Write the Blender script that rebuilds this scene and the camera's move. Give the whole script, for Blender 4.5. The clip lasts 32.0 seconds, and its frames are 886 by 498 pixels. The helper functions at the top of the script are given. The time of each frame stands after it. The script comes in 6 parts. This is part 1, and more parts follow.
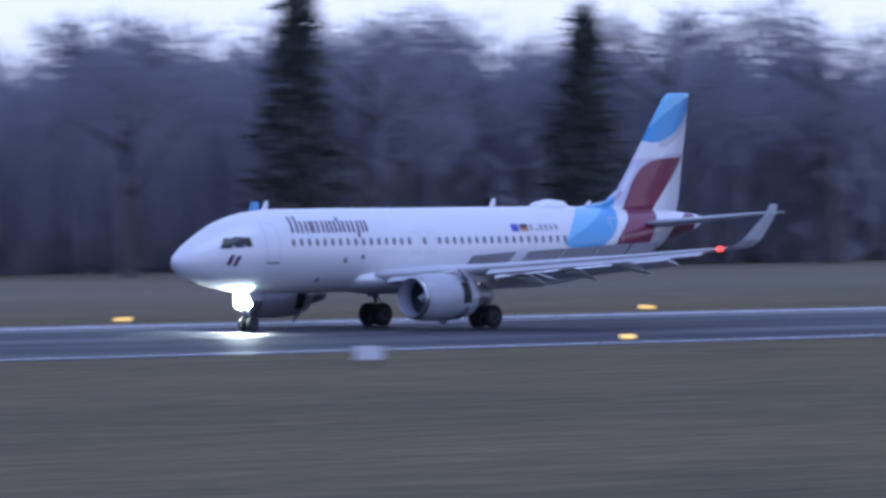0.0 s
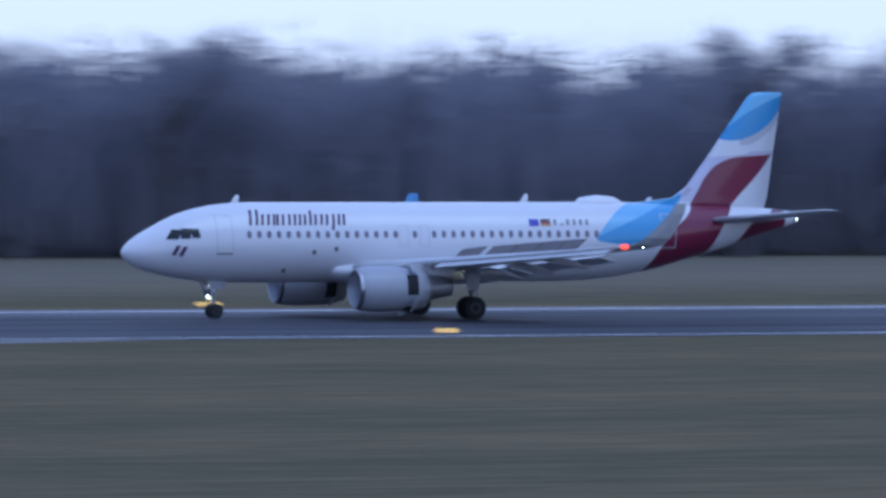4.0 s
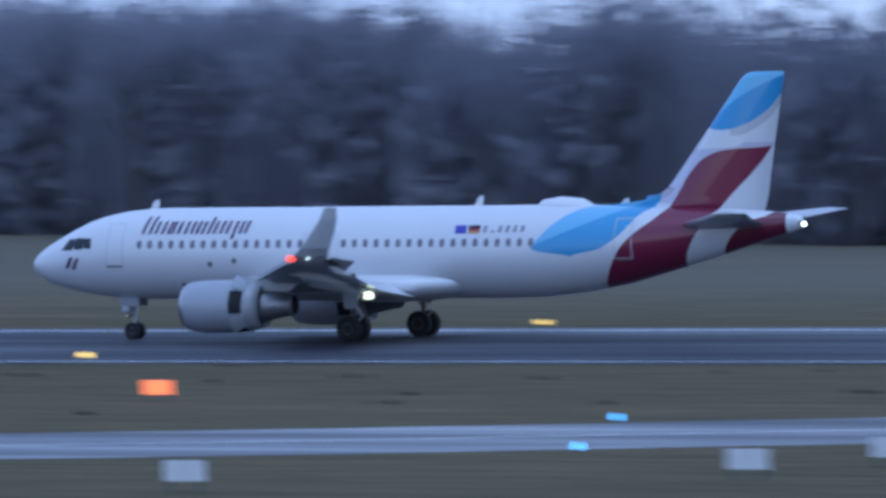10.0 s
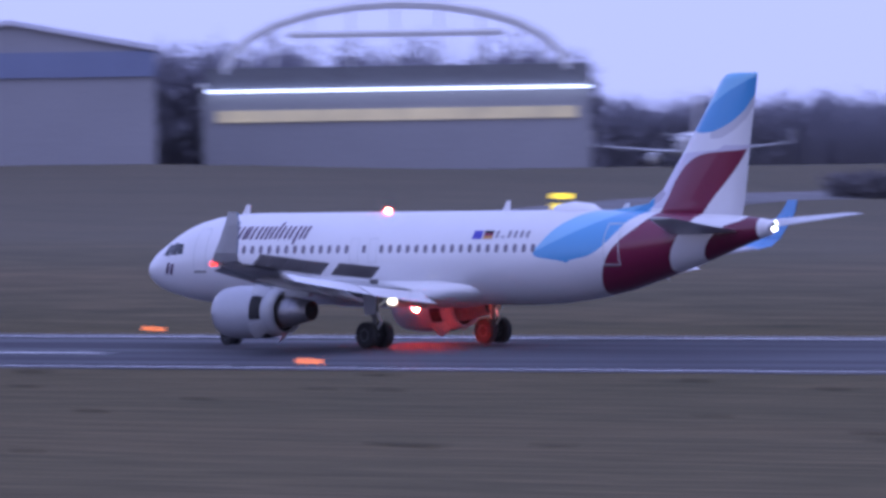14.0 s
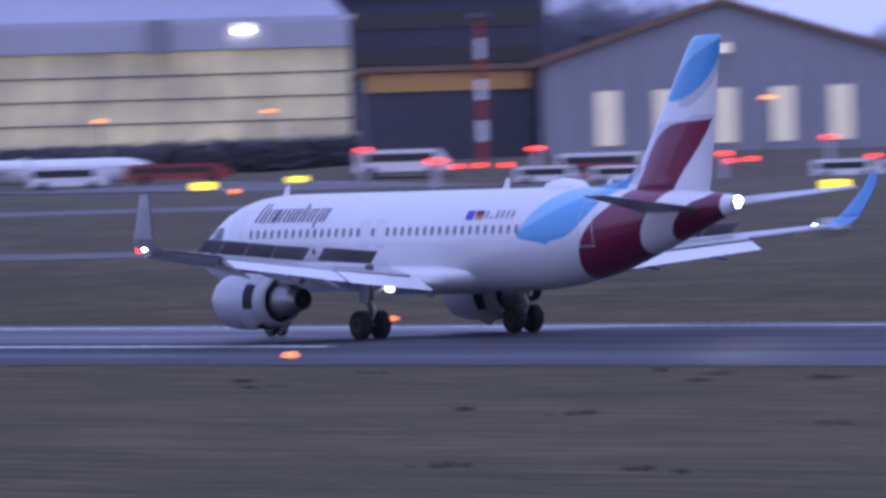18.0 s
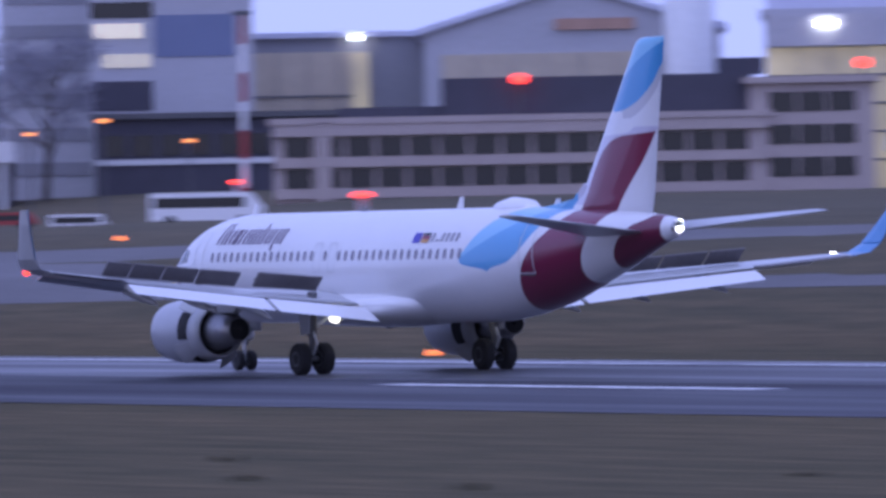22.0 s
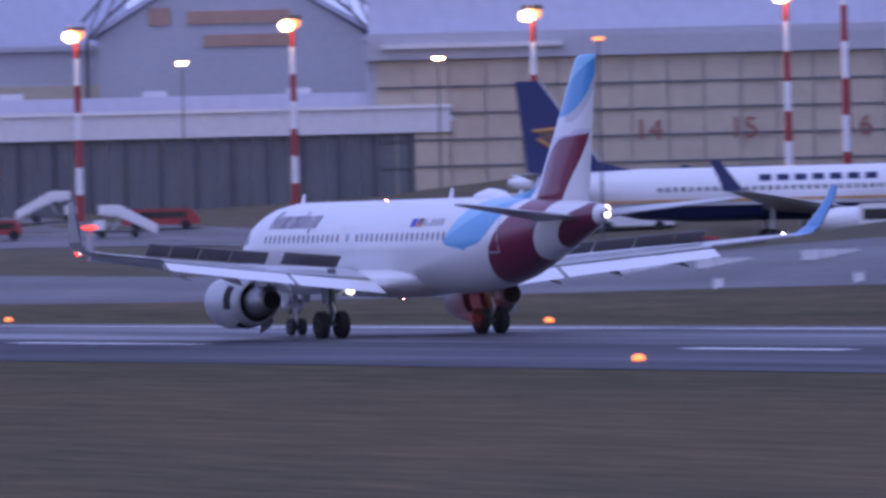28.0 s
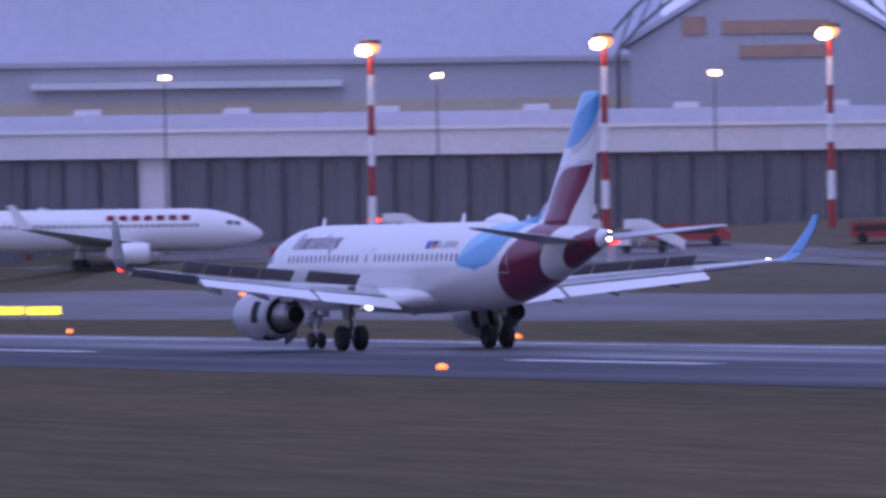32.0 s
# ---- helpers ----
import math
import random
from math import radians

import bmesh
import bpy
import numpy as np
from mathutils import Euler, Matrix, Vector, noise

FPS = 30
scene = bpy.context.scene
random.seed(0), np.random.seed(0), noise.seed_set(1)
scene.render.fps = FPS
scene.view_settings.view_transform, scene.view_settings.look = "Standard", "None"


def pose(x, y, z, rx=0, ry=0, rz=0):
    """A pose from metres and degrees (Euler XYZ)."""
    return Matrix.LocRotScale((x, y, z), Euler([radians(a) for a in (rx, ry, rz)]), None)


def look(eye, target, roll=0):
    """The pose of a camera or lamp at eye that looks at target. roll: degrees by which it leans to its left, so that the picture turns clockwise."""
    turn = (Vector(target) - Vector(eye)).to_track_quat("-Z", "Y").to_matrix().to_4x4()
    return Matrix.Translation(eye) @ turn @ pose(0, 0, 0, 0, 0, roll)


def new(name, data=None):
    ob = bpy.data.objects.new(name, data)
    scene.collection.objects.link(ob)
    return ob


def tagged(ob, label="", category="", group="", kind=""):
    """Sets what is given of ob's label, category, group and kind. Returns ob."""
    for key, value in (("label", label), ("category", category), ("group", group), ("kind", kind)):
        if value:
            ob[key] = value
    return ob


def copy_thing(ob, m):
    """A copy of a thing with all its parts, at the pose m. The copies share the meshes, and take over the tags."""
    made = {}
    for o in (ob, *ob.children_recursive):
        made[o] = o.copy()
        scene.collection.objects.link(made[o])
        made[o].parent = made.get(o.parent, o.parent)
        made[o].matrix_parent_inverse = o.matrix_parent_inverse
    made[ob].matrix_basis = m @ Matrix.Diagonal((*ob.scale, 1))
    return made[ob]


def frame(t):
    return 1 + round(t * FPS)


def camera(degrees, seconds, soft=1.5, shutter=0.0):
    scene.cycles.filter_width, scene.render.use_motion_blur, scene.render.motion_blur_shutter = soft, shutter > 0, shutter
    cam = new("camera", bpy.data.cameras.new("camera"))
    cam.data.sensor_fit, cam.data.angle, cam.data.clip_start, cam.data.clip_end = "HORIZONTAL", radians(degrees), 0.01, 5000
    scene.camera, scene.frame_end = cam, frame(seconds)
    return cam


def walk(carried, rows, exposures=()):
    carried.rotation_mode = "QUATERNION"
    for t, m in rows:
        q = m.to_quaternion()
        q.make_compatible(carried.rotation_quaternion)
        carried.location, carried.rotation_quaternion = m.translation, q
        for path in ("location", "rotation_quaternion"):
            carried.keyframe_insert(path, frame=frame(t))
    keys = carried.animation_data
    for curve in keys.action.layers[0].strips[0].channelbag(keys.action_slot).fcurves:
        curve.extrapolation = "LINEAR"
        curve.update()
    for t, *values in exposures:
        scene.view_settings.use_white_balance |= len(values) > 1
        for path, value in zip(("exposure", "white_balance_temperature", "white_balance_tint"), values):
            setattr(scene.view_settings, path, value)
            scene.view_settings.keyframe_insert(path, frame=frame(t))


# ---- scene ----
SOFT = 3.2
EXPOSURES = ((0, 0.3, 5000, 8), (2, 0.25, 5000, 0), (5, 0.17, 4750, -2), (8, 0.18, 4900, 5), (10, 0.2, 4750, -8), (11.5, 0.24, 5400, 17), (13, 0.28, 5300, 26), (16, 0.24, 5150, 23), (20, 0.3, 5150, 23), (24, 0.22, 5100, 22), (32, 0.15, 5300, 27))
# The camera pans after the airliner from a stand beside the runway: seconds, eye, aim, lean.
cam = camera(6.4472, 32.0, soft=SOFT, shutter=1.1)
PATH = [
    (0.0, (45.60, -271.07, 8.75), (260.82, -64.42, 5.05), -0.13),
    (0.5, (35.13, -286.69, 9.22), (242.83, -70.67, 5.32), 0.28),
    (1.0, (25.67, -302.93, 9.71), (223.06, -75.78, 5.68), 0.02),
    (1.5, (20.47, -314.92, 10.01), (206.41, -74.20, 5.67), 0.32),
    (2.0, (17.31, -325.52, 10.20), (195.33, -71.60, 5.59), 0.46),
    (2.5, (14.40, -337.94, 10.39), (183.75, -69.74, 5.00), 0.48),
    (3.0, (13.05, -351.28, 10.74), (169.05, -72.26, 4.79), 0.47),
    (3.5, (14.25, -364.45, 11.29), (151.47, -81.34, 5.10), 0.41),
    (4.0, (18.49, -376.08, 11.84), (134.97, -90.84, 5.55), 0.30),
    (4.5, (25.87, -384.61, 12.24), (121.17, -96.10, 5.87), 0.19),
    (5.0, (36.00, -388.27, 12.45), (109.19, -96.37, 5.97), 0.22),
    (5.5, (47.29, -388.99, 12.50), (99.69, -93.58, 5.81), 0.07),
    (6.0, (58.81, -388.59, 12.47), (88.47, -89.51, 5.53), 0.02),
    (6.5, (70.17, -388.88, 12.44), (77.64, -87.23, 5.27), -0.09),
    (7.0, (81.43, -389.48, 12.44), (67.86, -87.55, 5.37), -0.28),
    (7.5, (92.48, -389.50, 12.51), (59.11, -91.20, 5.77), -0.49),
    (8.0, (102.62, -386.20, 12.40), (50.16, -90.61, 6.11), -0.33),
    (8.5, (110.12, -375.93, 11.88), (37.43, -78.30, 5.71), -0.31),
    (9.0, (113.31, -357.41, 11.33), (22.32, -66.38, 5.05), -1.07),
    (9.5, (113.68, -338.59, 10.76), (4.90, -54.74, 4.93), -1.23),
    (10.0, (111.79, -319.86, 10.19), (-11.56, -43.11, 4.87), -0.78),
    (10.5, (107.69, -301.49, 9.63), (-29.33, -32.44, 4.93), -0.95),
    (11.0, (101.13, -283.87, 9.10), (-50.76, -24.18, 3.93), -0.52),
    (11.5, (93.67, -271.44, 8.72), (-71.82, -20.93, 3.43), -1.43),
    (12.0, (88.23, -265.66, 8.55), (-88.21, -23.41, 4.08), -1.53),
    (12.5, (83.91, -263.11, 8.56), (-98.77, -30.17, 4.55), -1.06),
    (13.0, (79.28, -260.98, 8.53), (-111.47, -37.23, 5.29), -0.94),
    (13.5, (72.29, -256.96, 8.15), (-129.12, -34.64, 4.59), -0.98),
    (14.0, (54.72, -254.03, 7.92), (-149.30, -34.11, 4.79), -0.94),
    (14.5, (37.21, -250.81, 7.65), (-169.74, -33.64, 4.88), -0.95),
    (15.0, (19.87, -246.80, 7.37), (-190.67, -33.09, 4.79), -0.97),
    (15.5, (2.98, -241.15, 7.05), (-212.08, -32.01, 4.43), -1.07),
    (16.0, (-12.60, -232.56, 6.76), (-233.41, -29.50, 3.77), -1.19),
    (16.5, (-28.43, -224.39, 6.41), (-253.68, -26.26, 3.64), -1.05),
    (17.0, (-42.91, -213.99, 6.43), (-272.52, -20.93, 4.11), -1.40),
    (17.5, (-57.65, -203.97, 6.14), (-292.00, -16.69, 4.50), -1.40),
    (18.0, (-70.89, -192.04, 6.21), (-311.16, -12.41, 3.75), -1.69),
    (18.5, (-84.10, -180.07, 5.86), (-329.42, -7.41, 3.46), -1.24),
    (19.0, (-96.55, -167.32, 5.73), (-347.08, -2.30, 3.52), -1.51),
    (19.5, (-114.08, -164.03, 5.52), (-363.38, 2.84, 4.03), -1.12),
    (20.0, (-131.80, -161.99, 5.57), (-379.24, 7.63, 4.30), -1.40),
    (20.5, (-146.92, -152.59, 5.42), (-398.04, 11.54, 4.38), -1.46),
    (21.0, (-160.42, -146.31, 5.15), (-415.11, 12.22, 4.41), -1.54),
    (21.5, (-173.08, -144.34, 4.97), (-429.80, 10.89, 4.46), -1.18),
    (22.0, (-184.61, -143.59, 4.86), (-443.81, 7.45, 4.50), -1.12),
    (22.5, (-196.50, -143.90, 4.81), (-457.19, 4.58, 4.48), -0.95),
    (23.0, (-207.99, -143.86, 4.66), (-470.35, 1.62, 4.40), -1.39),
    (23.5, (-219.47, -144.87, 4.53), (-482.95, -1.41, 4.31), -0.97),
    (24.0, (-230.54, -146.04, 4.81), (-495.07, -4.52, 4.29), -1.61),
    (24.5, (-241.89, -146.70, 4.99), (-507.47, -7.16, 4.15), -1.71),
    (25.0, (-252.83, -145.97, 5.09), (-519.79, -9.11, 4.10), -1.66),
    (25.5, (-263.66, -145.35, 4.99), (-531.57, -10.38, 3.96), -1.13),
    (26.0, (-272.62, -144.02, 4.99), (-541.77, -11.51, 3.88), -1.01),
    (26.5, (-279.73, -142.87, 4.86), (-549.98, -12.63, 3.82), -0.63),
    (27.0, (-285.15, -141.49, 4.63), (-556.60, -13.77, 3.69), -0.65),
    (27.5, (-289.39, -139.88, 4.55), (-562.10, -14.85, 3.74), -0.97),
    (28.0, (-292.89, -138.03, 4.53), (-566.86, -15.80, 3.87), -1.39),
    (28.5, (-296.03, -136.03, 4.55), (-571.22, -16.58, 4.04), -1.27),
    (29.0, (-299.14, -134.02, 4.52), (-575.50, -17.29, 4.17), -1.32),
    (29.5, (-302.08, -132.56, 4.45), (-579.44, -18.22, 4.35), -1.38),
    (30.0, (-304.79, -131.01, 4.27), (-583.19, -19.24, 4.41), -1.06),
    (30.5, (-307.69, -129.84, 4.21), (-586.98, -20.32, 4.53), -1.10),
    (31.0, (-310.64, -128.50, 4.02), (-590.88, -21.44, 4.53), -1.12),
    (31.5, (-314.21, -127.54, 3.86), (-595.21, -22.49, 4.54), -0.94),
    (32.0, (-317.95, -126.15, 3.94), (-599.79, -23.35, 4.59), -0.73),
]
walk(cam, [(t, look(eye, aim, lean)) for t, eye, aim, lean in PATH], EXPOSURES)

# The airliner's roll-out along the runway: seconds, place of the main gear, heading.
ROLL_OUT = [
    (0.0, 326.97, -0.29), (0.5, 309.53, -0.29), (1.0, 291.33, -0.29), (1.5, 271.55, -0.29), (2.0, 251.12, -0.29),
    (2.5, 230.71, -0.29), (3.0, 210.64, -0.28), (3.5, 191.11, -0.25), (4.0, 172.10, -0.24), (4.5, 153.64, -0.25),
    (5.0, 135.58, -0.21), (5.5, 117.89, -0.05), (6.0, 100.48, 0.05), (6.5, 83.32, 0.16), (7.0, 66.36, 0.30),
    (7.5, 49.54, 0.35), (8.0, 32.76, 0.17), (8.5, 15.95, 0.08), (9.0, -0.80, 0.05), (9.5, -17.41, 0.04),
    (10.0, -33.46, 0.11), (10.5, -49.15, 0.29), (11.0, -65.14, 0.37), (11.5, -82.89, 0.42), (12.0, -101.62, 0.41),
    (12.5, -120.84, 0.36), (13.0, -140.23, 0.29), (13.5, -159.83, 0.14), (14.0, -181.54, -0.47), (14.5, -203.06, -1.12),
    (15.0, -224.21, -1.80), (15.5, -244.78, -2.47), (16.0, -264.59, -2.93), (16.5, -282.49, -2.90), (17.0, -299.04, -2.67),
    (17.5, -313.86, -2.28), (18.0, -327.61, -2.01), (18.5, -339.79, -1.97), (19.0, -350.91, -2.08), (19.5, -359.83, -2.08),
    (20.0, -369.38, -1.93), (20.5, -382.70, -1.84), (21.0, -398.49, -1.76), (21.5, -415.79, -1.59), (22.0, -434.01, -1.27),
    (22.5, -452.49, -0.91), (23.0, -470.91, -0.62), (23.5, -489.07, -0.53), (24.0, -506.89, -0.62), (24.5, -523.83, -0.69),
    (25.0, -539.68, -0.71), (25.5, -554.05, -0.66), (26.0, -567.00, -0.56), (26.5, -578.39, -0.41), (27.0, -588.47, -0.19),
    (27.5, -597.51, 0.07), (28.0, -605.80, 0.39), (28.5, -613.61, 0.75), (29.0, -621.21, 1.15), (29.5, -628.65, 1.55),
    (30.0, -636.07, 1.98), (30.5, -643.51, 2.47), (31.0, -651.11, 3.09), (31.5, -658.75, 3.89), (32.0, -666.45, 4.77),
]

# ---- world and sun ----
# After sunset under a thin even overcast: the clear-sky model shows faintly through a pale veil of cloud.
world = bpy.data.worlds.new("dusk_sky")
scene.world = world
world.use_nodes = True
wn = world.node_tree.nodes
sky = wn.new("ShaderNodeTexSky")
sky.sky_type = "NISHITA"
sky.sun_disc = False
sky.sun_elevation = radians(6)
sky.sun_rotation = radians(195)
sky.air_density, sky.dust_density, sky.ozone_density = 1.0, 0.6, 3.0
dim = wn.new("ShaderNodeVectorMath")
dim.operation = "SCALE"
dim.inputs["Scale"].default_value = 0.12
veil = wn.new("ShaderNodeMix")
veil.data_type = "RGBA"
veil.inputs[0].default_value = 0.88
# The veil is palest low over the horizon on the side where the sun went down.
where = wn.new("ShaderNodeTexCoord")
split = wn.new("ShaderNodeSeparateXYZ")
side = wn.new("ShaderNodeMapRange")
side.interpolation_type = "SMOOTHSTEP"
side.inputs["From Min"].default_value, side.inputs["From Max"].default_value = -0.62, -0.1
low = wn.new("ShaderNodeMapRange")
low.interpolation_type = "SMOOTHSTEP"
low.inputs["From Min"].default_value, low.inputs["From Max"].default_value = 0.4, 0.02
both_ways = wn.new("ShaderNodeMath")
both_ways.operation = "MULTIPLY"
cloud = wn.new("ShaderNodeMix")
cloud.data_type = "RGBA"
cloud.inputs[6].default_value = (0.52, 0.54, 0.86, 1)
cloud.inputs[7].default_value = (0.9, 0.82, 0.93, 1)
for a, b in ((where.outputs["Generated"], split.inputs[0]), (split.outputs["X"], side.inputs["Value"]), (split.outputs["Z"], low.inputs["Value"]), (side.outputs[0], both_ways.inputs[0]),
             (low.outputs[0], both_ways.inputs[1]), (both_ways.outputs[0], cloud.inputs[0]), (cloud.outputs[2], veil.inputs[7])):
    world.node_tree.links.new(a, b)
world.node_tree.links.new(sky.outputs[0], dim.inputs[0])
world.node_tree.links.new(dim.outputs[0], veil.inputs[6])
world.node_tree.links.new(veil.outputs[2], wn["Background"].inputs["Color"])
wn["Background"].inputs["Strength"].default_value = 1.0

sun_data = bpy.data.lights.new("sun", "SUN")
sun_data.energy, sun_data.angle, sun_data.color = 0.5, radians(40), (0.92, 0.93, 1.0)
sun = new("sun", sun_data)
sun.matrix_world = look((0, 0, 0), (-0.2, 0.6, -1.2))


# ---- materials ----
def node(mat, kind, **inputs):
    n = mat.node_tree.nodes.new(kind)
    for k, v in inputs.items():
        n.inputs[k].default_value = v
    return n


def surface(name, colour, rough=0.6, metal=0.0, vary=0.12, scale=0.6, fine=8.0, bump=0.15, dist=0.05, coat=0.0):
    """A painted or natural surface with stains at two scales and fine relief."""
    m = bpy.data.materials.new(name)
    m.use_nodes = True
    nt = m.node_tree
    b = nt.nodes["Principled BSDF"]
    b.inputs["Roughness"].default_value, b.inputs["Metallic"].default_value = rough, metal
    b.inputs["Coat Weight"].default_value = coat
    co = nt.nodes.new("ShaderNodeTexCoord")
    n1, n2 = node(m, "ShaderNodeTexNoise", Scale=scale, Detail=4.0), node(m, "ShaderNodeTexNoise", Scale=fine, Detail=3.0)
    for n in (n1, n2):
        nt.links.new(co.outputs["Object"], n.inputs["Vector"])
    mix = nt.nodes.new("ShaderNodeMath")
    mix.operation = "ADD"
    nt.links.new(n1.outputs["Fac"], mix.inputs[0])
    nt.links.new(n2.outputs["Fac"], mix.inputs[1])
    ramp = node(m, "ShaderNodeMapRange")
    ramp.inputs["From Min"].default_value, ramp.inputs["From Max"].default_value = 0.6, 1.4
    ramp.inputs["To Min"].default_value, ramp.inputs["To Max"].default_value = 1 - vary, 1 + vary
    nt.links.new(mix.outputs[0], ramp.inputs["Value"])
    tint = nt.nodes.new("ShaderNodeVectorMath")
    tint.operation = "SCALE"
    tint.inputs[0].default_value = colour
    nt.links.new(ramp.outputs[0], tint.inputs["Scale"])
    nt.links.new(tint.outputs[0], b.inputs["Base Color"])
    bp = node(m, "ShaderNodeBump", Strength=bump, Distance=dist)
    nt.links.new(n2.outputs["Fac"], bp.inputs["Height"])
    nt.links.new(bp.outputs[0], b.inputs["Normal"])
    return m


def glow(name, colour, strength):
    m = bpy.data.materials.new(name)
    m.use_nodes = True
    b = m.node_tree.nodes["Principled BSDF"]
    b.inputs["Base Color"].default_value = (*colour, 1)
    b.inputs["Emission Color"].default_value = (*colour, 1)
    b.inputs["Emission Strength"].default_value = strength
    return m


def grass_material():
    """Winter turf: fine tufts, streaks along the mowing lines and broad bands of straw and dark green."""
    m = surface("winter_grass", (0.1, 0.088, 0.048), rough=0.95, vary=0.35, scale=0.25, fine=2.2, bump=0.6, dist=0.15)
    nt = m.node_tree
    b = nt.nodes["Principled BSDF"]
    b.inputs["Specular IOR Level"].default_value = 0.05
    co = nt.nodes.new("ShaderNodeTexCoord")
    colour = b.inputs["Base Color"].links[0].from_socket
    for scale, rough, lo, mid, hi, share in (((0.006, 0.045, 1), 0.5, (0.042, 0.047, 0.026), (0.098, 0.084, 0.047), (0.165, 0.115, 0.062), 0.62),
                                             ((0.11, 0.8, 1), 0.75, (0.032, 0.032, 0.018), (0.096, 0.081, 0.045), (0.195, 0.138, 0.076), 0.55)):
        stretch = nt.nodes.new("ShaderNodeMapping")
        stretch.inputs["Scale"].default_value = scale
        nt.links.new(co.outputs["Object"], stretch.inputs["Vector"])
        streak = node(m, "ShaderNodeTexNoise", Scale=1.0, Detail=8.0, Roughness=rough)
        nt.links.new(stretch.outputs[0], streak.inputs["Vector"])
        ramp = nt.nodes.new("ShaderNodeValToRGB")
        ramp.color_ramp.elements[0].position, ramp.color_ramp.elements[0].color = 0.34, (*lo, 1)
        ramp.color_ramp.elements[1].position, ramp.color_ramp.elements[1].color = 0.66, (*hi, 1)
        ramp.color_ramp.elements.new(0.5).color = (*mid, 1)
        nt.links.new(streak.outputs["Fac"], ramp.inputs["Fac"])
        mix = nt.nodes.new("ShaderNodeMix")
        mix.data_type = "RGBA"
        mix.inputs[0].default_value = share
        nt.links.new(colour, mix.inputs[6])
        nt.links.new(ramp.outputs[0], mix.inputs[7])
        colour = mix.outputs[2]
    # haze and wet on the rise behind the runway, mixed in as paler colour
    split = nt.nodes.new("ShaderNodeSeparateXYZ")
    nt.links.new(co.outputs["Object"], split.inputs[0])
    rise = node(m, "ShaderNodeMapRange")
    for k, v in ((1, 27.0), (2, 62.0), (3, 0.0), (4, 0.55)):
        rise.inputs[k].default_value = v
    nt.links.new(split.outputs["Y"], rise.inputs[0])
    thin = nt.nodes.new("ShaderNodeMix")
    thin.data_type = "RGBA"
    nt.links.new(rise.outputs[0], thin.inputs[0])
    nt.links.new(colour, thin.inputs[6])
    thin.inputs[7].default_value = (0.15, 0.14, 0.115, 1)
    # colour scaled brighter at the start of the runway, darker towards its end
    straw = node(m, "ShaderNodeMapRange")
    for k, v in ((1, -480.0), (2, 60.0), (3, 0.88), (4, 1.2)):
        straw.inputs[k].default_value = v
    nt.links.new(split.outputs["X"], straw.inputs[0])
    tone = nt.nodes.new("ShaderNodeVectorMath")
    tone.operation = "SCALE"
    nt.links.new(thin.outputs[2], tone.inputs[0])
    nt.links.new(straw.outputs[0], tone.inputs["Scale"])
    nt.links.new(tone.outputs[0], b.inputs["Base Color"])
    return m


def wet_asphalt(name, colour, lo, hi, gloss=0.5):
    """Damp paving: the film of water lies in long streaks along the runway."""
    m = surface(name, colour, rough=0.5, vary=0.25, scale=0.08, fine=3.0, bump=0.15, dist=0.02)
    nt = m.node_tree
    co = nt.nodes.new("ShaderNodeTexCoord")
    stretch = nt.nodes.new("ShaderNodeMapping")
    stretch.inputs["Scale"].default_value = (0.012, 0.16, 1)
    nt.links.new(co.outputs["Object"], stretch.inputs["Vector"])
    streak = node(m, "ShaderNodeTexNoise", Scale=1.0, Detail=5.0)
    nt.links.new(stretch.outputs[0], streak.inputs["Vector"])
    r = node(m, "ShaderNodeMapRange")
    r.inputs["From Min"].default_value, r.inputs["From Max"].default_value = 0.35, 0.65
    r.inputs["To Min"].default_value, r.inputs["To Max"].default_value = lo, hi
    nt.links.new(streak.outputs["Fac"], r.inputs["Value"])
    nt.links.new(r.outputs[0], nt.nodes["Principled BSDF"].inputs["Roughness"])
    nt.nodes["Principled BSDF"].inputs["Specular IOR Level"].default_value = gloss
    return m


M_GRASS = grass_material()
M_RUNWAY = wet_asphalt("runway_asphalt", (0.05, 0.05, 0.06), 0.5, 0.85, 0.12)
M_DAMP = wet_asphalt("damp_asphalt", (0.075, 0.075, 0.085), 0.35, 0.75, 0.24)
M_TUFT = surface("dark_grass_tufts", (0.078, 0.07, 0.043), rough=0.95, vary=0.4, scale=0.6)
M_TAXI = wet_asphalt("taxiway_concrete", (0.09, 0.09, 0.095), 0.22, 0.65, 0.38)
M_APRON = wet_asphalt("apron_concrete", (0.14, 0.135, 0.14), 0.55, 0.85, 0.16)
M_PAINT = surface("worn_marking_paint", (0.85, 0.85, 0.84), rough=0.5, vary=0.25, scale=0.5)
M_WHITE = surface("white_paint", (0.74, 0.74, 0.76), rough=0.3, vary=0.03, scale=0.4, bump=0.02, coat=0.4)
M_NACELLE = surface("nacelle_paint", (0.36, 0.37, 0.41), rough=0.35, vary=0.06, scale=0.8, bump=0.02, coat=0.2)
M_GREY = surface("light_grey_paint", (0.5, 0.51, 0.53), rough=0.35, vary=0.06, bump=0.03)
M_DGREY = surface("dark_grey_paint", (0.1, 0.1, 0.11), rough=0.5, vary=0.15)
M_METAL = surface("bare_metal", (0.45, 0.45, 0.46), rough=0.3, metal=1.0, vary=0.1)
M_HOTMETAL = surface("heat_stained_metal", (0.36, 0.36, 0.38), rough=0.42, metal=0.75, vary=0.2)
M_RUBBER = surface("tyre_rubber", (0.018, 0.018, 0.02), rough=0.85, vary=0.2)
M_DARK = surface("dark_glass", (0.012, 0.014, 0.018), rough=0.12, vary=0.05, bump=0.0)
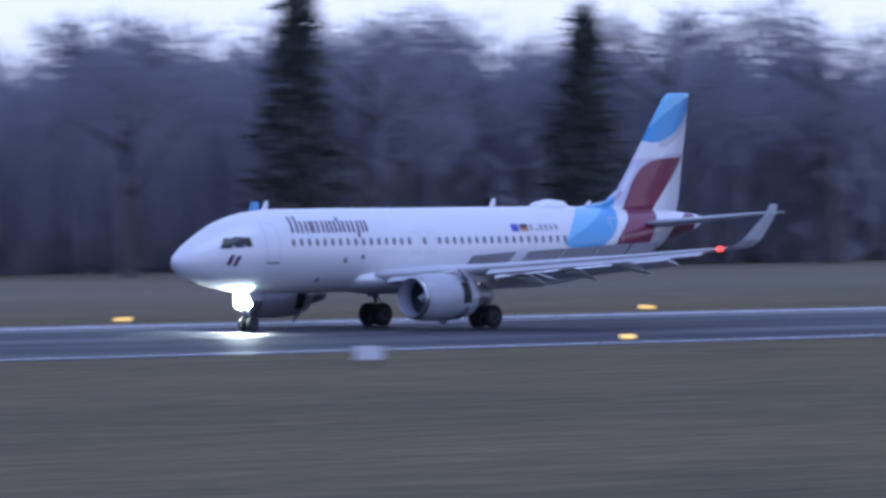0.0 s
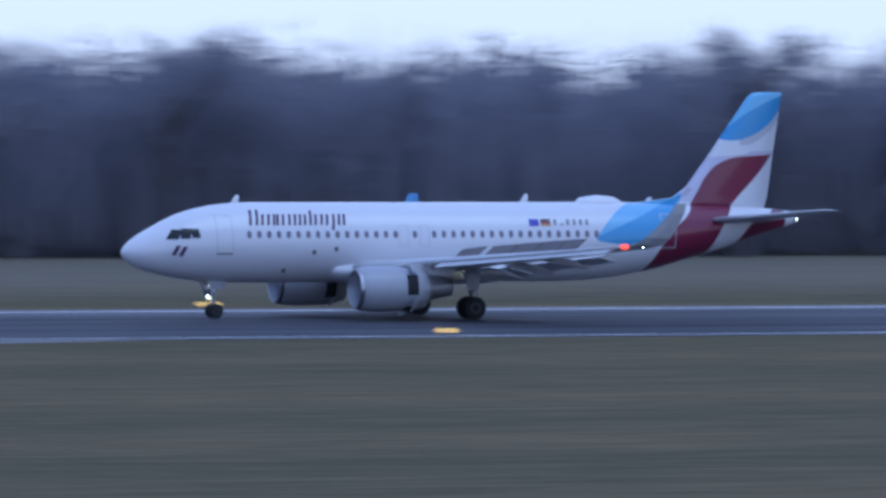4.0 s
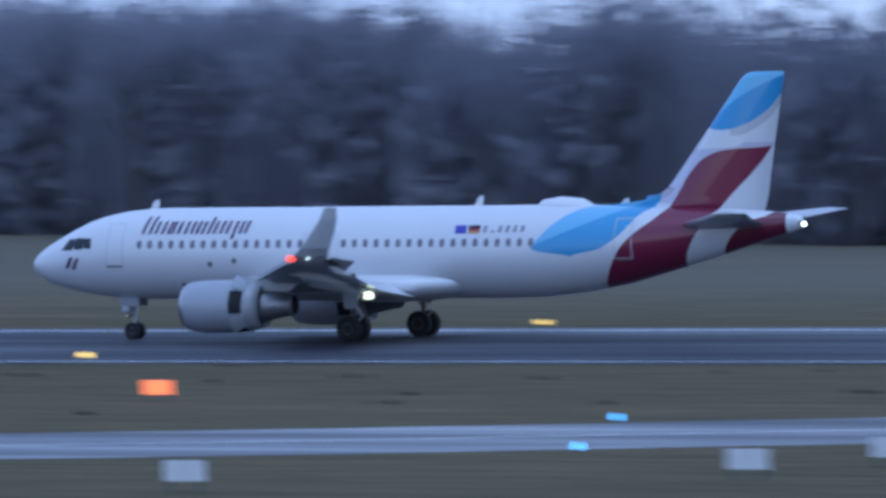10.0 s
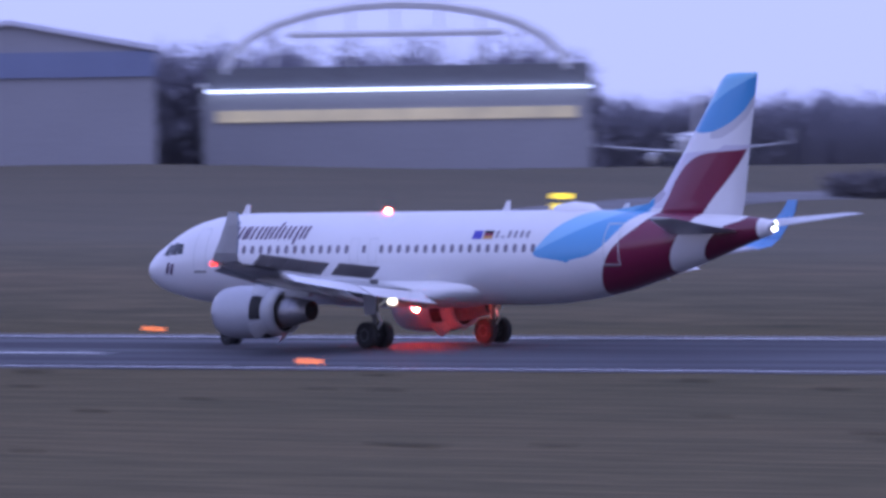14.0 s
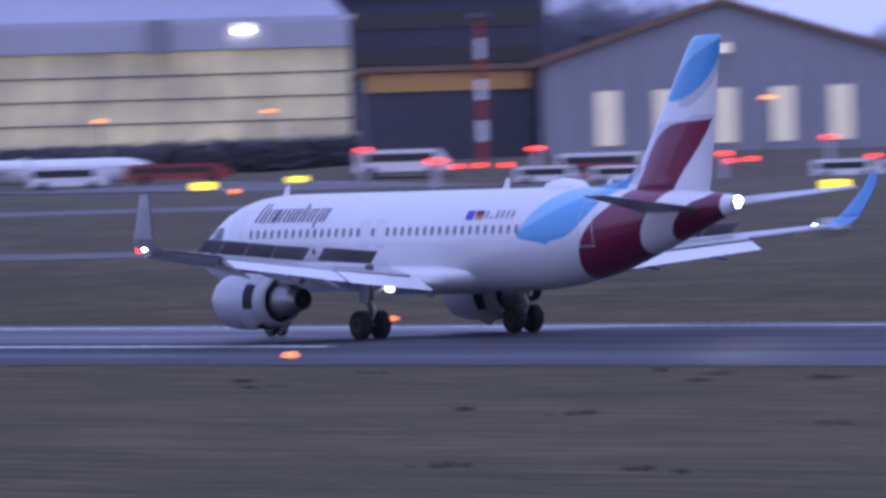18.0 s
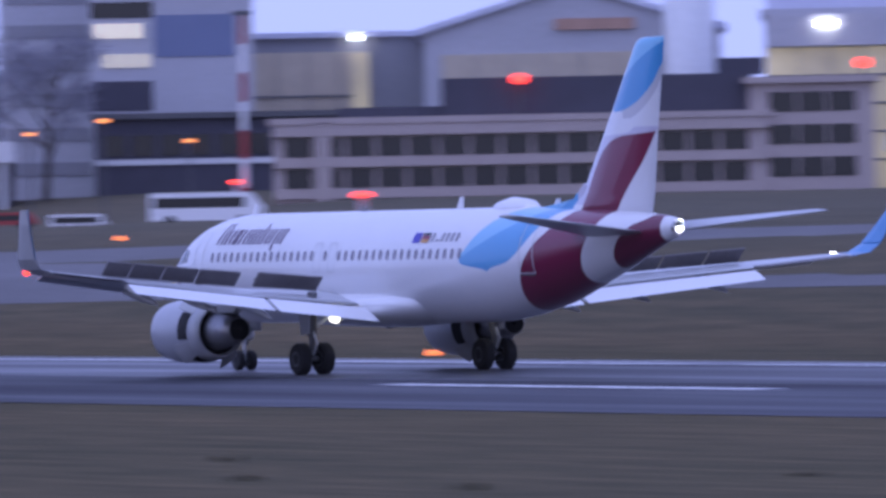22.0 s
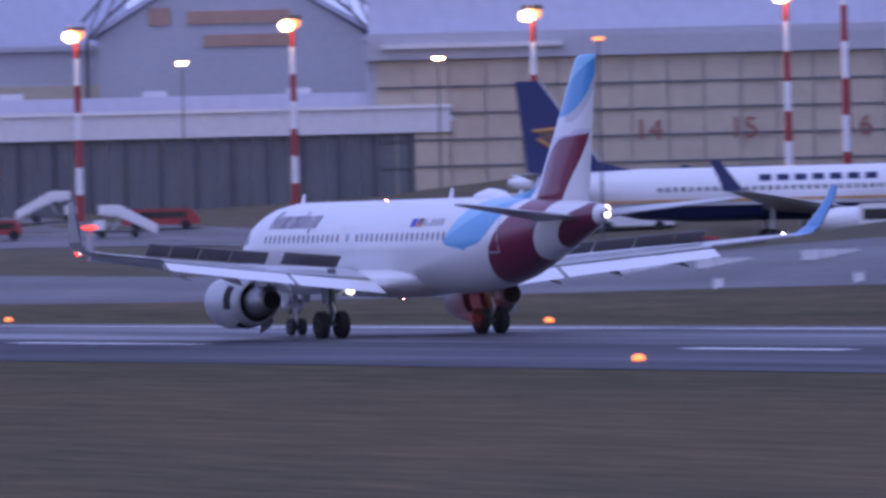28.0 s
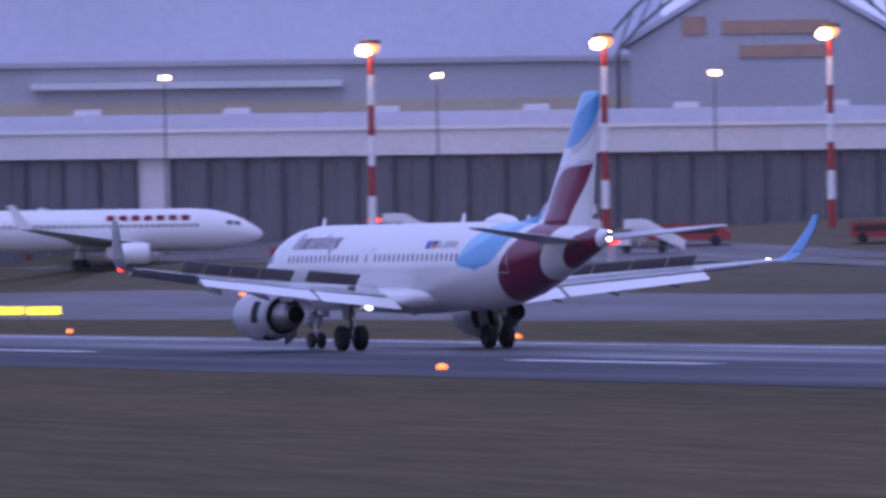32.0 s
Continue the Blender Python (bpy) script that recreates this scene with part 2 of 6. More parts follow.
M_SHADE = surface("cabin_window_shade", (0.2, 0.18, 0.22), rough=0.25, vary=0.25, scale=1.5, bump=0.0, coat=0.5)
M_INK = surface("registration_grey", (0.26, 0.25, 0.3), rough=0.4, vary=0.05, bump=0.0)
M_FLAG = surface("flag_blue", (0.07, 0.06, 0.42), rough=0.4, vary=0.05, bump=0.0)
M_PURPLE = surface("plum_lettering", (0.07, 0.03, 0.085), rough=0.35, vary=0.05, bump=0.0)
M_SPOIL = surface("spoiler_primer", (0.12, 0.11, 0.11), rough=0.6, vary=0.25)
M_SKYBLUE = surface("sky_blue_paint", (0.12, 0.28, 0.54), rough=0.3, vary=0.05, bump=0.02)
M_NAVY = surface("navy_paint", (0.02, 0.03, 0.12), rough=0.35, vary=0.08, bump=0.02)
M_GOLD = surface("gold_paint", (0.5, 0.27, 0.08), rough=0.4, vary=0.1)
M_RED = surface("signal_red_paint", (0.3, 0.04, 0.04), rough=0.5, vary=0.15)
M_BURG = surface("burgundy_paint", (0.2, 0.012, 0.045), rough=0.3, vary=0.05)
M_BARK = surface("bark", (0.085, 0.075, 0.07), rough=0.95, vary=0.3, scale=2, bump=0.6)
M_TWIG = surface("winter_twigs", (0.265, 0.26, 0.3), rough=0.95, vary=0.15, scale=0.3)


def let_light_through(m, colour, share):
    """Thin twigs in depth pass part of the light on."""
    nt = m.node_tree
    out = nt.nodes["Material Output"]
    t = nt.nodes.new("ShaderNodeBsdfTranslucent")
    t.inputs["Color"].default_value = (*colour, 1)
    mix = nt.nodes.new("ShaderNodeMixShader")
    mix.inputs[0].default_value = share
    nt.links.new(nt.nodes["Principled BSDF"].outputs[0], mix.inputs[1])
    nt.links.new(t.outputs[0], mix.inputs[2])
    nt.links.new(mix.outputs[0], out.inputs["Surface"])
    nt.nodes["Principled BSDF"].inputs["Specular IOR Level"].default_value = 0.1


let_light_through(M_TWIG, (0.3, 0.295, 0.34), 0.55)
M_EVERGREEN = surface("evergreen_needles", (0.06, 0.068, 0.06), rough=0.9, vary=0.3, scale=0.4)
M_BRUSH = surface("undergrowth", (0.15, 0.145, 0.165), rough=0.95, vary=0.35, scale=0.2)
M_CLAD = surface("grey_cladding", (0.44, 0.44, 0.48), rough=0.6, vary=0.1, scale=0.1, fine=2)
M_CLADD = surface("slate_blue_cladding", (0.27, 0.27, 0.3), rough=0.6, vary=0.1, scale=0.1, fine=2)
M_CLADL = surface("pale_cladding", (0.66, 0.66, 0.68), rough=0.6, vary=0.1, scale=0.1, fine=2)
M_ROOF = surface("pale_blue_roof_sheet", (0.56, 0.57, 0.68), rough=0.45, vary=0.1, scale=0.05, fine=1)
M_BEIGE = surface("beige_door_sheet", (0.5, 0.44, 0.34), rough=0.6, vary=0.12, scale=0.1, fine=1)
M_DOORGREY = surface("slate_door_sheet", (0.13, 0.135, 0.15), rough=0.6, vary=0.2, scale=0.2, fine=3)
M_BROWN = surface("brown_cladding", (0.2, 0.12, 0.08), rough=0.7, vary=0.15)
M_FADED = surface("faded_orange_lettering", (0.42, 0.27, 0.2), rough=0.7, vary=0.15)
M_BLUEWALL = surface("dull_blue_wall_panel", (0.17, 0.2, 0.32), rough=0.6, vary=0.12, scale=0.2)
M_HALLDARK = surface("dark_blue_grey_cladding", (0.12, 0.12, 0.15), rough=0.6, vary=0.15, scale=0.15, fine=2)
M_REDBROWN = surface("red_brown_facade", (0.32, 0.14, 0.12), rough=0.7, vary=0.12)
M_TARP = surface("mottled_tarpaulin", (0.15, 0.132, 0.12), rough=0.6, vary=0.45, scale=0.5)
M_SHINE = surface("cream_shine", (0.55, 0.5, 0.45), rough=0.4, vary=0.4, scale=0.35)
M_CONC = surface("office_concrete", (0.42, 0.36, 0.34), rough=0.75, vary=0.1, scale=0.2)
M_SLATE = surface("dark_plant_room", (0.06, 0.058, 0.08), rough=0.7, vary=0.15)
M_DIMLIT = glow("dim_lit_window", (1.0, 0.87, 0.58), 0.13)
M_LIT = glow("lit_window", (1.0, 0.86, 0.58), 0.32)
M_YELLOWLENS = glow("yellow_runway_lamp", (1.0, 0.56, 0.12), 1.9)
M_AMBER = glow("amber_runway_lamp", (1.0, 0.22, 0.035), 2.2)
M_REDLAMP = glow("red_lamp", (1.0, 0.05, 0.025), 2.6)
M_YELLOW = glow("lit_yellow_sign", (1.0, 0.72, 0.02), 1.5)
M_ORANGE = glow("orange_sign_face", (1.0, 0.2, 0.06), 1.1)
M_BLUELAMP = glow("blue_taxiway_lamp", (0.2, 0.25, 1.0), 4)
M_CYANLAMP = glow("pale_blue_taxiway_lamp", (0.2, 0.5, 1.0), 2.5)
M_WHITELAMP = glow("white_lamp", (1.0, 0.93, 0.75), 9)
M_SOFFIT = glow("lit_soffit", (0.8, 0.86, 1.0), 1.5)
M_ROOTLAMP = glow("warm_white_lamp", (1.0, 0.88, 0.55), 2.4)
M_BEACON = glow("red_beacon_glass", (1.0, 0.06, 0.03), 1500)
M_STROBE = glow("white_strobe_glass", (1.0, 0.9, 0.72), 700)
M_SODIUM = glow("sodium_floodlight", (1.0, 0.5, 0.17), 30)
M_AMBERGLOW = glow("amber_lamp_glow", (1.0, 0.3, 0.06), 1.7)
M_HALO = glow("landing_light_lens", (1.0, 0.97, 0.8), 800)


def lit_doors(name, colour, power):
    """Door sheets with yellow light put into the material as a randomly uneven glow."""
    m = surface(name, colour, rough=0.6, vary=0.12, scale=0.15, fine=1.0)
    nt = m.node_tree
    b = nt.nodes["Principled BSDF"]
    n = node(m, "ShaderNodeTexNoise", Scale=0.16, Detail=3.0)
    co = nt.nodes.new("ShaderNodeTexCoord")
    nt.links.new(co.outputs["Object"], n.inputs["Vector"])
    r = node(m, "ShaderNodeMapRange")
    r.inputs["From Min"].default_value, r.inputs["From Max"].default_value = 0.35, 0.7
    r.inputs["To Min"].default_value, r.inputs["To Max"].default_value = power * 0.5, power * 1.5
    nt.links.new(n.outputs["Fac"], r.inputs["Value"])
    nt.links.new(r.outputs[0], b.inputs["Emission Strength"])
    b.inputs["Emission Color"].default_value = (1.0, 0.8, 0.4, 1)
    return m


M_LITDOOR = lit_doors("glowing_hangar_door", (0.5, 0.44, 0.3), 0.16)


def curve_node(mat, pts, lo, hi, out_lo, out_hi, source):
    """A boundary line y(x) through pts, as nodes: gives y in metres for the socket source."""
    nt = mat.node_tree
    a = node(mat, "ShaderNodeMapRange")
    a.inputs["From Min"].default_value, a.inputs["From Max"].default_value = lo, hi
    nt.links.new(source, a.inputs["Value"])
    f = nt.nodes.new("ShaderNodeFloatCurve")
    c = f.mapping.curves[0]
    norm = [((x - lo) / (hi - lo), (y - out_lo) / (out_hi - out_lo)) for x, y in pts]
    c.points[0].location, c.points[-1].location = norm[0], norm[-1]
    for p in norm[1:-1]:
        c.points.new(*p)
    f.mapping.extend = "HORIZONTAL"
    f.mapping.update()
    nt.links.new(a.outputs[0], f.inputs["Value"])
    b = node(mat, "ShaderNodeMapRange")
    b.inputs["To Min"].default_value, b.inputs["To Max"].default_value = out_lo, out_hi
    nt.links.new(f.outputs[0], b.inputs["Value"])
    return b.outputs[0]


def livery_material():
    """White airframe paint with the leaf-shaped blue, grey and burgundy bands of the tail, laid out along (x, z)."""
    m = surface("airframe_livery", (0.69, 0.69, 0.715), rough=0.28, vary=0.025, scale=0.5, bump=0.01, coat=0.5)
    nt = m.node_tree
    b = nt.nodes["Principled BSDF"]
    white = b.inputs["Base Color"].links[0].from_socket
    co = nt.nodes.new("ShaderNodeTexCoord")
    sep = nt.nodes.new("ShaderNodeSeparateXYZ")
    nt.links.new(co.outputs["Object"], sep.inputs[0])
    x0, z = sep.outputs["X"], sep.outputs["Z"]
    shift = nt.nodes.new("ShaderNodeMath")
    shift.operation = "ADD"
    shift.inputs[1].default_value = 17.7
    nt.links.new(x0, shift.inputs[0])
    x = shift.outputs[0]

    def math(op, p, q):
        n = nt.nodes.new("ShaderNodeMath")
        n.operation = op
        for i, v in enumerate((p, q)):
            if isinstance(v, (int, float)):
                n.inputs[i].default_value = v
            else:
                nt.links.new(v, n.inputs[i])
        return n.outputs[0]

    def both(*masks):
        r = masks[0]
        for k in masks[1:]:
            r = math("MULTIPLY", r, k)
        return r

    def gt(p, q):
        return math("GREATER_THAN", p, q)

    def lt(p, q):
        return math("LESS_THAN", p, q)

    def line_x(pts):
        return curve_node(m, pts, 1.0, 12.0, 20.0, 40.0, z)

    def line_z(pts):
        return curve_node(m, pts, 20.0, 40.0, 1.0, 13.0, x)

    left = line_x([(1.0, 27.4), (1.6, 27.9), (2.15, 28.4), (4.3, 29.8), (5.5, 31.2), (6.5, 31.9), (7.3, 32.4), (8.0, 33.2), (8.3, 34.2), (8.45, 36.2), (12.0, 38.0)])
    right = line_x([(1.0, 31.4), (3.1, 32.2), (4.5, 32.9), (5.5, 33.6), (8.45, 36.2), (12.0, 37.5)])
    burg1 = both(gt(x, left), lt(x, right), lt(z, 8.45))
    left2 = line_x([(1.0, 32.0), (2.5, 33.2), (3.1, 33.6), (5.1, 35.2), (5.5, 36.2), (12.0, 39.0)])
    burg2 = both(gt(x, left2), lt(x, 36.9), lt(z, 5.7))
    lleaf = line_x([(1.0, 27.3), (3.65, 27.3), (4.0, 25.5), (4.6, 25.9), (5.2, 26.5), (5.7, 27.3), (6.0, 28.0), (12.0, 29.0)])
    rleaf = line_x([(1.0, 27.3), (3.65, 27.3), (4.0, 28.6), (4.5, 29.4), (5.0, 29.9), (5.4, 30.2), (6.0, 30.9), (6.6, 31.0), (12.0, 31.0)])
    leaf = both(gt(x, lleaf), lt(x, rleaf), lt(z, 6.6))
    diag = math("ADD", math("MULTIPLY", math("SUBTRACT", x, 25.5), 0.4), 4.15)
    leaf_dark = both(leaf, lt(z, diag))
    base = line_z([(20.0, 12.5), (32.6, 9.6), (33.2, 9.25), (34.0, 9.15), (35.0, 9.4), (36.0, 10.0), (37.0, 11.0), (40.0, 12.0)])
    top = line_z([(20.0, 12.8), (32.6, 9.6), (33.4, 9.75), (34.5, 10.45), (35.5, 11.0), (37.0, 11.6), (40.0, 12.5)])
    fin_light = both(gt(z, base), gt(x, 31.5))
    fin_dark = both(fin_light, lt(z, top))
    grey = both(gt(math("ADD", z, 0.42), base), gt(x, 34.3), gt(z, 8.9))
    shade = both(lt(x, left), gt(z, 5.95), lt(z, 8.6), gt(x, 29.0), gt(math("ADD", x, 1.5), left))

    def paint(under, mask, colour):
        k = nt.nodes.new("ShaderNodeMix")
        k.data_type = "RGBA"
        nt.links.new(mask, k.inputs[0])
        nt.links.new(under, k.inputs[6])
        k.inputs[7].default_value = (*colour, 1)
        return k.outputs[2]

    c = white
    for mask, colour in ((shade, (0.52, 0.5, 0.6)), (leaf, (0.23, 0.48, 0.72)), (leaf_dark, (0.1, 0.32, 0.6)), (grey, (0.5, 0.5, 0.54)), (fin_light, (0.21, 0.48, 0.72)),
                         (fin_dark, (0.08, 0.29, 0.58)), (burg1, (0.15, 0.011, 0.045)), (burg2, (0.12, 0.01, 0.037))):
        c = paint(c, mask, colour)
    nt.links.new(c, b.inputs["Base Color"])
    return m


M_LIVERY = livery_material()


# ---- mesh helpers ----
def link(name, bm, material, parent=None, label="", smooth=False):
    me = bpy.data.meshes.new(name)
    bm.normal_update()
    bm.to_mesh(me)
    bm.free()
    for m in material if isinstance(material, (list, tuple)) else (material,):
        me.materials.append(m)
    if smooth:
        for p in me.polygons:
            p.use_smooth = True
    ob = new(name, me)
    if parent:
        ob.parent = parent
    if label:
        ob["label"] = label
    return ob


def part(name, bm, material, parent, label="", smooth=False):
    return link(name, bm, material, parent, label, smooth)


def root(name, m, label, category, group="", kind=""):
    ob = new(name)
    ob.empty_display_size = 0.2
    ob.matrix_world = m
    return tagged(ob, label, category, group, kind)


def box(bm, x0, x1, y0, y1, z0, z1):
    v = [bm.verts.new(p) for p in ((x0, y0, z0), (x1, y0, z0), (x1, y1, z0), (x0, y1, z0), (x0, y0, z1), (x1, y0, z1), (x1, y1, z1), (x0, y1, z1))]
    for f in ((0, 3, 2, 1), (4, 5, 6, 7), (0, 1, 5, 4), (1, 2, 6, 5), (2, 3, 7, 6), (3, 0, 4, 7)):
        bm.faces.new([v[i] for i in f])
    return bm


def boxes(*dims):
    bm = bmesh.new()
    for d in dims:
        box(bm, *d)
    return bm


def prism(bm, pts, y0, y1):
    """A solid with the outline pts in (x, z), from y0 to y1."""
    a = [bm.verts.new((x, y0, z)) for x, z in pts]
    b = [bm.verts.new((x, y1, z)) for x, z in pts]
    n = len(pts)
    bm.faces.new(a)
    bm.faces.new(b[::-1])
    for i in range(n):
        j = (i + 1) % n
        bm.faces.new((a[j], a[i], b[i], b[j]))
    bmesh.ops.recalc_face_normals(bm, faces=bm.faces)
    return bm


def rings(bm, loops, close=True):
    """Joins loops of points, all of one length, into a skin with capped ends."""
    vs = [[bm.verts.new(p) for p in loop] for loop in loops]
    n = len(vs[0])
    for a, b in zip(vs, vs[1:]):
        for i in range(n):
            j = (i + 1) % n
            bm.faces.new((a[i], a[j], b[j], b[i]))
    if close:
        bm.faces.new(vs[0][::-1])
        bm.faces.new(vs[-1])
    bmesh.ops.recalc_face_normals(bm, faces=bm.faces)
    return bm


def tube_x(bm, sections, cy, n=24):
    """A round body along x: sections of (x, centre z, radius)."""
    return rings(bm, [[(x, cy + r * math.cos(2 * math.pi * i / n), z + r * math.sin(2 * math.pi * i / n)) for i in range(n)] for x, z, r in sections])


def rod(bm, p, q, r, n=8, r2=None):
    p, q = Vector(p), Vector(q)
    d = (q - p).normalized()
    a = d.orthogonal().normalized()
    b = d.cross(a)
    r2 = r if r2 is None else r2
    return rings(bm, [[c + a * rr * math.cos(2 * math.pi * i / n) + b * rr * math.sin(2 * math.pi * i / n) for i in range(n)] for c, rr in ((p, r), (q, r2))])


def foil(bm, sections, n=10):
    """A wing-like body through sections (x of the front edge, y, z, chord, thickness share, droop of the rear edge)."""
    loops = []
    for x, y, z, c, th, droop in sections:
        loop = []
        for i in range(2 * n):
            u = i / n if i < n else 2 - i / n
            half = th * c * (1.48 * math.sqrt(max(u, 0)) - 0.63 * u - 1.76 * u * u + 1.42 * u ** 3 - 0.51 * u ** 4)
            loop.append((x + c * u, y, z + (half if i < n else -half) - droop * u * u))
        loops.append(loop)
    return rings(bm, loops)


def wheel(name, x, y, z, r, w, parent):
    w2 = w / 2
    prof = [(-w2, r * 0.55), (-w2, r * 0.9), (-w2 * 0.7, r), (w2 * 0.7, r), (w2, r * 0.9), (w2, r * 0.55)]
    bm = rings(bmesh.new(), [[(x + q * math.cos(2 * math.pi * i / 20), y + p, z + q * math.sin(2 * math.pi * i / 20)) for i in range(20)] for p, q in prof])
    tyre = part(name, bm, M_RUBBER, parent, smooth=False)
    part("rim", rings(bmesh.new(), [[(x + q * math.cos(2 * math.pi * i / 14), y + p, z + q * math.sin(2 * math.pi * i / 14)) for i in range(14)] for p, q in ((-w2 + 0.03, r * 0.2), (-w2 - 0.01, r * 0.46), (w2 + 0.01, r * 0.46), (w2 - 0.03, r * 0.2))]), M_DGREY, tyre)
    return tyre


# ---- ground ----
KNOTS = ((-904, 97, 6.7), (-980, 112, 7.2), (-957, 154, 7.2), (-880, 151, 9.5), (-811, 143, 9.8), (-805, 175, 9.2), (-785, 184, 9.5), (-807, 208, 10), (-705, 165, 8.2),
         (-694, 217, 8.4), (-663, 195, 8.1), (-570, 198, 8.3), (-643, 299, 7.8), (-527, 224, 8.0), (-545.3, 325.6, 8.8), (-542, 382, 7.6), (-484, 367, 7.4), (-354, 352, 2.4),
         (-224, 270, 0.6), (-773, 838, 5), (0, 200, 0), (-763, 103, 2.4), (-800, 124, 2.9), (-807, 108, 2.9), (-796, 137, 3.0), (-720, 80, 2.8), (-745, 95, 2.4), (-884, 62, 4.4), (-602, 144, 6.1), (-818, 73, 4.0), (-661, 97, 6), (-493, 170, 5.6), (-120, 300, 0), (200, 200, 0), (500, 200, 0))


def ground_z(x, y):
    """The field is level along the runway and rises gently behind it towards the aprons and hangars."""
    if y < 27:
        return 0.0
    u = min(1.0, (y - 27) / 38)
    ramp = u * u * (3 - 2 * u)
    num = den = 0.0
    for kx, ky, kz in KNOTS:
        w = 1.0 / (((x - kx) ** 2 + (y - ky) ** 2) + 30.0) ** 1.6
        num += w * kz
        den += w
    return ramp * num / den


def axis(stops):
    out = []
    for a, b, step in stops:
        k = max(1, round((b - a) / step))
        out += [a + (b - a) * i / k for i in range(k)]
    return out + [stops[-1][1]]


def make_ground():
    xs = axis(((-4500, -1200, 300), (-1200, -400, 16), (-400, 100, 25), (100, 700, 100), (700, 4500, 400)))
    ys = axis(((-4500, -600, 400), (-600, 20, 60), (20, 90, 5), (90, 420, 15), (420, 1000, 60), (1000, 4500, 350)))
    nx = len(xs)
    me = bpy.data.meshes.new("ground")
    me.from_pydata([(x, y, ground_z(x, y)) for y in ys for x in xs], [], [(j * nx + i, j * nx + i + 1, (j + 1) * nx + i + 1, (j + 1) * nx + i) for j in range(len(ys) - 1) for i in range(nx - 1)])
    me.materials.append(M_GRASS)
    for p in me.polygons:
        p.use_smooth = True
    return tagged(new("ground", me), "flat airfield of short winter grass, olive and straw coloured", "ground", kind="structure")


make_ground()


def strip(name, pts, width, material, lift, label, category="", step=12.0, kind="structure", parent=None, thick=0.05):
    """A paved band along a line of points, laid over the ground."""
    line = []
    for (x0, y0), (x1, y1) in zip(pts, pts[1:]):
        k = max(1, int(math.hypot(x1 - x0, y1 - y0) / step))
        line += [(x0 + (x1 - x0) * i / k, y0 + (y1 - y0) * i / k) for i in range(k)]
    line.append(pts[-1])
    bm = bmesh.new()
    cross = max(2, int(width / 8) + 1)
    grid = []
    for i, (x, y) in enumerate(line):
        a, b = line[max(0, i - 1)], line[min(len(line) - 1, i + 1)]
        d = Vector((b[0] - a[0], b[1] - a[1])).normalized()
        row = []
        for j in range(cross):
            o = (j / (cross - 1) - 0.5) * width
            px, py = x - d.y * o, y + d.x * o
            row.append(bm.verts.new((px, py, ground_z(px, py) + lift)))
        grid.append(row)
    for a, b in zip(grid, grid[1:]):
        for j in range(cross - 1):
            bm.faces.new((a[j], b[j], b[j + 1], a[j + 1]))
    bmesh.ops.recalc_face_normals(bm, faces=bm.faces)
    ob = link(name, bm, material, parent)
    return tagged(ob, label, category, kind=kind)


RW0, RW1 = 1500, -2600
strip("runway", [(RW0, -7.5), (RW1, -7.5)], 47, M_RUNWAY, 0.02, "long damp asphalt runway with streaks of water", "runway", step=60)
strip("runway_shoulder", [(RW0, 15.8), (RW1, 15.8)], 2.4, M_TAXI, 0.012, "pale wet paved shoulder along the runway", "shoulder", step=60)
# white markings
strip("runway_edge_line", [(RW0, 12.6), (RW1, 12.6)], 0.9, M_PAINT, 0.03, "worn white line along the runway edge", "marking", step=60)
strip("runway_edge_line", [(RW0, -28.6), (-180, -28.6)], 0.5, M_PAINT, 0.03, "worn white line along the runway edge", "marking", step=60)
for x0, x1 in ((-190, -216), (-250, -276), (-319, -345), (-390, -414), (-458, -482), (-508, -526), (-540, -553), (-600, -622), (-680, -704), (-740, -764)):
    strip("centre_line_dash", [(x0, -12.2), (x1, -12.2)], 1.1, M_PAINT, 0.034, "worn white dash painted on the runway", "marking", step=60)
strip("damp_runway_half", [(-330, 4), (RW1, 4)], 23, M_DAMP, 0.026, "paler damp band of the runway", "runway", step=60)
# the exit taxiway that leaves towards the camera
strip("taxiway", [(165, -14), (124, -28), (102, -37), (83, -50), (67, -62), (50, -73), (33, -84), (9, -99), (-19, -113), (-50, -124), (-120, -165), (-260, -250)], 19, M_TAXI, 0.015, "wet pale concrete taxiway leaving the runway", "taxiway")
strip("taxiway_line", [(102, -37), (83, -50), (67, -62), (50, -73), (33, -84), (9, -99), (-19, -113), (-50, -124), (-120, -165)], 0.35, M_PAINT, 0.03, "thin pale line along the taxiway", "marking")
strip("turn_pad", [(-413, -36.5), (-434, -35)], 10, M_RUNWAY, 0.045, "dark asphalt pad beside the runway", "pavement")
# the paved corner between the runway and the exit
fillet = bmesh.new()
fillet.faces.new([fillet.verts.new((x, y, 0.012)) for x, y in ((49, -30), (55, -37), (59, -44), (60, -50), (58, -55), (62, -60), (124, -30), (124, -28))][::-1])
bmesh.ops.recalc_face_normals(fillet, faces=fillet.faces)
tagged(link("taxiway_corner", fillet, M_TAXI), "wet pale paving where the taxiway joins the runway", "taxiway", kind="structure")
strip("damp_runway_edge", [(RW0, 11), (-40, 11)], 8, M_DAMP, 0.026, "pale damp band along the runway's far edge", "runway", step=60)
